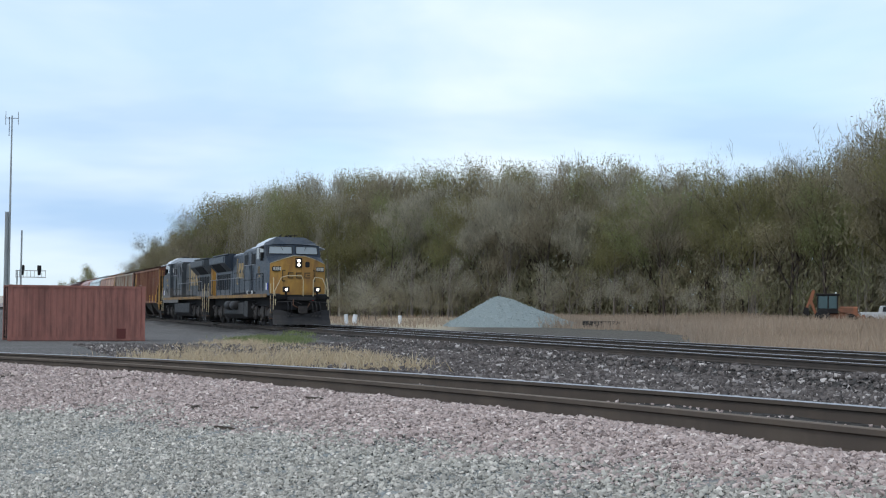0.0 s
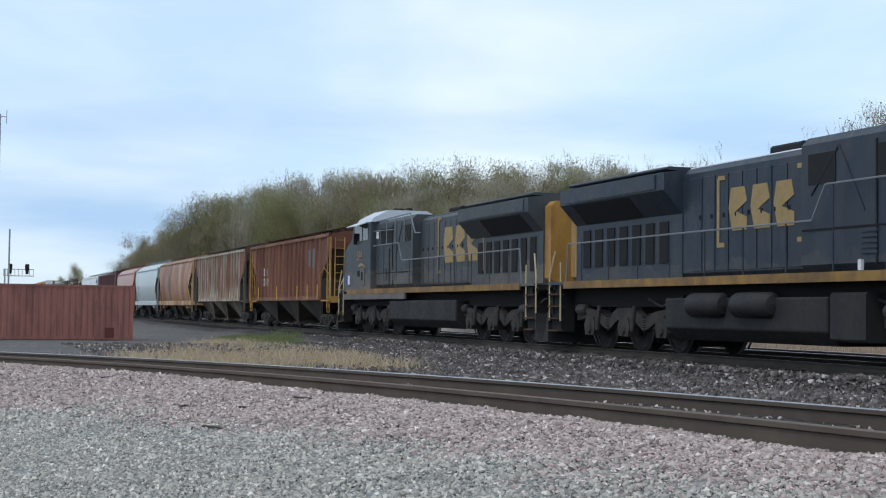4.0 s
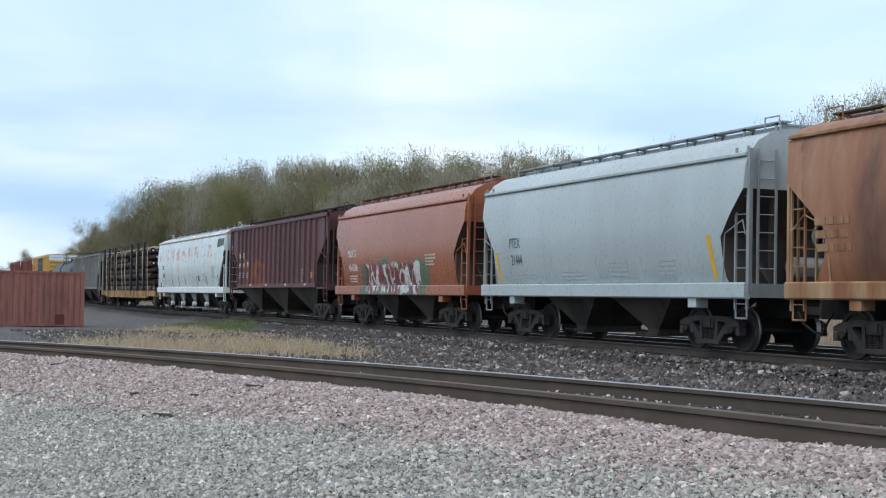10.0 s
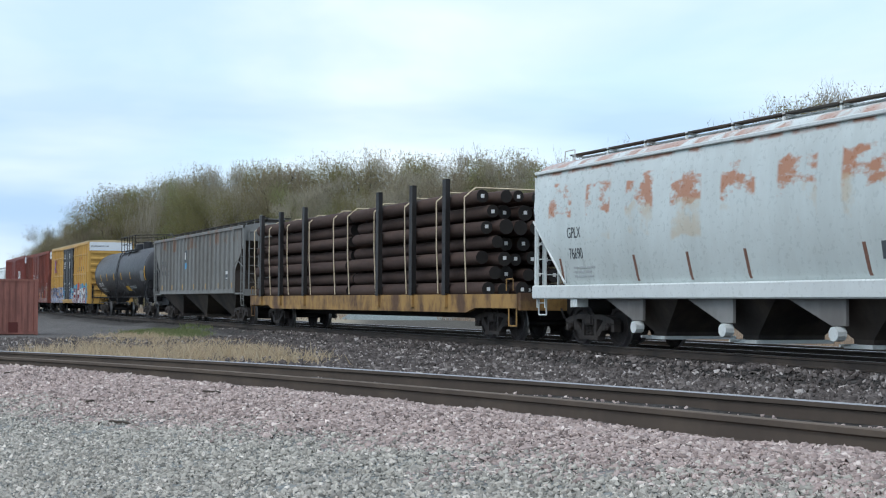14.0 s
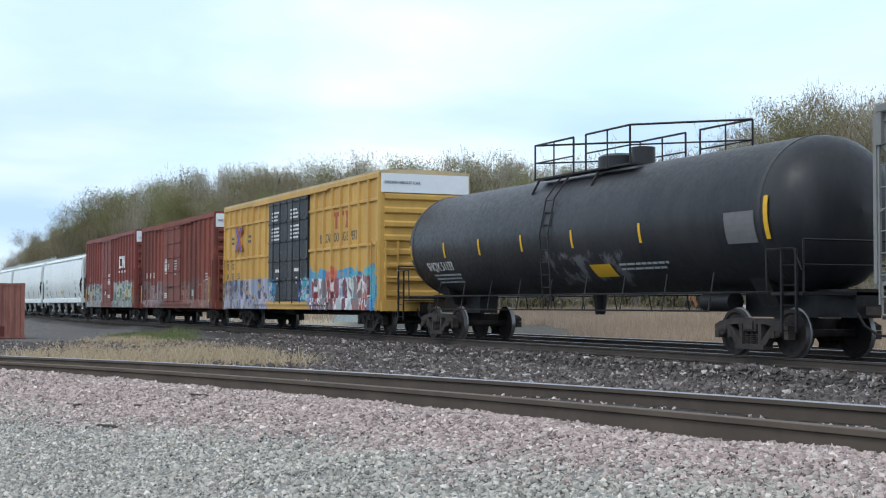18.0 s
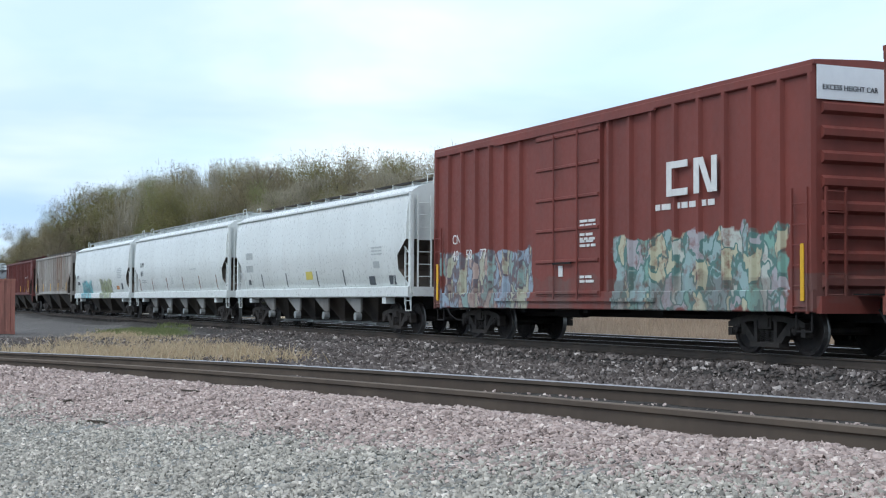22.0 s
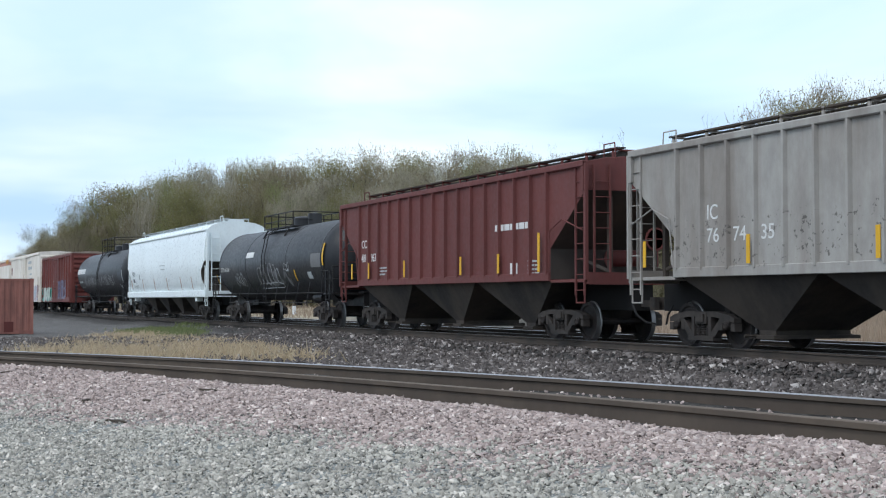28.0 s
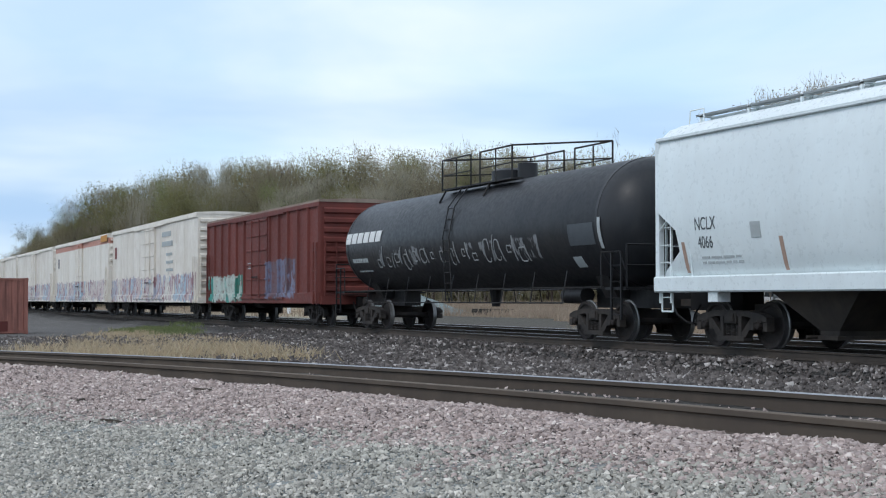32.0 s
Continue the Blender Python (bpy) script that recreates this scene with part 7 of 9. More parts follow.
blotch(G8_BODY, -8.4, 8.4, 1.6, 2.6, (0.05, 0.045, 0.04), 9.0, 0.60, 0.66, 0, 0.7, 0.8, seed=7.0)
blotch(BOXRED, -8.1, 8.1, 0.7, 2.2, (0.13, 0.105, 0.095), 1.1, 0.40, 0.62, 0, 0.7, 0.8, (1, 0.2, 0.4), seed=18.0)
blotch(BOXRED2, -8.3, 8.3, 0.7, 1.5, (0.13, 0.105, 0.095), 1.1, 0.40, 0.62, 0, 0.6, 0.8, (1, 0.2, 0.4), seed=19.0)
blotch(BOXRED, -8, 8, 1.2, 5.0, (0.10, 0.04, 0.034), 0.8, 0.45, 0.6, 0, 0.6, 0.3, (1, 0.2, 0.15), seed=8.0)
WHITE_PLATE = plain("white_end_plate", (0.75, 0.78, 0.80), 0.5, vary=0.15)

CARS = {}
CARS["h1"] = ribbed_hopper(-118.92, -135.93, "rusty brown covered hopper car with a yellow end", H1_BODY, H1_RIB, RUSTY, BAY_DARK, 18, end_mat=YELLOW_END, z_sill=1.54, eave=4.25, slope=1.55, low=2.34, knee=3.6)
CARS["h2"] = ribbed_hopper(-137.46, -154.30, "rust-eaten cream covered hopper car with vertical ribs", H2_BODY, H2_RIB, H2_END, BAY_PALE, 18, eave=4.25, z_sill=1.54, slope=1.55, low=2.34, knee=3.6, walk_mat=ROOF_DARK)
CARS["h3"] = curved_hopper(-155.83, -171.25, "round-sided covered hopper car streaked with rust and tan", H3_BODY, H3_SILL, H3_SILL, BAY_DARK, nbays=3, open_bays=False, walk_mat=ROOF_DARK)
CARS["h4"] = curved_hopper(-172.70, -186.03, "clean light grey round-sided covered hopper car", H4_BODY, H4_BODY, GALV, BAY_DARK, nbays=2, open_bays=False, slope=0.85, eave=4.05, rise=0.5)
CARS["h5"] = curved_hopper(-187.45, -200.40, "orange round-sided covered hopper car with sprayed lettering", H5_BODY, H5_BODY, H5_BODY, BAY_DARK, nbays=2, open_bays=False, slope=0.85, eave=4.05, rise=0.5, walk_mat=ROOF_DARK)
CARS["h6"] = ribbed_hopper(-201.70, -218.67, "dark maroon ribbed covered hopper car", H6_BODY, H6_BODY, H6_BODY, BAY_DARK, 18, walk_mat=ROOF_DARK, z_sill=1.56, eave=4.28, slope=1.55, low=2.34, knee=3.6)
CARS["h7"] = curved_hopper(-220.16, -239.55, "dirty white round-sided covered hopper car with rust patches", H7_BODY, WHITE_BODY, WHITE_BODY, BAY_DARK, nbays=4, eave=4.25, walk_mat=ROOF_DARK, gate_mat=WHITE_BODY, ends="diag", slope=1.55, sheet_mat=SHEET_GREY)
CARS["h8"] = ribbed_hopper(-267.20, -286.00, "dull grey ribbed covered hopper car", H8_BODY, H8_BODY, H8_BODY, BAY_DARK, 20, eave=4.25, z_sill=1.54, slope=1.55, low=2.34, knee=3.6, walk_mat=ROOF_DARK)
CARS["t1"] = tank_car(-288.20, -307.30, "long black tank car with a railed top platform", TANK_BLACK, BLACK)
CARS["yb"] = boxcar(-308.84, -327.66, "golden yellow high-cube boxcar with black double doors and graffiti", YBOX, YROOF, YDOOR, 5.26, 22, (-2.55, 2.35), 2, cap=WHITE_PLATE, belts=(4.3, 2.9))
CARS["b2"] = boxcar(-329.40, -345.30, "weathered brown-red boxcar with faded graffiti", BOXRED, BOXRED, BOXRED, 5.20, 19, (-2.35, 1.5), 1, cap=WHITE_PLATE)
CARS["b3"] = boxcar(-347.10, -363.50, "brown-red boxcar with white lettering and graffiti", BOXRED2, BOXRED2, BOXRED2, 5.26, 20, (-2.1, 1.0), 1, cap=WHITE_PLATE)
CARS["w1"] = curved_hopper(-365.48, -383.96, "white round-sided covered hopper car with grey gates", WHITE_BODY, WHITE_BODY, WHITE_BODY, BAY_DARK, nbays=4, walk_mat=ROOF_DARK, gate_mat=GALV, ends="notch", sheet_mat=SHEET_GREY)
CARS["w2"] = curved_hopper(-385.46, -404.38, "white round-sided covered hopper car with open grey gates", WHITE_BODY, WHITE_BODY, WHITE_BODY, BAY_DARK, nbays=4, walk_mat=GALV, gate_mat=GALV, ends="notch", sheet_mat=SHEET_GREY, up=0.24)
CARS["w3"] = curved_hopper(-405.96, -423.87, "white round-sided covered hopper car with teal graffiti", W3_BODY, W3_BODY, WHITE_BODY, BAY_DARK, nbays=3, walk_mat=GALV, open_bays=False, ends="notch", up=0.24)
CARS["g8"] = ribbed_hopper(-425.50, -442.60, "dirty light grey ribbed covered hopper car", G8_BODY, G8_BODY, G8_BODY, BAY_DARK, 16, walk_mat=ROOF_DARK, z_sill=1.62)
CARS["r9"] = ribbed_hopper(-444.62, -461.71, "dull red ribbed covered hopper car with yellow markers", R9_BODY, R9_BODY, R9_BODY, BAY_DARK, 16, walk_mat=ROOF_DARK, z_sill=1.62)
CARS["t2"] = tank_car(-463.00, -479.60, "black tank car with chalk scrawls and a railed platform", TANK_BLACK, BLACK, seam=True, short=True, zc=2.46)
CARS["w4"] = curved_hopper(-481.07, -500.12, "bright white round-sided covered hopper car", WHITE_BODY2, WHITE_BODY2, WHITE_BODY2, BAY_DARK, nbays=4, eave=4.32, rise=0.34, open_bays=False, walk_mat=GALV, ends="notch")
CARS["t3"] = tank_car(-501.60, -520.50, "long black tank car with white emblem and railed platform", T3_BLACK, BLACK)
CARS["rb"] = boxcar(-522.24, -538.40, "dull red boxcar with green and blue graffiti", RB_BODY, RB_ROOF, RB_BODY, 4.55, 14, (-1.3, 1.7), 1)
CARS["wb1"] = boxcar(-540.50, -562.40, "off-white refrigerator car with graffiti along its foot", REEFER, REEFER, REEFER, 5.15, 12, (-1.6, 1.6), 1, smooth_side=True, name="refrigerator_car")
CARS["wb2"] = boxcar(-564.00, -586.60, "off-white refrigerator car with an orange roof edge", REEFER2, REEFER2, REEFER2, 5.15, 12, (-1.6, 1.6), 1, smooth_side=True, name="refrigerator_car")
CARS["wb3"] = boxcar(-588.20, -610.80, "off-white refrigerator car with faded graffiti", REEFER, REEFER, REEFER, 5.15, 12, (-1.6, 1.6), 1, smooth_side=True, name="refrigerator_car")
CARS["wb4"] = boxcar(-612.40, -635.00, "off-white refrigerator car at the end of the view", REEFER, REEFER, REEFER, 5.15, 12, (-1.6, 1.6), 1, smooth_side=True, name="refrigerator_car")


# ---- flat car with a load of poles ----
STAKES = (-11.0, -8.3, -5.2, 2.7, 5.6, 8.15)
STRAPS = (-12.2, -10.0, -7.5, -4.7, -1.9, -0.4, 2.2, 4.9, 7.4, 9.4)


def pole_car(front, rear):
    car, L = place("bulkhead_flat_car", front, rear, "yellow flat car with stakes for its load of poles", "flat car")
    h = L / 2
    flat_yellow = paint("dirty_yellow_flat_car_paint", (0.40, 0.24, 0.085), (0.13, 0.075, 0.045), 1.0, rough=0.7, scale=1.5, stretch=(1, 1, 0.6))
    for y in (-1, 1):
        prof = [(-h, 0.85), (-h + 2.6, 0.85), (-h + 3.2, 0.72), (h - 3.2, 0.72), (h - 2.6, 0.85), (h, 0.85), (h, 1.22), (-h, 1.22)]
        part("side_sill", Shape().along_y(prof, y * 1.48 - 0.05, y * 1.48 + 0.05), flat_yellow, car)
    part("deck", Shape().box(-h, h, -1.45, 1.45, 1.12, 1.2), TIE, car)
    part("centre_sill", Shape().box(-h + 1, h - 1, -0.35, 0.35, 0.55, 1.12), UNDER, car)
    xs = STAKES
    for i, x in enumerate(xs):
        for y in (-1, 1):
            pk = part("stake_pocket", Shape().box(x - 0.12, x + 0.12, y * 1.55 - 0.06, y * 1.55 + 0.06, 0.85, 1.25), flat_yellow, car)
            part("stake", Shape().box(x - 0.12, x + 0.12, y * 1.55 - 0.07, y * 1.55 + 0.07, 1.2, 4.5), BLACK, car)
    for s in (-1, 1):
        xe = s * (h + 0.05)
        part("end_sill", Shape().box(xe - 0.08, xe + 0.08, -1.5, 1.5, 0.8, 1.25), flat_yellow, car)
        part("step", Shape().pipe([(s * (h - 0.55), -1.5, 0.85), (s * (h - 0.55), -1.5, 0.4), (s * (h - 0.1), -1.5, 0.4), (s * (h - 0.1), -1.5, 0.85)], 0.02), flat_yellow, car)
        part("grab_iron", Shape().pipe([(s * (h - 0.6), -1.55, 1.3), (s * (h - 0.6), -1.55, 1.6), (s * (h - 0.2), -1.55, 1.6), (s * (h - 0.2), -1.55, 1.3)], 0.016), flat_yellow, car)
        coupler(car, xe, s)
        truck(car, s * (h - 2.4))
    # the load
    bark = paint("dark_creosoted_pole", (0.058, 0.037, 0.031), (0.10, 0.065, 0.052), 0.7, rough=0.85, scale=2.0, stretch=(0.15, 1, 1))
    end = plain("pole_end_dark", (0.025, 0.022, 0.02), 0.9)
    rs = random.Random(11)
    strap = plain("pale_webbing_strap", (0.62, 0.52, 0.36), 0.7)
    load = thing("pole_load", pose((front + rear) / 2, MAIN_Y, 0), "stacked dark brown utility poles strapped on the flat car", "timber load", "cars of the freight train")
    TRAIN.append((load, (front + rear) / 2))
    tops = []
    for half, (a, b) in enumerate(((-0.4, h - 2.7), (-h + 0.5, -0.9))):
        z, row = 1.36, 0
        while z < 4.12:
            n = 6 if row % 2 == 0 else 5
            for k in range(n):
                y = (k - (n - 1) / 2) * 0.50
                r = rs.uniform(0.19, 0.235)
                d0, d1 = rs.uniform(-0.35, 0.25), rs.uniform(-0.25, 0.4)
                sh = Shape().rod((a + d0, y, z + rs.uniform(-0.02, 0.02)), (b + d1, y, z + rs.uniform(-0.03, 0.03)), r, 10, r * rs.uniform(0.85, 1.0))
                ob = part("pole", sh, bark, load, smooth=50)
                ob.data.materials.append(end)
                for p in ob.data.polygons:
                    if len(p.vertices) > 4:
                        p.material_index = 1
                if half == 0 and rs.random() < 0.75:
                    part("end_tag", Shape().box(b + d1 + 0.002, b + d1 + 0.008, y - 0.05, y + 0.05, z - 0.05, z + 0.05), WHITE_MARK, ob)
            z += 0.425
            row += 1
    for x in STRAPS:
        st = Shape()
        pts = [(x, -1.46, 1.25), (x + 0.05, -1.545, 2.6), (x + 0.02, -1.545, 3.9), (x, -1.2, 4.18), (x, 1.2, 4.18), (x, 1.54, 3.9), (x, 1.46, 1.25)]
        for p, q in zip(pts, pts[1:]):
            st.rod(p, q, 0.022, 4)
        part("strap", st, strap, load)
    return car


pole_car(-240.50, -266.00)


# ---- lettering and markers on the cars ----
ORANGE_MARK = plain("dull_orange_reflector", (0.50, 0.20, 0.06), 0.5)
BROWN_MARK = plain("brown_reflector", (0.20, 0.10, 0.07), 0.6)
CREAM_MARK = plain("cream_lettering", (0.62, 0.55, 0.45), 0.6)
FADED_YELLOW = plain("faded_yellow_square", (0.46, 0.30, 0.12), 0.6, vary=0.8)
DULL_MARK = plain("faded_pinkish_reflector", (0.40, 0.27, 0.21), 0.6)
TANK_NOTICE = plain("dim_grey_notice", (0.17, 0.17, 0.17), 0.6, vary=0.5)
RED_MARK = plain("faded_red_emblem", (0.38, 0.10, 0.05), 0.6)
BLUE_MARK = plain("light_blue_panel", (0.10, 0.36, 0.62), 0.5)


def curved_side(z):
    return -float(np.interp(z, [1.37, 1.54, 1.92, 2.35, 2.8, 3.3, 3.75, 4.1], [1.36, 1.44, 1.50, 1.565, 1.585, 1.57, 1.53, 1.47]))


def tank_side(z):
    return -math.sqrt(max(0.05, 1.5 ** 2 - (z - 2.72) ** 2))


def low_tank_side(z):
    return tank_side(z + 0.26)


def chalk(car, loops, side, r):
    """Loops of chalk or spray drawn on a side; loops: centre x, z, half width, half height."""
    for k, (cx, cz, w, hh) in enumerate(loops):
        pts = []
        for q in range(15):
            a = 2 * math.pi * q / 14 * 0.92 + 0.6 * k
            z = cz + hh * math.sin(a) + 0.03 * math.sin(3 * a + k)
            pts.append((cx + w * math.cos(a) + 0.12 * (z - cz), side(z) - 0.004, z))
        sh = Shape()
        for p, q in zip(pts, pts[1:]):
            d = Vector((q[0] - p[0], 0, q[2] - p[2])).normalized() * (r * 0.6)
            sh.add([(p[0] - d.z, p[1] - 0.006, p[2] + d.x), (p[0] + d.z, p[1] - 0.006, p[2] - d.x), (q[0] + d.z, q[1] - 0.006, q[2] - d.x), (q[0] - d.z, q[1] - 0.006, q[2] + d.x),
                    (p[0] - d.z, p[1] + 0.01, p[2] + d.x), (p[0] + d.z, p[1] + 0.01, p[2] - d.x), (q[0] + d.z, q[1] + 0.01, q[2] - d.x), (q[0] - d.z, q[1] + 0.01, q[2] + d.x)],
                   [(0, 1, 2, 3), (4, 7, 6, 5), (0, 4, 5, 1), (1, 5, 6, 2), (2, 6, 7, 3), (3, 7, 4, 0)])
        part("scrawl", sh, CHALK, car)


CHALK = plain("pale_chalk_line", (0.30, 0.31, 0.31), 0.8, vary=0.6)


def panel(name, car, x0, x1, z0, z1, y, material, label="", lean=0.0):
    """A thin plate or stripe; y: a number, or the curve of the side."""
    sh, n = Shape(), (1 if not callable(y) else 5)
    for i in range(n):
        za, zb = z0 + (z1 - z0) * i / n, z0 + (z1 - z0) * (i + 1) / n
        ya, yb = (y(za), y(zb)) if callable(y) else (y, y)
        ka, kb = lean * (za - z0), lean * (zb - z0)
        sh.add([(x0 + ka, ya - 0.012, za), (x1 + ka, ya - 0.012, za), (x1 + kb, yb - 0.012, zb), (x0 + kb, yb - 0.012, zb),
                (x0 + ka, ya + 0.002, za), (x1 + ka, ya + 0.002, za), (x1 + kb, yb + 0.002, zb), (x0 + kb, yb + 0.002, zb)],
               [(0, 1, 2, 3), (4, 7, 6, 5), (0, 4, 5, 1), (1, 5, 6, 2), (2, 6, 7, 3), (3, 7, 4, 0)])
    return part(name, sh, material, car, label)


def small_print(car, x, z, rows, width, y, material, seed=0, h=0.045, gap=0.1):
    """Lines of print too small to read, as bars."""
    rs = random.Random(seed)
    for k in range(rows):
        xx = x
        while xx < x + width * rs.uniform(0.75, 1.0):
            w = rs.uniform(0.12, 0.35)
            panel("print_line", car, xx, min(xx + w, x + width), z - k * gap, z - k * gap + h, y, material)
            xx += w + 0.06


RIB_Y = -1.503
c = CARS["h1"][0]
for x0, x1, z0, txt in ((-5.42, -4.93, 2.66, "AB"), (-4.76, -4.36, 2.66, "X"), (-5.42, -4.86, 2.14, "218"), (-4.78, -4.3, 2.14, "56")):
    panel("stencil_panel", c, x0, x1, z0, z0 + 0.38, RIB_Y, WHITE_MARK)
    lettering(txt, 0.36, GREY_MARK, c, x0 + 0.05, z0 + 0.06, RIB_Y - 0.02, squeeze=0.85)
panel("stencil_panel", c, -4.02, -3.58, 2.14, 2.5, RIB_Y, YELLOW_MARK)
for x in (-6.1, -1.7, 2.7, 4.7, 6.6):
    panel("reflector", c, x, x + 0.09, 1.4, 2.05, -1.59, YELLOW_MARK)
c = CARS["h2"][0]
panel("consolidated_panel", c, 3.7, 4.2, 1.5, 1.95, RIB_Y, GREY_MARK)
panel("stencil_panel", c, 3.78, 4.12, 1.57, 1.88, RIB_Y - 0.008, PALE_MARK)
c = CARS["h3"][0]
small_print(c, -6.8, 2.45, 3, 1.0, curved_side, H3_SILL, 1, 0.14, 0.24)
panel("stencil_frame", c, 3.5, 4.05, 1.5, 1.95, curved_side, GREY_MARK)
panel("stencil_panel", c, 3.58, 3.97, 1.57, 1.88, lambda z: curved_side(z) - 0.008, H3_SILL)
for x in (-4.6, -1.5, 1.6, 4.6):
    panel("reflector", c, x, x + 0.08, 1.5, 2.1, curved_side, ORANGE_MARK, lean=-0.12)
panel("reflector", c, 6.5, 6.62, 1.5, 2.4, curved_side, YELLOW_MARK, lean=-0.15)
c = CARS["h4"][0]
lettering("PTEX", 0.40, GREY_MARK, c, -4.75, 2.40, -1.6, squeeze=0.75, wrap=curved_side)
lettering("21444", 0.40, GREY_MARK, c, -4.7, 1.94, -1.6, squeeze=0.72, wrap=curved_side)
small_print(c, -4.7, 1.68, 2, 1.6, curved_side, PALE_MARK, 2)
small_print(c, -1.6, 1.72, 3, 1.2, curved_side, PALE_MARK, 3)
small_print(c, 0.9, 1.9, 4, 0.9, curved_side, PALE_MARK, 4)
small_print(c, 3.2, 1.9, 5, 0.8, curved_side, PALE_MARK, 5)
for x in (-2.3, 0.2, 2.4):
    panel("reflector", c, x, x + 0.1, 1.5, 2.0, curved_side, PALE_MARK, lean=-0.1)
panel("reflector", c, 5.45, 5.58, 1.48, 2.4, curved_side, YELLOW_MARK, lean=-0.15)
panel("reflector", c, -5.6, -5.48, 1.48, 2.3, curved_side, YELLOW_MARK, lean=-0.15)
c = CARS["h5"][0]
lettering("MOCX", 0.38, WHITE_MARK, c, -4.95, 2.46, -1.6, squeeze=0.9, wrap=curved_side)
lettering("416286", 0.36, WHITE_MARK, c, -4.9, 1.96, -1.6, squeeze=0.95, wrap=curved_side)
small_print(c, -4.9, 1.75, 3, 0.9, curved_side, CREAM_MARK, 6)
small_print(c, 3.2, 2.35, 4, 0.9, curved_side, CREAM_MARK, 7)
c = CARS["h6"][0]
for k, txt in enumerate(("MO", "CX")):
    lettering(txt, 0.36, WHITE_MARK, c, -6.72 + 0.80 * k, 2.80, RIB_Y, squeeze=0.85)
for k, txt in enumerate(("49", "41", "79")):
    lettering(txt, 0.36, WHITE_MARK, c, -6.70 + 0.80 * k, 2.33, RIB_Y, squeeze=0.9)
for k in range(3):
    small_print(c, -6.70 + 0.80 * k, 2.05, 3, 0.5, RIB_Y, PALE_MARK, 8 + k)
for x in (-4.2, -1.2, 2.2, 5.3):
    panel("reflector", c, x, x + 0.3, 1.45, 1.53, -1.565, CREAM_MARK)
for x0, x1, z0, z1 in ((4.75, 5.2, 2.12, 2.15), (4.75, 5.2, 1.62, 1.65), (4.75, 4.78, 1.62, 2.15), (5.17, 5.2, 1.62, 2.15), (4.9, 4.93, 1.85, 2.12), (4.9, 5.17, 1.85, 1.88)):
    panel("stencil_frame", c, x0, x1, z0, z1, RIB_Y, PALE_MARK)
panel("touched_up_patch", c, 6.0, 6.35, 1.75, 2.0, RIB_Y, ORANGE_MARK, "orange touched-up patch")
c = CARS["h7"][0]
lettering("GPLX", 0.36, GREY_MARK, c, -7.9, 2.52, -1.6, squeeze=0.75, wrap=curved_side)
lettering("76690", 0.36, GREY_MARK, c, -7.85, 2.03, -1.6, squeeze=0.72, wrap=curved_side)
small_print(c, -7.7, 1.8, 3, 1.0, curved_side, PALE_MARK, 9)
for k in range(4):
    panel("owner_emblem", c, 8.0 + k * 0.4, 8.3 + k * 0.4, 3.5 + k * 0.02, 3.95, curved_side, GREY_MARK)
for x in (-8.3, -4.9, -2.8, -0.8, 2.6, 5.2, 8.1):
    panel("reflector", c, x, x + 0.08, 1.48, 2.05, curved_side, BROWN_MARK, lean=-0.14)
small_print(c, 4.3, 2.1, 5, 0.7, curved_side, PALE_MARK, 10)
panel("stencil_panel", c, 3.0, 3.3, 1.75, 2.05, curved_side, GREY_MARK)
small_print(c, 6.6, 2.5, 7, 0.8, curved_side, PALE_MARK, 11)
c = CARS["h8"][0]
for k, txt in enumerate(("JT", "SX")):
    lettering(txt, 0.42, GREY_MARK, c, -7.6 + 0.826 * k, 2.8, RIB_Y, squeeze=1.0)
for k, txt in enumerate(("48", "84", "25")):
    lettering(txt, 0.40, GREY_MARK, c, -7.6 + 0.826 * k, 2.33, RIB_Y, squeeze=0.95)
panel("consolidated_panel", c, 6.25, 6.7, 1.95, 2.4, RIB_Y, GREY_MARK)
panel("stencil_panel", c, 6.3, 6.65, 2.2, 2.35, RIB_Y - 0.008, WHITE_MARK)
panel("stencil_panel", c, 6.3, 6.65, 1.99, 2.04, RIB_Y - 0.008, WHITE_MARK)
panel("emblem_panel", c, -2.35, -1.65, 2.95, 3.52, RIB_Y, GREY_MARK, "dark square emblem")
panel("emblem_panel", c, -2.2, -1.8, 3.05, 3.42, RIB_Y - 0.006, WHITE_MARK)
panel("emblem_panel", c, -2.35, -1.65, 2.6, 2.9, RIB_Y, BLUE_MARK, "light blue panel under the emblem")
for x in (-7.55, -5.05, -2.6, -0.1, 2.35, 4.85, 7.3):
    panel("reflector", c, x, x + 0.34, 1.58, 1.82, RIB_Y - 0.002, FADED_YELLOW, "faded yellow square on a panel")
c = CARS["t1"][0]
lettering("SHQX 51133", 0.34, WHITE_MARK, c, -7.6, 1.95, -1.5, squeeze=0.95, wrap=tank_side)
small_print(c, -7.4, 1.8, 3, 1.9, tank_side, PALE_MARK, 12)
panel("hazard_placard", c, 1.75, 2.65, 1.62, 1.9, tank_side, YELLOW_MARK, lean=-0.2)
small_print(c, 3.0, 1.85, 2, 2.0, tank_side, PALE_MARK, 13)
panel("notice_panel", c, 7.35, 8.3, 2.15, 2.75, tank_side, TANK_NOTICE, "grey notice panel on the tank")
for x in (-8.6, -6.2, -3.9, -1.4, 1.2, 4.2):
    panel("reflector", c, x, x + 0.08, 2.3, 2.72, tank_side, YELLOW_MARK)
panel("reflector", c, 8.6, 8.72, 2.2, 3.0, tank_side, YELLOW_MARK)
c = CARS["yb"][0]
YB_Y = -1.504
lettering("RAILCAR POOLING EXPERTS", 0.44, GREY_MARK, c, 3.5, 3.12, YB_Y, squeeze=0.70)
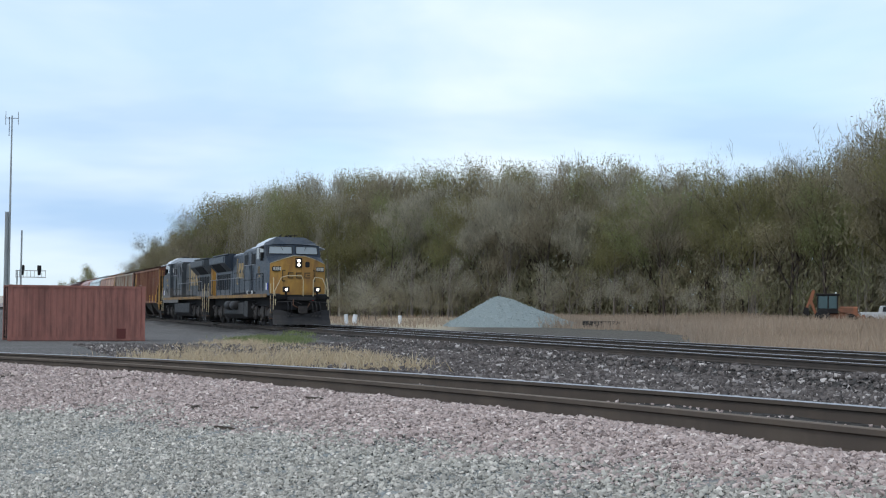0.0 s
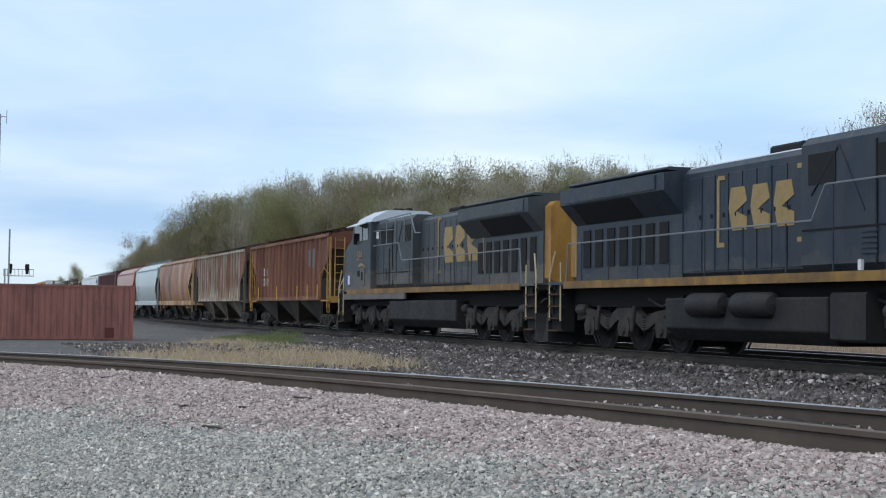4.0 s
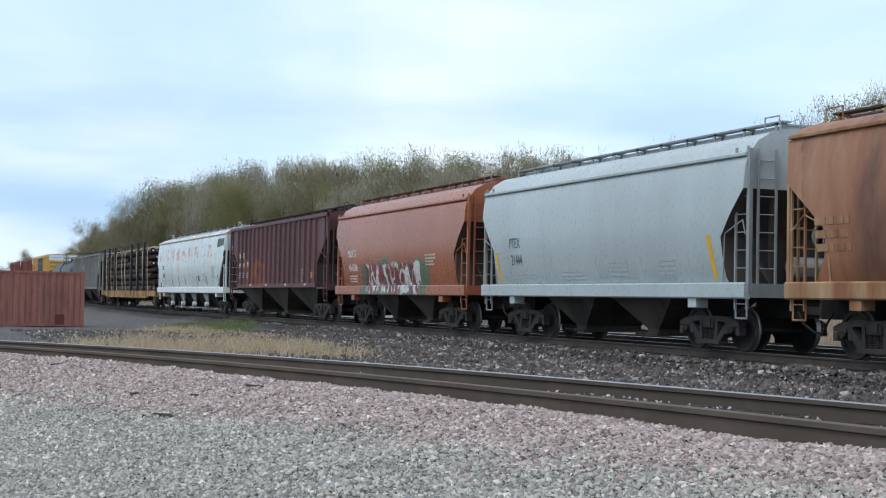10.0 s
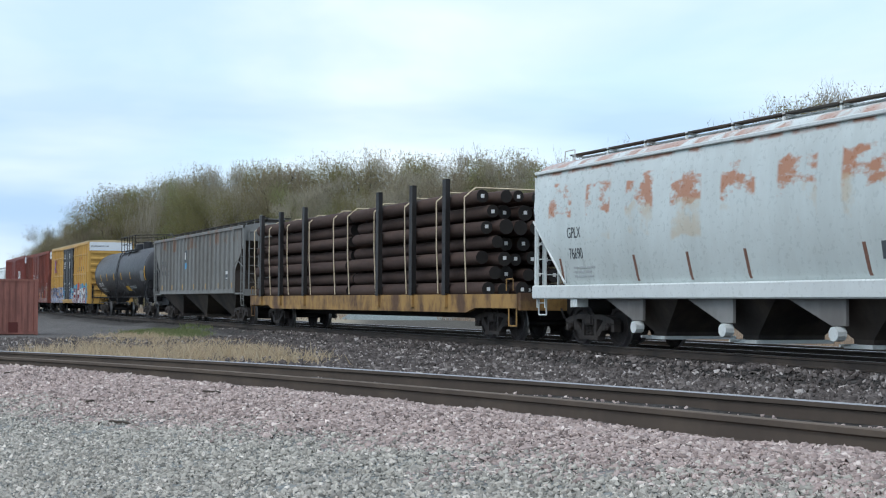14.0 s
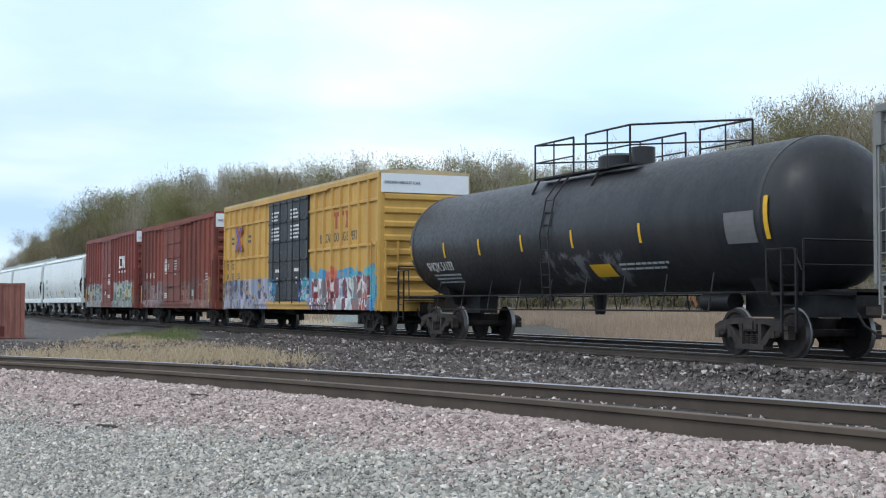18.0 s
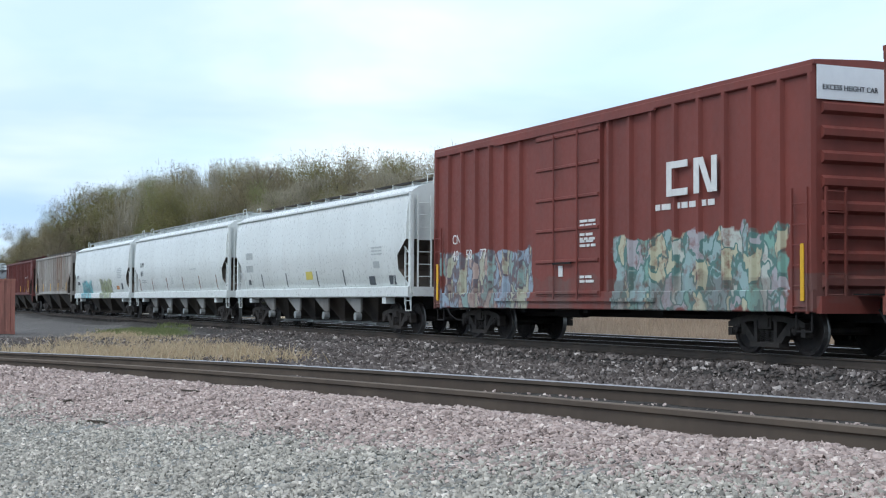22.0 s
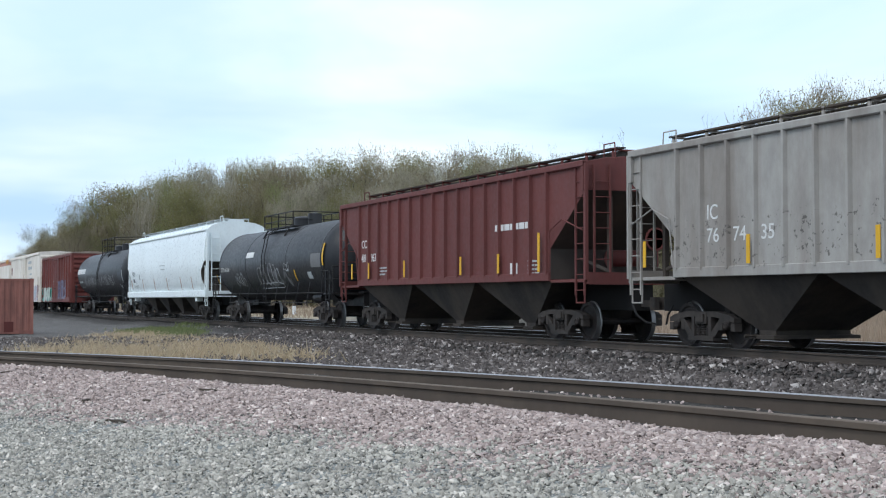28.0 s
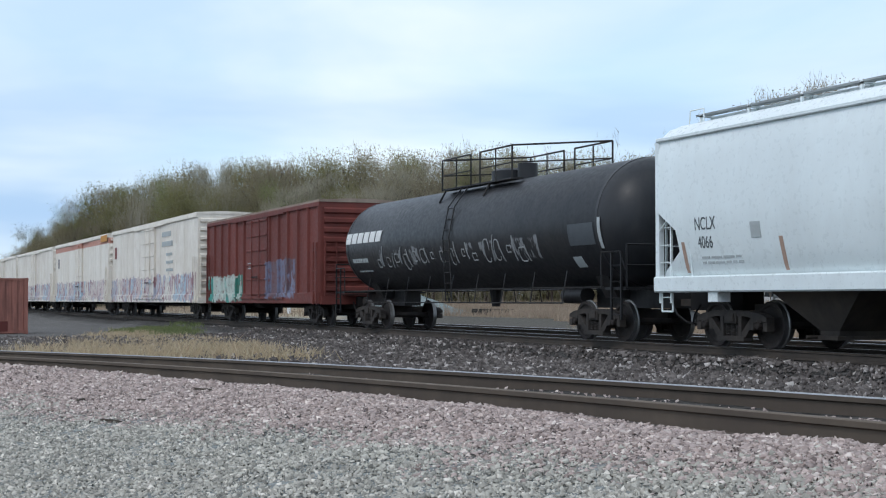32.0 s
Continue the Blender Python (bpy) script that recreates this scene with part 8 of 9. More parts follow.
panel("owner_emblem", c, 5.0, 6.0, 3.98, 4.12, YB_Y, RED_MARK)
panel("owner_emblem", c, 5.15, 5.32, 3.55, 3.98, YB_Y, RED_MARK)
panel("owner_emblem", c, 5.6, 5.77, 3.55, 3.98, YB_Y, RED_MARK)
panel("owner_emblem", c, 6.15, 6.35, 3.55, 4.12, YB_Y, RED_MARK, lean=0.45)
panel("owner_emblem", c, 6.42, 6.62, 3.55, 4.12, YB_Y - 0.003, RED_MARK, lean=-0.45)
BLUE_EMBLEM = plain("blue_emblem", (0.07, 0.09, 0.42), 0.6)
for dy, w, mt in ((0.0, 0.34, RED_MARK), (0.004, 0.15, BLUE_EMBLEM)):
    panel("cross_emblem", c, -7.45, -7.45 + w, 3.2, 4.2, -1.585 - dy, mt, "red and blue cross emblem", lean=0.8)
    panel("cross_emblem", c, -6.65, -6.65 + w, 3.2, 4.2, -1.587 - dy, mt, lean=-0.8)
small_print(c, -8.3, 3.72, 2, 0.55, YB_Y, GREY_MARK, 90, 0.1, 0.2)
small_print(c, -5.95, 3.72, 2, 0.6, YB_Y, GREY_MARK, 91, 0.1, 0.2)
for k, txt in enumerate(("TB", "OX")):
    lettering(txt, 0.38, GREY_MARK, c, -9.2 + 0.896 * k, 2.46, YB_Y, squeeze=1.1)
for k, txt in enumerate(("64", "27", "25")):
    lettering(txt, 0.36, GREY_MARK, c, -9.2 + 0.896 * k, 2.05, YB_Y, squeeze=1.1)
for x in (-2.05, 0.35):
    small_print(c, x, 4.45, 3, 0.9, -1.60, WHITE_MARK, int(x * 10), 0.07, 0.14)
    small_print(c, x, 3.85, 4, 1.0, -1.60, WHITE_MARK, int(x * 10) + 1, 0.07, 0.14)
    panel("door_notice", c, x + 0.65, x + 0.85, 1.75, 2.0, -1.60, WHITE_MARK)
    small_print(c, x + 0.5, 2.2, 1, 0.5, -1.60, WHITE_MARK, int(x * 10) + 2, 0.12)
for key, txt in (("yb", "EXCESS HEIGHT CAR"), ("b2", "EXCESS HEIGHT CAR"), ("b3", "EXCESS HEIGHT CAR")):
    cc, LL = CARS[key]
    ob = lettering(txt, 0.13, GREY_MARK, cc, 0, 0, 0)
    top = {"yb": 5.18, "b2": 5.10, "b3": 5.08}[key]
    ob.data.transform(pose(LL / 2 + 0.066, -1.4, top - 0.40, 0, 0, 90))
c = CARS["b2"][0]
for k, txt in enumerate(("GTW", "406", "352")):
    lettering(txt, 0.40, WHITE_MARK, c, -6.88 + 0.883 * k, 2.38, -1.504, squeeze=0.85 if k else 0.72)
panel("reflector", c, 7.25, 7.37, 1.1, 2.25, -1.60, YELLOW_MARK)
panel("reflector", c, -7.75, -7.65, 1.1, 2.0, -1.60, YELLOW_MARK)
for x in (-5.3, -3.2, 2.3, 4.3):
    panel("reflector", c, x, x + 0.08, 1.1, 1.65, -1.59, ORANGE_MARK)
for z, w in ((3.25, 0.7), (2.95, 0.9), (2.7, 0.5), (1.5, 0.6)):
    small_print(c, -1.9, z, 3, w, -1.598, WHITE_MARK, int(z * 10), 0.06, 0.09)
small_print(c, 0.1, 3.1, 6, 0.7, -1.598, PALE_MARK, 33, 0.06, 0.13)
panel("stencil_panel", c, 3.55, 4.0, 1.3, 1.75, -1.505, GREY_MARK)
panel("stencil_panel", c, 3.62, 3.93, 1.38, 1.68, -1.512, PALE_MARK)
small_print(c, 6.0, 2.35, 3, 0.8, -1.505, PALE_MARK, 34, 0.07, 0.13)
c = CARS["b3"][0]
for x0, x1, z0, z1 in ((3.65, 3.83, 3.1, 3.8), (3.83, 4.4, 3.66, 3.8), (3.83, 4.4, 3.1, 3.24), (4.62, 4.8, 3.1, 3.8), (5.22, 5.4, 3.1, 3.8)):
    panel("owner_emblem", c, x0, x1, z0, z1, -1.595, WHITE_MARK, "white bar of the railway emblem")
panel("owner_emblem", c, 5.10, 5.28, 3.1, 3.8, -1.597, WHITE_MARK, lean=-0.5)
small_print(c, 3.1, 2.85, 1, 2.5, -1.504, WHITE_MARK, 41, 0.12)
lettering("CN", 0.36, WHITE_MARK, c, -7.1, 2.52, -1.504)
for k, txt in enumerate(("40", "58", "77")):
    lettering(txt, 0.38, WHITE_MARK, c, -7.1 + 0.863 * k, 2.08, -1.504, squeeze=1.05)
for z in (2.75, 2.45, 2.3, 1.5):
    small_print(c, 0.1, z, 2, 0.7, -1.598, WHITE_MARK, int(z * 20), 0.06, 0.1)
panel("door_notice", c, -0.9, -0.7, 1.55, 1.8, -1.598, WHITE_MARK)
panel("reflector", c, -7.95, -7.83, 1.0, 2.0, -1.60, YELLOW_MARK)
panel("reflector", c, 7.9, 8.0, 1.0, 2.0, -1.60, YELLOW_MARK)
c = CARS["w1"][0]
small_print(c, -7.7, 2.6, 1, 0.9, curved_side, PALE_MARK, 51, 0.26)
small_print(c, -7.7, 2.1, 1, 0.9, curved_side, PALE_MARK, 52, 0.26)
panel("notice_panel", c, -0.3, 0.4, 1.72, 2.0, curved_side, plain("yellow_notice", (0.62, 0.52, 0.12), 0.6))
for x in (5.9, 7.6):
    panel("stencil_panel", c, x, x + 0.5, 1.48, 1.75, curved_side, GREY_MARK)
panel("stencil_panel", c, -7.6, -7.3, 1.6, 1.8, curved_side, GREY_MARK)
panel("stencil_panel", c, 6.4, 6.9, 2.0, 2.2, curved_side, PALE_MARK)
small_print(c, 6.3, 2.6, 3, 0.9, curved_side, PALE_MARK, 53)
for x in (-5.7, -2.6, 0.9, 3.6):
    panel("reflector", c, x, x + 0.08, 1.48, 2.0, curved_side, GREY_MARK, lean=-0.14)
c = CARS["w2"][0]
lettering("DOWX", 0.36, GREY_MARK, c, -7.85, 2.72, -1.6, squeeze=0.75, wrap=curved_side)
lettering("60632", 0.36, GREY_MARK, c, -7.82, 2.26, -1.6, squeeze=0.72, wrap=curved_side)
small_print(c, -7.7, 2.0, 2, 1.2, curved_side, PALE_MARK, 54)
for x in (-8.2, -5.2, -1.9, 1.4, 4.6, 7.6):
    panel("reflector", c, x, x + 0.08, 1.48, 2.1, curved_side, BROWN_MARK, lean=-0.14)
small_print(c, -0.9, 2.0, 3, 0.4, curved_side, PALE_MARK, 55)
small_print(c, 3.0, 2.4, 1, 1.2, curved_side, PALE_MARK, 56)
c = CARS["w3"][0]
lettering("ACFX", 0.34, GREY_MARK, c, -8.0, 2.36, -1.6, squeeze=0.75, wrap=curved_side)
small_print(c, -7.9, 1.95, 1, 0.8, curved_side, GREY_MARK, 57, 0.22)
small_print(c, 5.6, 2.75, 6, 1.4, curved_side, PALE_MARK, 58)
panel("stencil_panel", c, 6.6, 7.0, 1.6, 1.95, curved_side, GREY_MARK)
panel("notice_panel", c, 5.2, 5.9, 1.6, 1.8, curved_side, ORANGE_MARK)
c = CARS["g8"][0]
lettering("IC", 0.42, WHITE_MARK, c, -5.66, 2.55, RIB_Y, squeeze=1.0)
for k, txt in enumerate(("76", "74", "35")):
    lettering(txt, 0.40, WHITE_MARK, c, -5.66 + 0.89 * k, 2.1, RIB_Y, squeeze=1.1)
for x in (-7.9, -4.2, -0.6, 3.0, 6.6):
    panel("reflector", c, x, x + 0.11, 1.65, 2.2, -1.592, YELLOW_MARK)
c = CARS["r9"][0]
lettering("CC", 0.36, WHITE_MARK, c, -6.56, 2.65, RIB_Y)
for k, txt in enumerate(("481", "963")):
    lettering(txt, 0.36, WHITE_MARK, c, -6.56 + 0.89 * k, 2.2, RIB_Y, squeeze=0.85)
small_print(c, 3.7, 2.75, 1, 1.9, RIB_Y, WHITE_MARK, 61, 0.16)
panel("stencil_panel", c, 4.6, 5.0, 1.6, 1.9, RIB_Y, WHITE_MARK)
small_print(c, -5.0, 1.95, 3, 0.8, RIB_Y, PALE_MARK, 62)
small_print(c, 5.6, 1.9, 4, 0.6, RIB_Y, PALE_MARK, 63)
for x in (-7.3, -5.7, -2.6, 1.6, 4.0, 6.3):
    panel("reflector", c, x, x + 0.11, 1.65, 2.15 if x < 6 else 2.6, -1.592, YELLOW_MARK)
c = CARS["t2"][0]
lettering("UTLX 661644", 0.27, WHITE_MARK, c, -7.0, 2.2, -1.5, squeeze=0.95, wrap=low_tank_side)
panel("owner_emblem", c, -2.8, -1.7, 2.72, 2.95, low_tank_side, WHITE_MARK)
chalk(c, [(-4.7, 1.75, 0.10, 0.26), (-4.35, 1.9, 0.13, 0.2), (-4.05, 1.78, 0.12, 0.18), (-3.75, 1.85, 0.12, 0.26), (-3.45, 1.72, 0.14, 0.16)], low_tank_side, 0.026)
chalk(c, [(-0.9, 1.95, 0.3, 0.36), (-0.4, 2.0, 0.3, 0.42), (0.12, 2.02, 0.3, 0.44), (0.66, 2.0, 0.3, 0.42), (1.18, 1.96, 0.28, 0.38), (1.62, 1.9, 0.24, 0.3), (0.2, 1.55, 1.7, 0.12)], low_tank_side, 0.03)
chalk(c, [(2.75, 2.25, 0.12, 0.14), (3.0, 2.2, 0.12, 0.12), (3.2, 2.24, 0.1, 0.15)], low_tank_side, 0.02)
panel("notice_panel", c, 6.1, 7.2, 2.15, 2.65, low_tank_side, TANK_NOTICE, "grey notice panel on the tank")
panel("stencil_panel", c, 5.5, 5.95, 1.75, 2.0, low_tank_side, PALE_MARK)
panel("reflector", c, 7.4, 7.52, 2.2, 3.0, low_tank_side, YELLOW_MARK)
for x in (-7.9, 3.9):
    panel("reflector", c, x, x + 0.08, 1.7, 2.1, low_tank_side, YELLOW_MARK)
c = CARS["w4"][0]
lettering("NCLX", 0.36, GREY_MARK, c, -8.05, 2.32, -1.6, squeeze=0.75, wrap=curved_side)
lettering("4066", 0.34, GREY_MARK, c, -7.98, 1.96, -1.6, squeeze=0.75, wrap=curved_side)
small_print(c, -7.9, 1.75, 2, 1.6, curved_side, PALE_MARK, 71)
panel("stencil_panel", c, -6.2, -5.9, 2.1, 2.4, curved_side, PALE_MARK)
small_print(c, -0.6, 2.75, 1, 1.6, curved_side, PALE_MARK, 72)
small_print(c, -0.3, 2.55, 1, 1.0, curved_side, PALE_MARK, 73)
for x in (-8.5, -5.3, -2.2, 1.0, 4.2, 6.6):
    panel("reflector", c, x, x + 0.1, 1.48, 2.1, curved_side, DULL_MARK, lean=-0.12)
c = CARS["t3"][0]
for k in range(6):
    panel("owner_emblem", c, -8.5 + k * 0.55, -8.05 + k * 0.55, 2.78, 3.12, tank_side, WHITE_MARK, "white block of the owner's emblem", lean=0.2)
small_print(c, -8.0, 2.15, 1, 1.4, tank_side, PALE_MARK, 74, 0.13)
small_print(c, -7.8, 1.85, 1, 1.2, tank_side, PALE_MARK, 75)
panel("notice_panel", c, 7.0, 8.2, 2.2, 2.7, tank_side, GREY_MARK, "grey notice panel on the tank")
panel("stencil_panel", c, 6.9, 7.3, 1.7, 1.95, tank_side, PALE_MARK)
panel("reflector", c, 8.4, 8.52, 2.1, 2.8, tank_side, PALE_MARK)
sc = random.Random(4)
for k in range(15):
    x = -5.6 + k * 0.72 + sc.uniform(-0.1, 0.1)
    chalk(c, [(x, 2.15 + sc.uniform(-0.08, 0.1), sc.uniform(0.08, 0.2), sc.uniform(0.1, 0.34))], tank_side, 0.024)
    if sc.random() < 0.6:
        panel("scrawl", c, x + 0.25, x + 0.29, 1.95 + sc.uniform(-0.05, 0.15), 2.35 + sc.uniform(-0.05, 0.3), tank_side, CHALK, lean=sc.uniform(-0.3, 0.5))
c = CARS["rb"][0]
small_print(c, -1.0, 2.4, 3, 0.5, -1.598, PALE_MARK, 81)
c = CARS["wb1"][0]
small_print(c, 3.2, 4.2, 2, 2.6, -1.52, PALE_MARK, 82, 0.25, 0.5)
small_print(c, 4.2, 3.2, 3, 1.6, -1.52, PALE_MARK, 83, 0.14, 0.4)
panel("owner_emblem", c, -10.2, -9.6, 3.4, 4.1, -1.515, plain("dark_red_emblem", (0.22, 0.06, 0.05), 0.6))
c = CARS["wb2"][0]
panel("owner_emblem", c, -9.8, -9.2, 3.3, 4.0, -1.515, plain("grey_emblem", (0.2, 0.18, 0.18), 0.6))
panel("corner_patch", c, 9.0, 11.2, 4.6, 5.0, -1.58, plain("orange_corner", (0.55, 0.25, 0.05), 0.6), "orange corner patch")


# ---- woods beyond the tracks ----
BARK_GREY = paint("grey_brown_bark", (0.15, 0.13, 0.11), (0.22, 0.19, 0.165), 0.6, rough=0.95, scale=2.0)
BARK_DARK = paint("dark_bark", (0.06, 0.047, 0.04), (0.10, 0.08, 0.068), 0.6, rough=0.95, scale=2.0)
BARK_PALE = paint("pale_bark", (0.42, 0.39, 0.33), (0.27, 0.24, 0.20), 0.6, rough=0.95, scale=2.0)
LEAF_OLIVE = by_piece("olive_spring_leaves", [(0.169, 0.160, 0.071), (0.260, 0.239, 0.109), (0.215, 0.207, 0.099), (0.329, 0.303, 0.142)], 0.85, glow_through=0.45)
LEAF_GREEN = by_piece("fresh_spring_leaves", [(0.193, 0.214, 0.092), (0.272, 0.292, 0.130), (0.226, 0.245, 0.114), (0.340, 0.352, 0.175)], 0.85, glow_through=0.45)
LEAF_BUFF = by_piece("buff_catkins_and_buds", [(0.226, 0.197, 0.120), (0.316, 0.273, 0.169), (0.260, 0.226, 0.142), (0.373, 0.328, 0.206)], 0.9, glow_through=0.3)
TWIG_GREY = by_piece("bare_grey_twigs", [(0.283, 0.255, 0.196), (0.408, 0.375, 0.287), (0.340, 0.310, 0.233), (0.487, 0.458, 0.354)], 0.95, glow_through=0.3)
TWIG_BROWN = by_piece("bare_brown_twigs", [(0.226, 0.190, 0.137), (0.316, 0.273, 0.190), (0.260, 0.226, 0.157), (0.373, 0.333, 0.233)], 0.95, glow_through=0.3)
WOODS_MIX = by_piece("deep_woods", [(0.231, 0.207, 0.138), (0.340, 0.306, 0.202), (0.272, 0.263, 0.150), (0.394, 0.364, 0.242)], 0.95, big=0.05, glow_through=0.3)


def quads_mesh(name, centres, sizes, material, rs, thin=1.0, upright=0.0):
    """Many small pointed leaves or twig ends, each turned at random."""
    n = len(centres)
    c = np.asarray(centres, float)
    u = rs.normal(size=(n, 3))
    thin = np.broadcast_to(np.asarray(thin, float), (n,))[:, None]
    u[:, 2] = np.abs(u[:, 2]) + 2.0 * np.broadcast_to(np.asarray(upright, float), (n,))
    u /= np.linalg.norm(u, axis=1)[:, None]
    w = np.cross(u, rs.normal(size=(n, 3)))
    w /= np.linalg.norm(w, axis=1)[:, None]
    s = np.asarray(sizes)[:, None]
    v = np.stack([c - u * s - w * s * 0.5 * thin, c - u * s + w * s * 0.5 * thin, c + u * s], 1).reshape(-1, 3)
    me = bpy.data.meshes.new(name)
    me.vertices.add(3 * n)
    me.vertices.foreach_set("co", v.ravel())
    me.loops.add(3 * n)
    me.loops.foreach_set("vertex_index", np.arange(3 * n, dtype=np.int32))
    me.polygons.add(n)
    me.polygons.foreach_set("loop_start", np.arange(n, dtype=np.int32) * 3)
    me.update(calc_edges=True)
    me.materials.append(material)
    return me


def tree_meshes(height, spread, seed, share, bark, leaf_mat, first=0.3, levels=3, leaves=2600, clump=0.03, thick=1.0):
    """A trunk with limbs, and a crown of clumps of leaves (share of all its pieces) and upright twig ends along the outer branches."""
    rs = random.Random(seed)
    nrs = np.random.RandomState(seed)
    sh, tips = Shape(), []

    def grow(p, d, length, r, level):
        steps_ = 3
        for k in range(steps_):
            q = p + d * (length / steps_)
            sh.rod(p, q, r, 5 if level == 0 else 3, r * 0.82, caps=False)
            r *= 0.82
            p = q
            d = (d + Vector((rs.uniform(-1, 1), rs.uniform(-1, 1), rs.uniform(-0.2, 0.6))) * 0.14).normalized()
            if level > 0 or k > 0:
                tips.append((p.copy(), level))
        if level >= levels:
            return
        n = 3 if level else 4
        for k in range(n):
            a = rs.uniform(0, 2 * math.pi)
            o = Vector((math.cos(a), math.sin(a), 0))
            e = (d * rs.uniform(0.55, 1.0) + o * rs.uniform(0.35, 0.85) * spread + Vector((0, 0, 0.25))).normalized()
            grow(p, e, length * rs.uniform(0.62, 0.85), max(r * rs.uniform(0.55, 0.75), 0.018 * thick), level + 1)
    base = height * 0.0105 * thick
    p, d = Vector((0, 0, -0.3)), Vector((rs.uniform(-0.06, 0.06), rs.uniform(-0.06, 0.06), 1)).normalized()
    trunk = height * first
    q = p + d * trunk
    sh.rod(p, q, base * 1.3, 6, base, caps=False)
    r = base
    for k in range(4):
        a = rs.uniform(0, 2 * math.pi)
        o = Vector((math.cos(a), math.sin(a), 0))
        grow(q, (o * rs.uniform(0.25, 0.75) * spread + Vector((0, 0, 1))).normalized(), height * 0.22, r * 0.62, 0)
        q2 = q + d * (height * 0.07)
        sh.rod(q, q2, r, 6, r * 0.85, caps=False)
        q, r = q2, r * 0.85
    grow(q, d, height * 0.24, r, 0)
    zmax = max(t[0].z for t in tips)
    k = height / zmax
    sh.v = [(x * k, y * k, z * k) for x, y, z in sh.v]
    trunk_me = mesh_of("trunk", sh, bark)
    fine = [t[0] * k for t in tips if t[1] >= levels - 1]
    if not leaves:
        return trunk_me, None
    pick = nrs.randint(0, len(fine), leaves)
    is_twig = nrs.uniform(0, 1, leaves) > share
    off = np.clip(nrs.normal(size=(leaves, 3)), -1.6, 1.6) * (height * clump)
    c = np.array([tuple(fine[i]) for i in pick]) + off * np.where(is_twig, 1.1, 1.0)[:, None]
    sizes = np.where(is_twig, nrs.uniform(0.22, 0.55, leaves), nrs.uniform(0.05, 0.115, leaves)) * height / 20
    crown_me = quads_mesh("crown", c, sizes, leaf_mat, nrs, np.where(is_twig, 0.11, 1.2), np.where(is_twig, 0.9, 0.0))
    return trunk_me, crown_me


TREES = [
    tree_meshes(20, 0.85, 1, 0.86, BARK_GREY, LEAF_OLIVE, 0.2, 2, 12500, 0.034),
    tree_meshes(19, 0.95, 2, 0.9, BARK_DARK, LEAF_GREEN, 0.16, 2, 12500, 0.034),
    tree_meshes(21, 0.8, 3, 0.15, BARK_GREY, TWIG_GREY, 0.2, 3, 8200, 0.024),
    tree_meshes(20, 0.95, 4, 0.35, BARK_DARK, TWIG_BROWN, 0.2, 3, 8800, 0.026),
    tree_meshes(20, 0.75, 5, 0.8, BARK_DARK, LEAF_BUFF, 0.25, 2, 12000, 0.034),
    tree_meshes(22, 1.05, 6, 0.0, BARK_DARK, TWIG_BROWN, 0.34, 3, 900, 0.02, 1.25),
    tree_meshes(18, 0.45, 7, 0.3, BARK_PALE, TWIG_GREY, 0.3, 2, 900, 0.025, 0.7),
    tree_meshes(7, 1.1, 8, 0.35, BARK_GREY, TWIG_GREY, 0.06, 2, 5200, 0.05, 0.55),
    tree_meshes(8, 1.1, 9, 0.8, BARK_GREY, LEAF_GREEN, 0.08, 2, 4200, 0.045),
    tree_meshes(8, 1.0, 10, 0.55, BARK_GREY, LEAF_BUFF, 0.08, 2, 4200, 0.045),
]
TREE_TALL = (20, 19, 21, 20, 20, 22, 18, 7, 8, 8)
TREE_WORDS = ["tall tree with thin olive spring leaves", "broad tree with fresh pale green leaves", "bare grey tree at the wood's edge",
              "bare brown tree at the wood's edge", "slender tree with buff spring buds", "dark bare tree with spreading limbs",
              "slender pale-barked bare tree", "bare grey willow shrub", "green-budding shrub at the wood's edge", "buff brown thicket shrub at the wood's edge"]


def tree(kind, x, y, tall, turn, wide=1.0):
    t, c = TREES[kind]
    scale = tall / TREE_TALL[kind]
    root = thing("tree" if kind < 7 else "shrub", pose(x, y, ground_z(x, y), 0, 0, turn) @ Matrix.Diagonal((scale * wide, scale * wide, scale, 1)), TREE_WORDS[kind],
                 "tree" if kind < 7 else "shrub", "trees of the wood" if kind < 7 else "shrubs along the wood")
    part("trunk", t, None, root)
    part("crown", c, None, root)
    return root


def edge_y(x):
    """Where the wood begins, along the tracks."""
    return float(np.interp(x, [-570, -400, -390, -310, -290, -240, -200, -165, -130, -60], [58, 56, 52, 38, 44, 58, 70, 78, 84, 90]))


def top_h(x):
    """Height of the wood's canopy."""
    return float(np.interp(x, [-570, -540, -470, -400, -390, -312, -304, -296, -280, -250, -220, -200, -184, -176, -168, -160, -152, -140, -130, -120, -105, -60],
                           [13, 22, 24, 23, 20, 19.8, 22.6, 27, 27.9, 26.8, 25.6, 23.9, 23.8, 22.5, 21.0, 18.9, 19.0, 20.2, 21.9, 24.4, 25.8, 26]))


tr = random.Random(3)
for row in range(4):
    x = -90.0 - row * 2
    while x > -565:
        y = edge_y(x) + 2.5 + row * 5.5 + tr.uniform(-2.2, 2.2)
        zone = noise.noise((x * 0.03, row * 0.9, 2.0))
        kind = tr.choices([0, 1, 2, 3, 4], [4 + 5 * zone, 2.6 + 3 * zone, 3 - 3 * zone, 3.4 - 2 * zone, 4.0])[0]
        hh = top_h(x) * (tr.uniform(0.90, 1.0) if row > 1 else tr.uniform(0.52, 0.86) if row == 0 else tr.uniform(0.72, 0.96))
        tree(kind, x, y, hh, tr.uniform(0, 360), tr.uniform(0.9, 1.15) if row > 1 else tr.uniform(1.0, 1.35))
        x -= tr.uniform(3.8, 6.6) * (1 + max(0.0, -x - 180) / 330)
x = -75.0
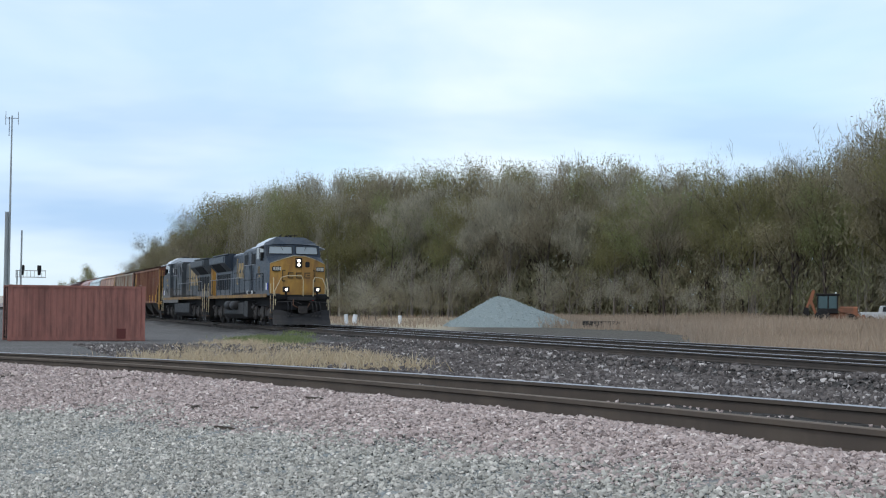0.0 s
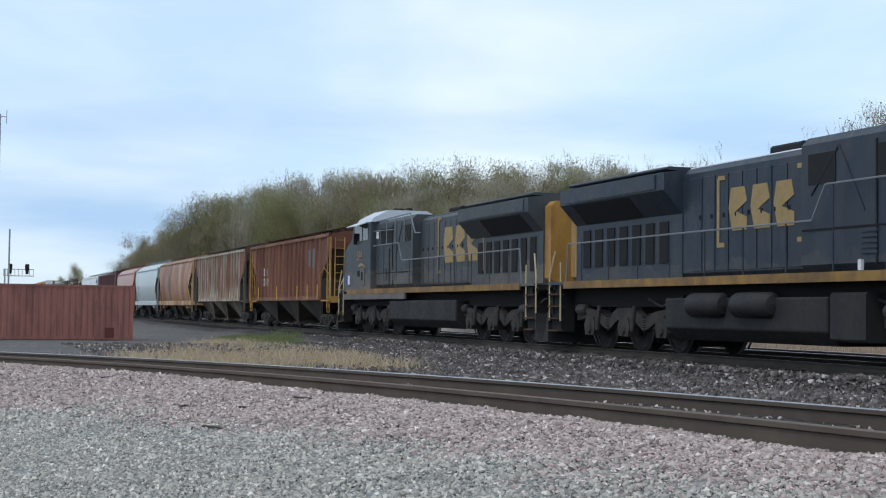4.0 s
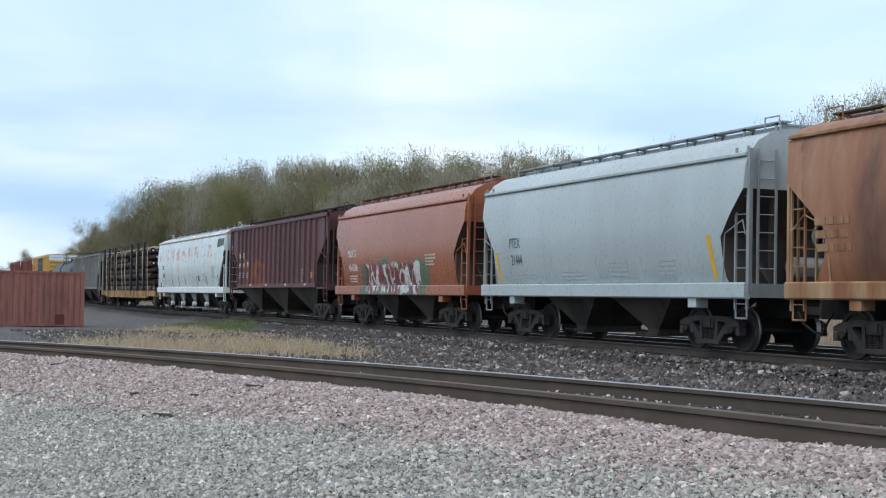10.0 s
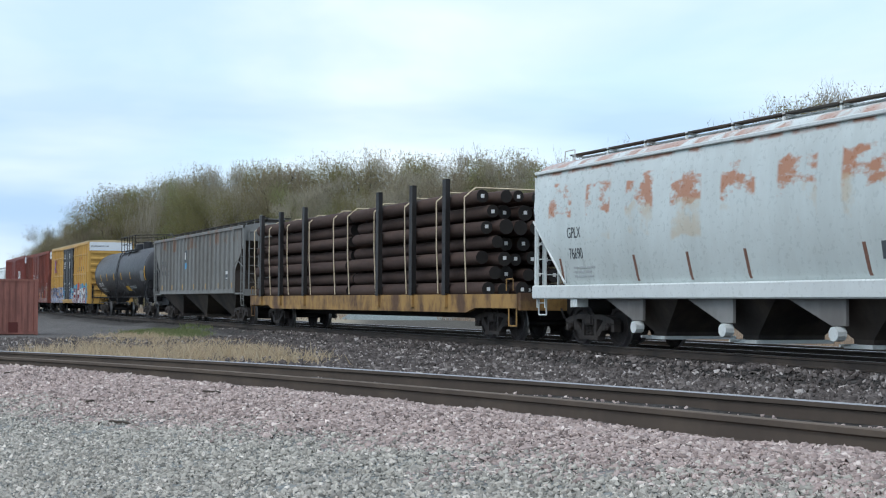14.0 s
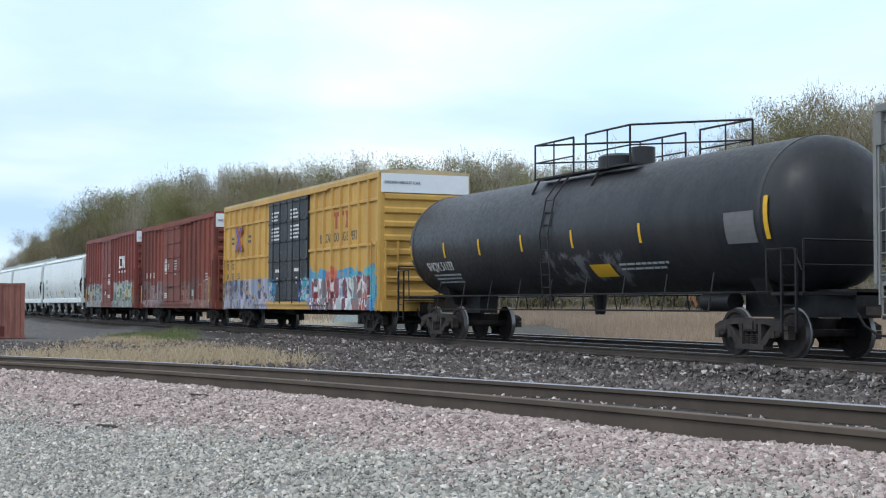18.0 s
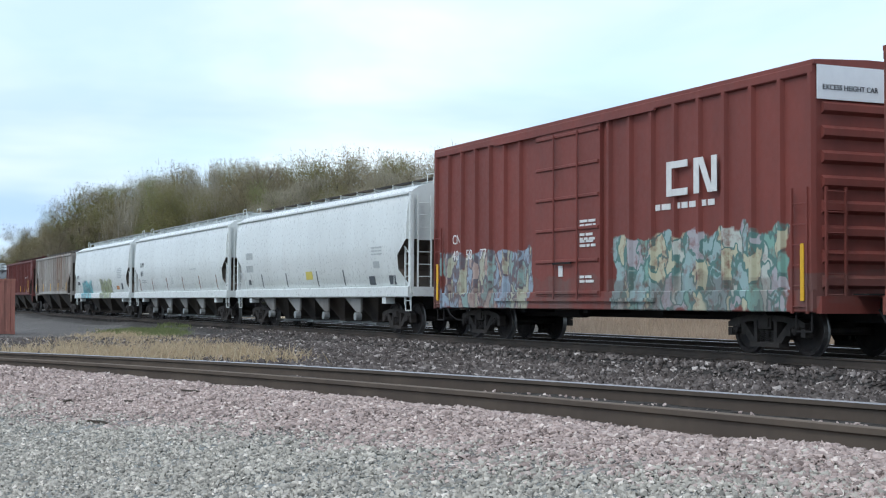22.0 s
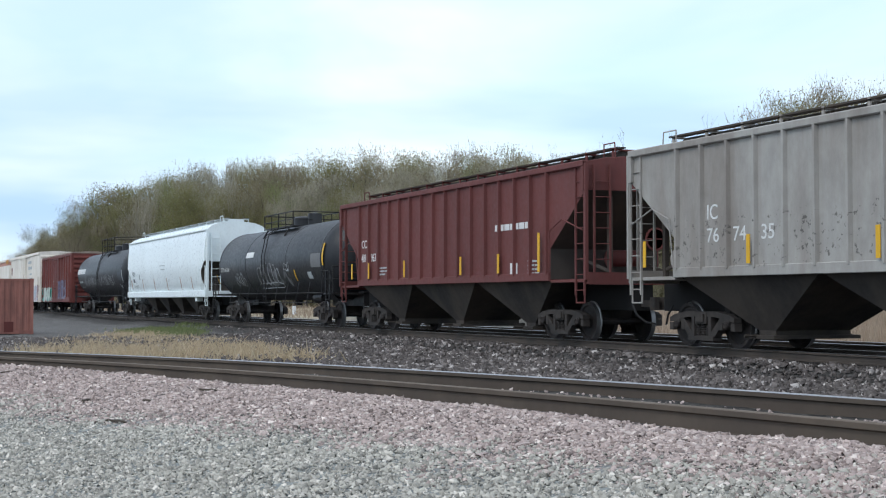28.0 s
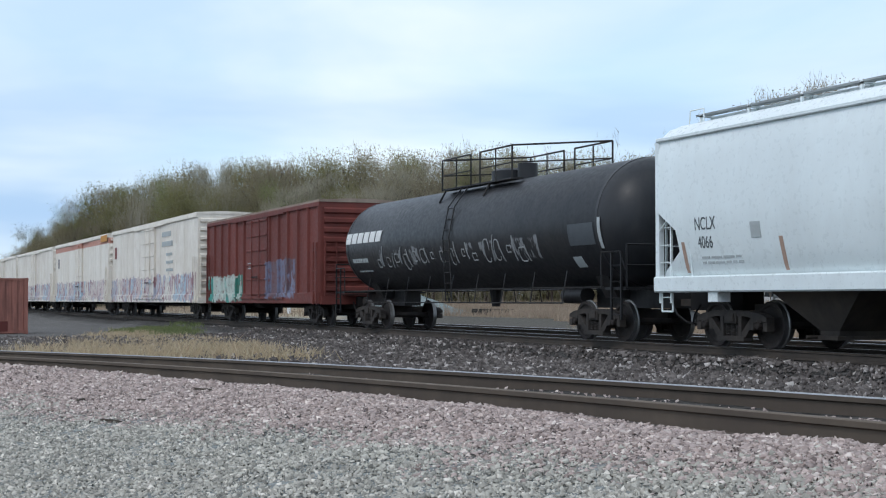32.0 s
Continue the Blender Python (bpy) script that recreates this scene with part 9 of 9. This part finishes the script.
while x > -300:
    y = edge_y(x) - 2.5 + tr.uniform(-2.5, 3)
    kind = tr.choices([7, 8, 9], [3, 1, 3])[0]
    tree(kind, x, y, tr.uniform(3.2, 8.2), tr.uniform(0, 360), tr.uniform(0.9, 1.3))
    x -= tr.uniform(1.8, 4.6) * (1 + (-x - 60) / 300)
for k in range(46):
    x = tr.uniform(-245, -142)
    y = 41 + (edge_y(x) - 43) * tr.random() ** 0.8
    if y / -x < 0.355:
        tree(tr.choices([7, 9], [1, 3])[0], x, y, tr.uniform(1.6, 4.6), tr.uniform(0, 360), tr.uniform(1.1, 1.6))
# pale willows in front of the wood
for x, y, s in ((-205, 64.5, 9.5), (-198, 65.5, 8.5), (-191, 67, 9.0), (-171, 72.5, 7.5), (-160, 75, 6.5), (-155, 76.5, 6.0), (-214, 61.5, 9.0)):
    tree(7, x, y, s, x * 37 % 360, 1.2)
# slender pale stems that stand out of the wood
for k in range(9):
    x = -272 + k * 4.6 + tr.uniform(-1.5, 1.5)
    tree(6, x, edge_y(x) + tr.uniform(-1.0, 2.5), top_h(x) * tr.uniform(0.74, 0.9), tr.uniform(0, 360), 0.9)
# dark bare limbs over the canopy
for x, dy, k in ((-144.5, 5, 1.06), (-139, 9, 1.02), (-133.5, 7, 1.05), (-166, 12, 1.08), (-150, 14, 1.06), (-216, 10, 1.05), (-122, 8, 1.05), (-186, 14, 1.03)):
    tree(5, x, edge_y(x) + dy, top_h(x) * k, x * 53 % 360)
for x, y, s in ((-760, 62, 23), (-775, 66, 21), (-790, 58, 17), (-830, 70, 15), (-900, 60, 17), (-980, 50, 14)):
    tree(0, x, y, s, x)

# the mass of the wood behind the first trees
nr = np.random.RandomState(8)
wn_ = 330000
wx = -85 - 480 * nr.uniform(0, 1, wn_) ** 1.5
we = np.array([edge_y(v) for v in wx])
wh = np.array([top_h(v) for v in wx])
wy = we + 2 + 26 * nr.uniform(0, 1, wn_) ** 1.3
lump = 0.80 + 0.10 * np.sin(wx * 0.29 + wy * 0.2) * np.sin(wx * 0.13 + 1) + 0.07 * np.sin(wx * 0.71 + wy * 0.9)
wz = wh * lump * nr.uniform(0.0, 1, wn_) ** 0.95 * np.clip(0.5 + (wy - we) / 18.0, 0.5, 1.0)
low = nr.uniform(0, 1, wn_) < 0.3
wz = np.where(low, wh * 0.3 * nr.uniform(0, 1, wn_), wz)
ws = nr.uniform(0.14, 0.4, wn_) * np.clip(0.6 + (-wx) / 400, 0.7, 1.5)
tagged(new("woods", quads_mesh("woods", np.stack([wx, wy, wz], 1), ws, WOODS_MIX, nr, np.where(nr.uniform(0, 1, wn_) < 0.5, 0.2, 0.7), 0.5)),
       "dense mass of brown and olive spring woods", "woods", kind="stuff")


bn = 70000
bx_ = -85 - 480 * nr.uniform(0, 1, bn) ** 1.2
by_ = np.array([edge_y(v) for v in bx_]) + nr.uniform(20, 34, bn)
bz_ = np.array([top_h(v) for v in bx_]) * 0.72 * nr.uniform(0, 1, bn)
tagged(new("deep_woods", quads_mesh("deep_woods", np.stack([bx_, by_, bz_], 1), nr.uniform(0.5, 1.2, bn), WOODS_MIX, nr, 0.7, 0.3)),
       "dim inner part of the spring woods", "woods", kind="stuff")


# ---- fixtures and machines round the yard ----
def mast(x, y, z0, top, r0, r1, name, label, arms):
    root = thing(name, Matrix(), label, "mast")
    part("pole", Shape().rod((x, y, z0), (x, y, top), r0, 8, r1), GALV, root, smooth=40)
    if arms:
        part("crossbar", Shape().rod((x, y - 0.35, top - 0.15), (x, y + 0.35, top - 0.15), 0.02, 6).rod((x - 0.3, y, top - 0.15), (x + 0.3, y, top - 0.15), 0.02, 6), GALV, root)
        for dy in (-0.35, 0.35):
            part("dipole", Shape().rod((x, y + dy, top - 0.55), (x, y + dy, top + 0.25), 0.02, 6), GALV, root)
        part("cable", Shape().rod((x + 0.1, y - 0.15, top - 1.2), (x + 0.1, y - 0.15, top - 0.1), 0.02, 5), UNDER, root)
    return root


mast(-85.0, 2.62, -0.45, 12.0, 0.09, 0.04, "radio_mast", "slender steel radio mast with crossed antennas", True)
part("lower_tube", Shape().rod((-85.0, 2.46, -0.45), (-85.0, 2.46, 6.4), 0.11, 10), GALV, bpy.data.objects["radio_mast"], smooth=40)
mast(-84.9, 3.3, -0.45, 5.35, 0.06, 0.05, "utility_pole", "thin dark pole beside the radio mast", False)


def signal_gantry():
    root = thing("signal_gantry", Matrix(), "cantilever signal gantry with two dark signal heads", "railway signal")
    X = -189.8
    part("mast", Shape().rod((X, 6.9, -0.4), (X, 6.9, 5.6), 0.1, 8), GALV, root)
    fr = Shape()
    for z in (4.75, 5.6):
        fr.rod((X, 6.7, z), (X, 10.5, z), 0.05, 5)
    for k in range(9):
        y = 6.75 + k * 0.46
        fr.rod((X, y, 4.75), (X, y, 5.6), 0.03, 4)
    part("walkway_frame", fr, GALV, root)
    for y in (7.55, 9.65):
        h = part("signal_head", Shape().lathe([(5.0, 0.0), (5.05, 0.18), (5.4, 0.22), (5.8, 0.22), (6.15, 0.18), (6.2, 0.0)], (X, y, 0), "z", 12), UNDER, root)
        part("backboard", Shape().box(X - 0.1, X - 0.05, y - 0.27, y + 0.27, 5.55, 6.3, 0.08), UNDER, h)
        part("hood", Shape().rod((X + 0.3, y, 6.0), (X + 0.55, y, 6.0), 0.12, 8), UNDER, h)


signal_gantry()


def backhoe():
    """Excavator loader: cab, digging arm folded up behind, loader bucket ahead."""
    orange = paint("faded_orange_machine_paint", (0.34, 0.135, 0.07), (0.20, 0.095, 0.06), 0.8, rough=0.7, grime_amount=0.5)
    glass = plain("tinted_cab_glass", (0.05, 0.09, 0.095), 0.1)
    m = Matrix.Translation((-115.6, 78.7, ground_z(-115.6, 78.7))) @ pose(0, 0, 0, 0, 0, 55)
    root = thing("backhoe_loader", m, "orange backhoe loader with a dark glazed cab in the brush", "backhoe")
    part("chassis", Shape().box(-1.2, 2.6, -0.55, 0.55, 0.55, 1.05, 0.06), orange, root)
    part("engine_hood", Shape().box(0.9, 2.6, -0.5, 0.5, 1.0, 1.7, 0.12), orange, root)
    cab = part("cab", Shape().box(-1.1, 0.8, -0.75, 0.75, 1.0, 1.5, 0.05), UNDER, root)
    for x in (-1.05, -0.1, 0.75):
        for y in (-0.72, 0.72):
            part("cab_post", Shape().box(x - 0.06, x + 0.06, y - 0.05, y + 0.05, 1.5, 2.75), UNDER, cab)
    part("cab_roof", Shape().box(-1.25, 0.95, -0.85, 0.85, 2.72, 2.92, 0.06), UNDER, cab)
    for x0, x1 in ((-1.0, -0.15), (-0.05, 0.7)):
        for y in (-0.72, 0.72):
            part("window", Shape().box(x0, x1, y - 0.015, y + 0.015, 1.5, 2.7), glass, cab)
    for x in (-1.05, 0.75):
        part("window", Shape().box(x - 0.015, x + 0.015, -0.66, 0.66, 1.5, 2.7), glass, cab)
    part("beacon", Shape().lathe([(2.92, 0.1), (3.02, 0.1), (3.08, 0.0)], (0.6, 0.3, 0), "z", 8), WHITE_MARK, cab)
    tyre = plain("tyre_rubber", (0.02, 0.02, 0.02), 0.9)
    for x, y, r, w in ((-0.6, -0.95, 0.72, 0.45), (-0.6, 0.95, 0.72, 0.45), (2.0, -0.85, 0.5, 0.35), (2.0, 0.85, 0.5, 0.35)):
        wh = part("wheel", Shape().lathe([(-w / 2, r * 0.55), (-w / 2, r * 0.9), (-w / 3, r), (w / 3, r), (w / 2, r * 0.9), (w / 2, r * 0.55)], (x, y, r), "y", 18), tyre, root, smooth=40)
        part("rim", Shape().lathe([(-w / 2 + 0.03, 0.0), (-w / 2 + 0.03, r * 0.56), (w / 2 - 0.03, r * 0.56), (w / 2 - 0.03, 0.0)], (x, y, r), "y", 14), orange, wh)
    part("boom", Shape().along_y([(-1.3, 0.8), (-1.05, 0.8), (-1.55, 2.2), (-1.3, 3.2), (-1.55, 3.25), (-1.85, 2.2)], -0.16, 0.16), orange, root)
    part("dipper", Shape().along_y([(-1.6, 3.15), (-1.35, 3.15), (-2.0, 1.5), (-2.2, 1.55)], -0.12, 0.12), orange, root)
    part("digging_bucket", Shape().along_y([(-2.3, 1.6), (-1.95, 1.55), (-1.8, 0.9), (-2.1, 0.75), (-2.45, 1.05)], -0.32, 0.32), UNDER, root)
    for y in (-0.6, 0.6):
        part("loader_arm", Shape().along_y([(0.6, 1.35), (0.75, 1.6), (2.6, 1.1), (3.2, 0.55), (3.0, 0.45), (2.4, 0.85)], y - 0.07, y + 0.07), orange, root)
        part("stabiliser", Shape().rod((-1.3, y, 0.7), (-1.5, y * 1.9, 0.06), 0.07, 6), orange, root)
    part("loader_bucket", Shape().along_y([(3.0, 0.2), (3.9, 0.22), (3.35, 0.42), (3.2, 0.95), (3.0, 0.9)], -1.1, 1.1), orange, root)


backhoe()


def car():
    white = plain("white_car_body", (0.70, 0.71, 0.72), 0.3, vary=0.1)
    glass = plain("car_glass", (0.03, 0.035, 0.04), 0.08)
    tyre = bpy.data.materials["tyre_rubber"]
    m = Matrix.Translation((-116.9, 86.2, ground_z(-116.9, 86.2) + 0.1)) @ pose(0, 0, 0, 0, 0, 62)
    root = thing("parked_car", m, "white pickup truck parked in the brush by the backhoe", "car")
    part("body", Shape().along_y([(-2.6, 0.45), (2.6, 0.42), (2.65, 0.8), (2.5, 1.02), (1.3, 1.1), (-2.6, 1.1)], -0.95, 0.95), white, root, bevel=0.06)
    part("cab", Shape().along_y([(-0.75, 1.08), (1.35, 1.08), (0.75, 1.72), (-0.55, 1.74)], -0.82, 0.82), white, root, bevel=0.06)
    for y in (-0.83, 0.83):
        part("side_window", Shape().along_y([(-0.55, 1.15), (1.0, 1.15), (0.62, 1.62), (-0.45, 1.64)], y - 0.012, y + 0.012), glass, root)
        for x in (-1.65, 1.7):
            w = part("wheel", Shape().lathe([(-0.12, 0.2), (-0.12, 0.33), (-0.08, 0.37), (0.08, 0.37), (0.12, 0.33), (0.12, 0.2)], (x, y * 1.05, 0.35), "y", 16), tyre, root)
            part("rim", Shape().lathe([(-0.1, 0.0), (-0.1, 0.21), (0.1, 0.21), (0.1, 0.0)], (x, y * 1.05, 0.35), "y", 12), GALV, w)
        part("headlight", Shape().box(2.55, 2.66, y * 0.85 - 0.15, y * 0.85 + 0.15, 0.75, 0.92), WINDOW, root)
        part("mirror", Shape().box(0.85, 0.98, y * 1.1 - 0.1, y * 1.1 + 0.1, 1.15, 1.32, 0.03), white, root)
    part("windshield", Shape().along_y([(1.3, 1.13), (1.34, 1.13), (0.79, 1.68), (0.75, 1.68)], -0.72, 0.72), glass, root)
    part("bumper", Shape().box(2.6, 2.75, -0.9, 0.9, 0.42, 0.6, 0.04), GALV, root)


car()

white_box = plain("white_painted_box", (0.72, 0.73, 0.74), 0.6)
for i, (x, y, w, tilt) in enumerate(((-144.9, 38.85, 0.42, 3), (-144.7, 39.65, 0.5, -8), (-143.3, 44.3, 0.4, 0))):
    z = ground_z(x, y)
    b = thing("white_barrel", Matrix.Translation((x, y, z)) @ pose(0, 0, 0, tilt, 0, 20), "white painted steel drum standing beyond the tracks", "barrel", "drums beyond the tracks")
    H_ = 0.42 - z
    part("drum", Shape().lathe([(0.0, 0.0), (0.0, w / 2), (H_ * 0.33, w / 2), (H_ * 0.34, w / 2 + 0.015), (H_ * 0.36, w / 2), (H_ * 0.66, w / 2), (H_ * 0.67, w / 2 + 0.015), (H_ * 0.69, w / 2), (H_, w / 2), (H_, 0.0)], (0, 0, 0), "z", 14), white_box, b)
    part("lid_rim", Shape().lathe([(H_ - 0.03, w / 2), (H_ - 0.03, w / 2 + 0.02), (H_ + 0.015, w / 2 + 0.02), (H_ + 0.015, w / 2)], (0, 0, 0), "z", 14), UNDER if i == 2 else white_box, b)

# stacked old ties and rail beyond the tracks
for i, (x, y, n, turn) in enumerate(((-112.9, 53.8, 7, 64), (-110.2, 59.3, 13, 64))):
    st = thing("tie_stack", Matrix.Translation((x, y, ground_z(x, y))) @ pose(0, 0, 0, 0, 0, turn), "low stack of dark old wooden ties beyond the tracks", "tie stack", "stacks beyond the tracks")
    rr = random.Random(i)
    for k in range(n):
        for lv in range(1 if i else 3):
            xx = (k - n / 2) * 0.55 + rr.uniform(-0.1, 0.1)
            part("tie", Shape().box(xx, xx + 0.5, -1.3 + rr.uniform(-0.2, 0.2), 1.3, lv * 0.19, lv * 0.19 + 0.18), TIE, st)


# ---- motion ----
def motions():
    stops = [2.0 * i for i in range(17)]
    for ob, x in TRAIN:
        walk(ob, [(t, pose(x + s, MAIN_Y, 0)) for t, s in zip(stops, ROLLED)])
    n = int(SECONDS * FPS)
    for group, wx_, r in ((WHEELS_AHEAD, 0.89, WHEEL_R), (WHEELS_BEHIND, -0.89, WHEEL_R), (WHEELS_MIDDLE, 0.0, LOCO_WHEEL_R),
                          (LOCO_AHEAD, 1.98, LOCO_WHEEL_R), (LOCO_BEHIND, -1.98, LOCO_WHEEL_R)):
        rows = [(k / FPS, pose(wx_, 0, r, 0, math.degrees(rolled(k / FPS) / r) % 360.0, 0)) for k in range(n + 1)]
        walk(group[0], rows)
        keys = group[0].animation_data
        for ob in group[1:]:
            ob.rotation_mode = "QUATERNION"
            ob.animation_data_create()
            ob.animation_data.action = keys.action
            ob.animation_data.action_slot = keys.action_slot


motions()
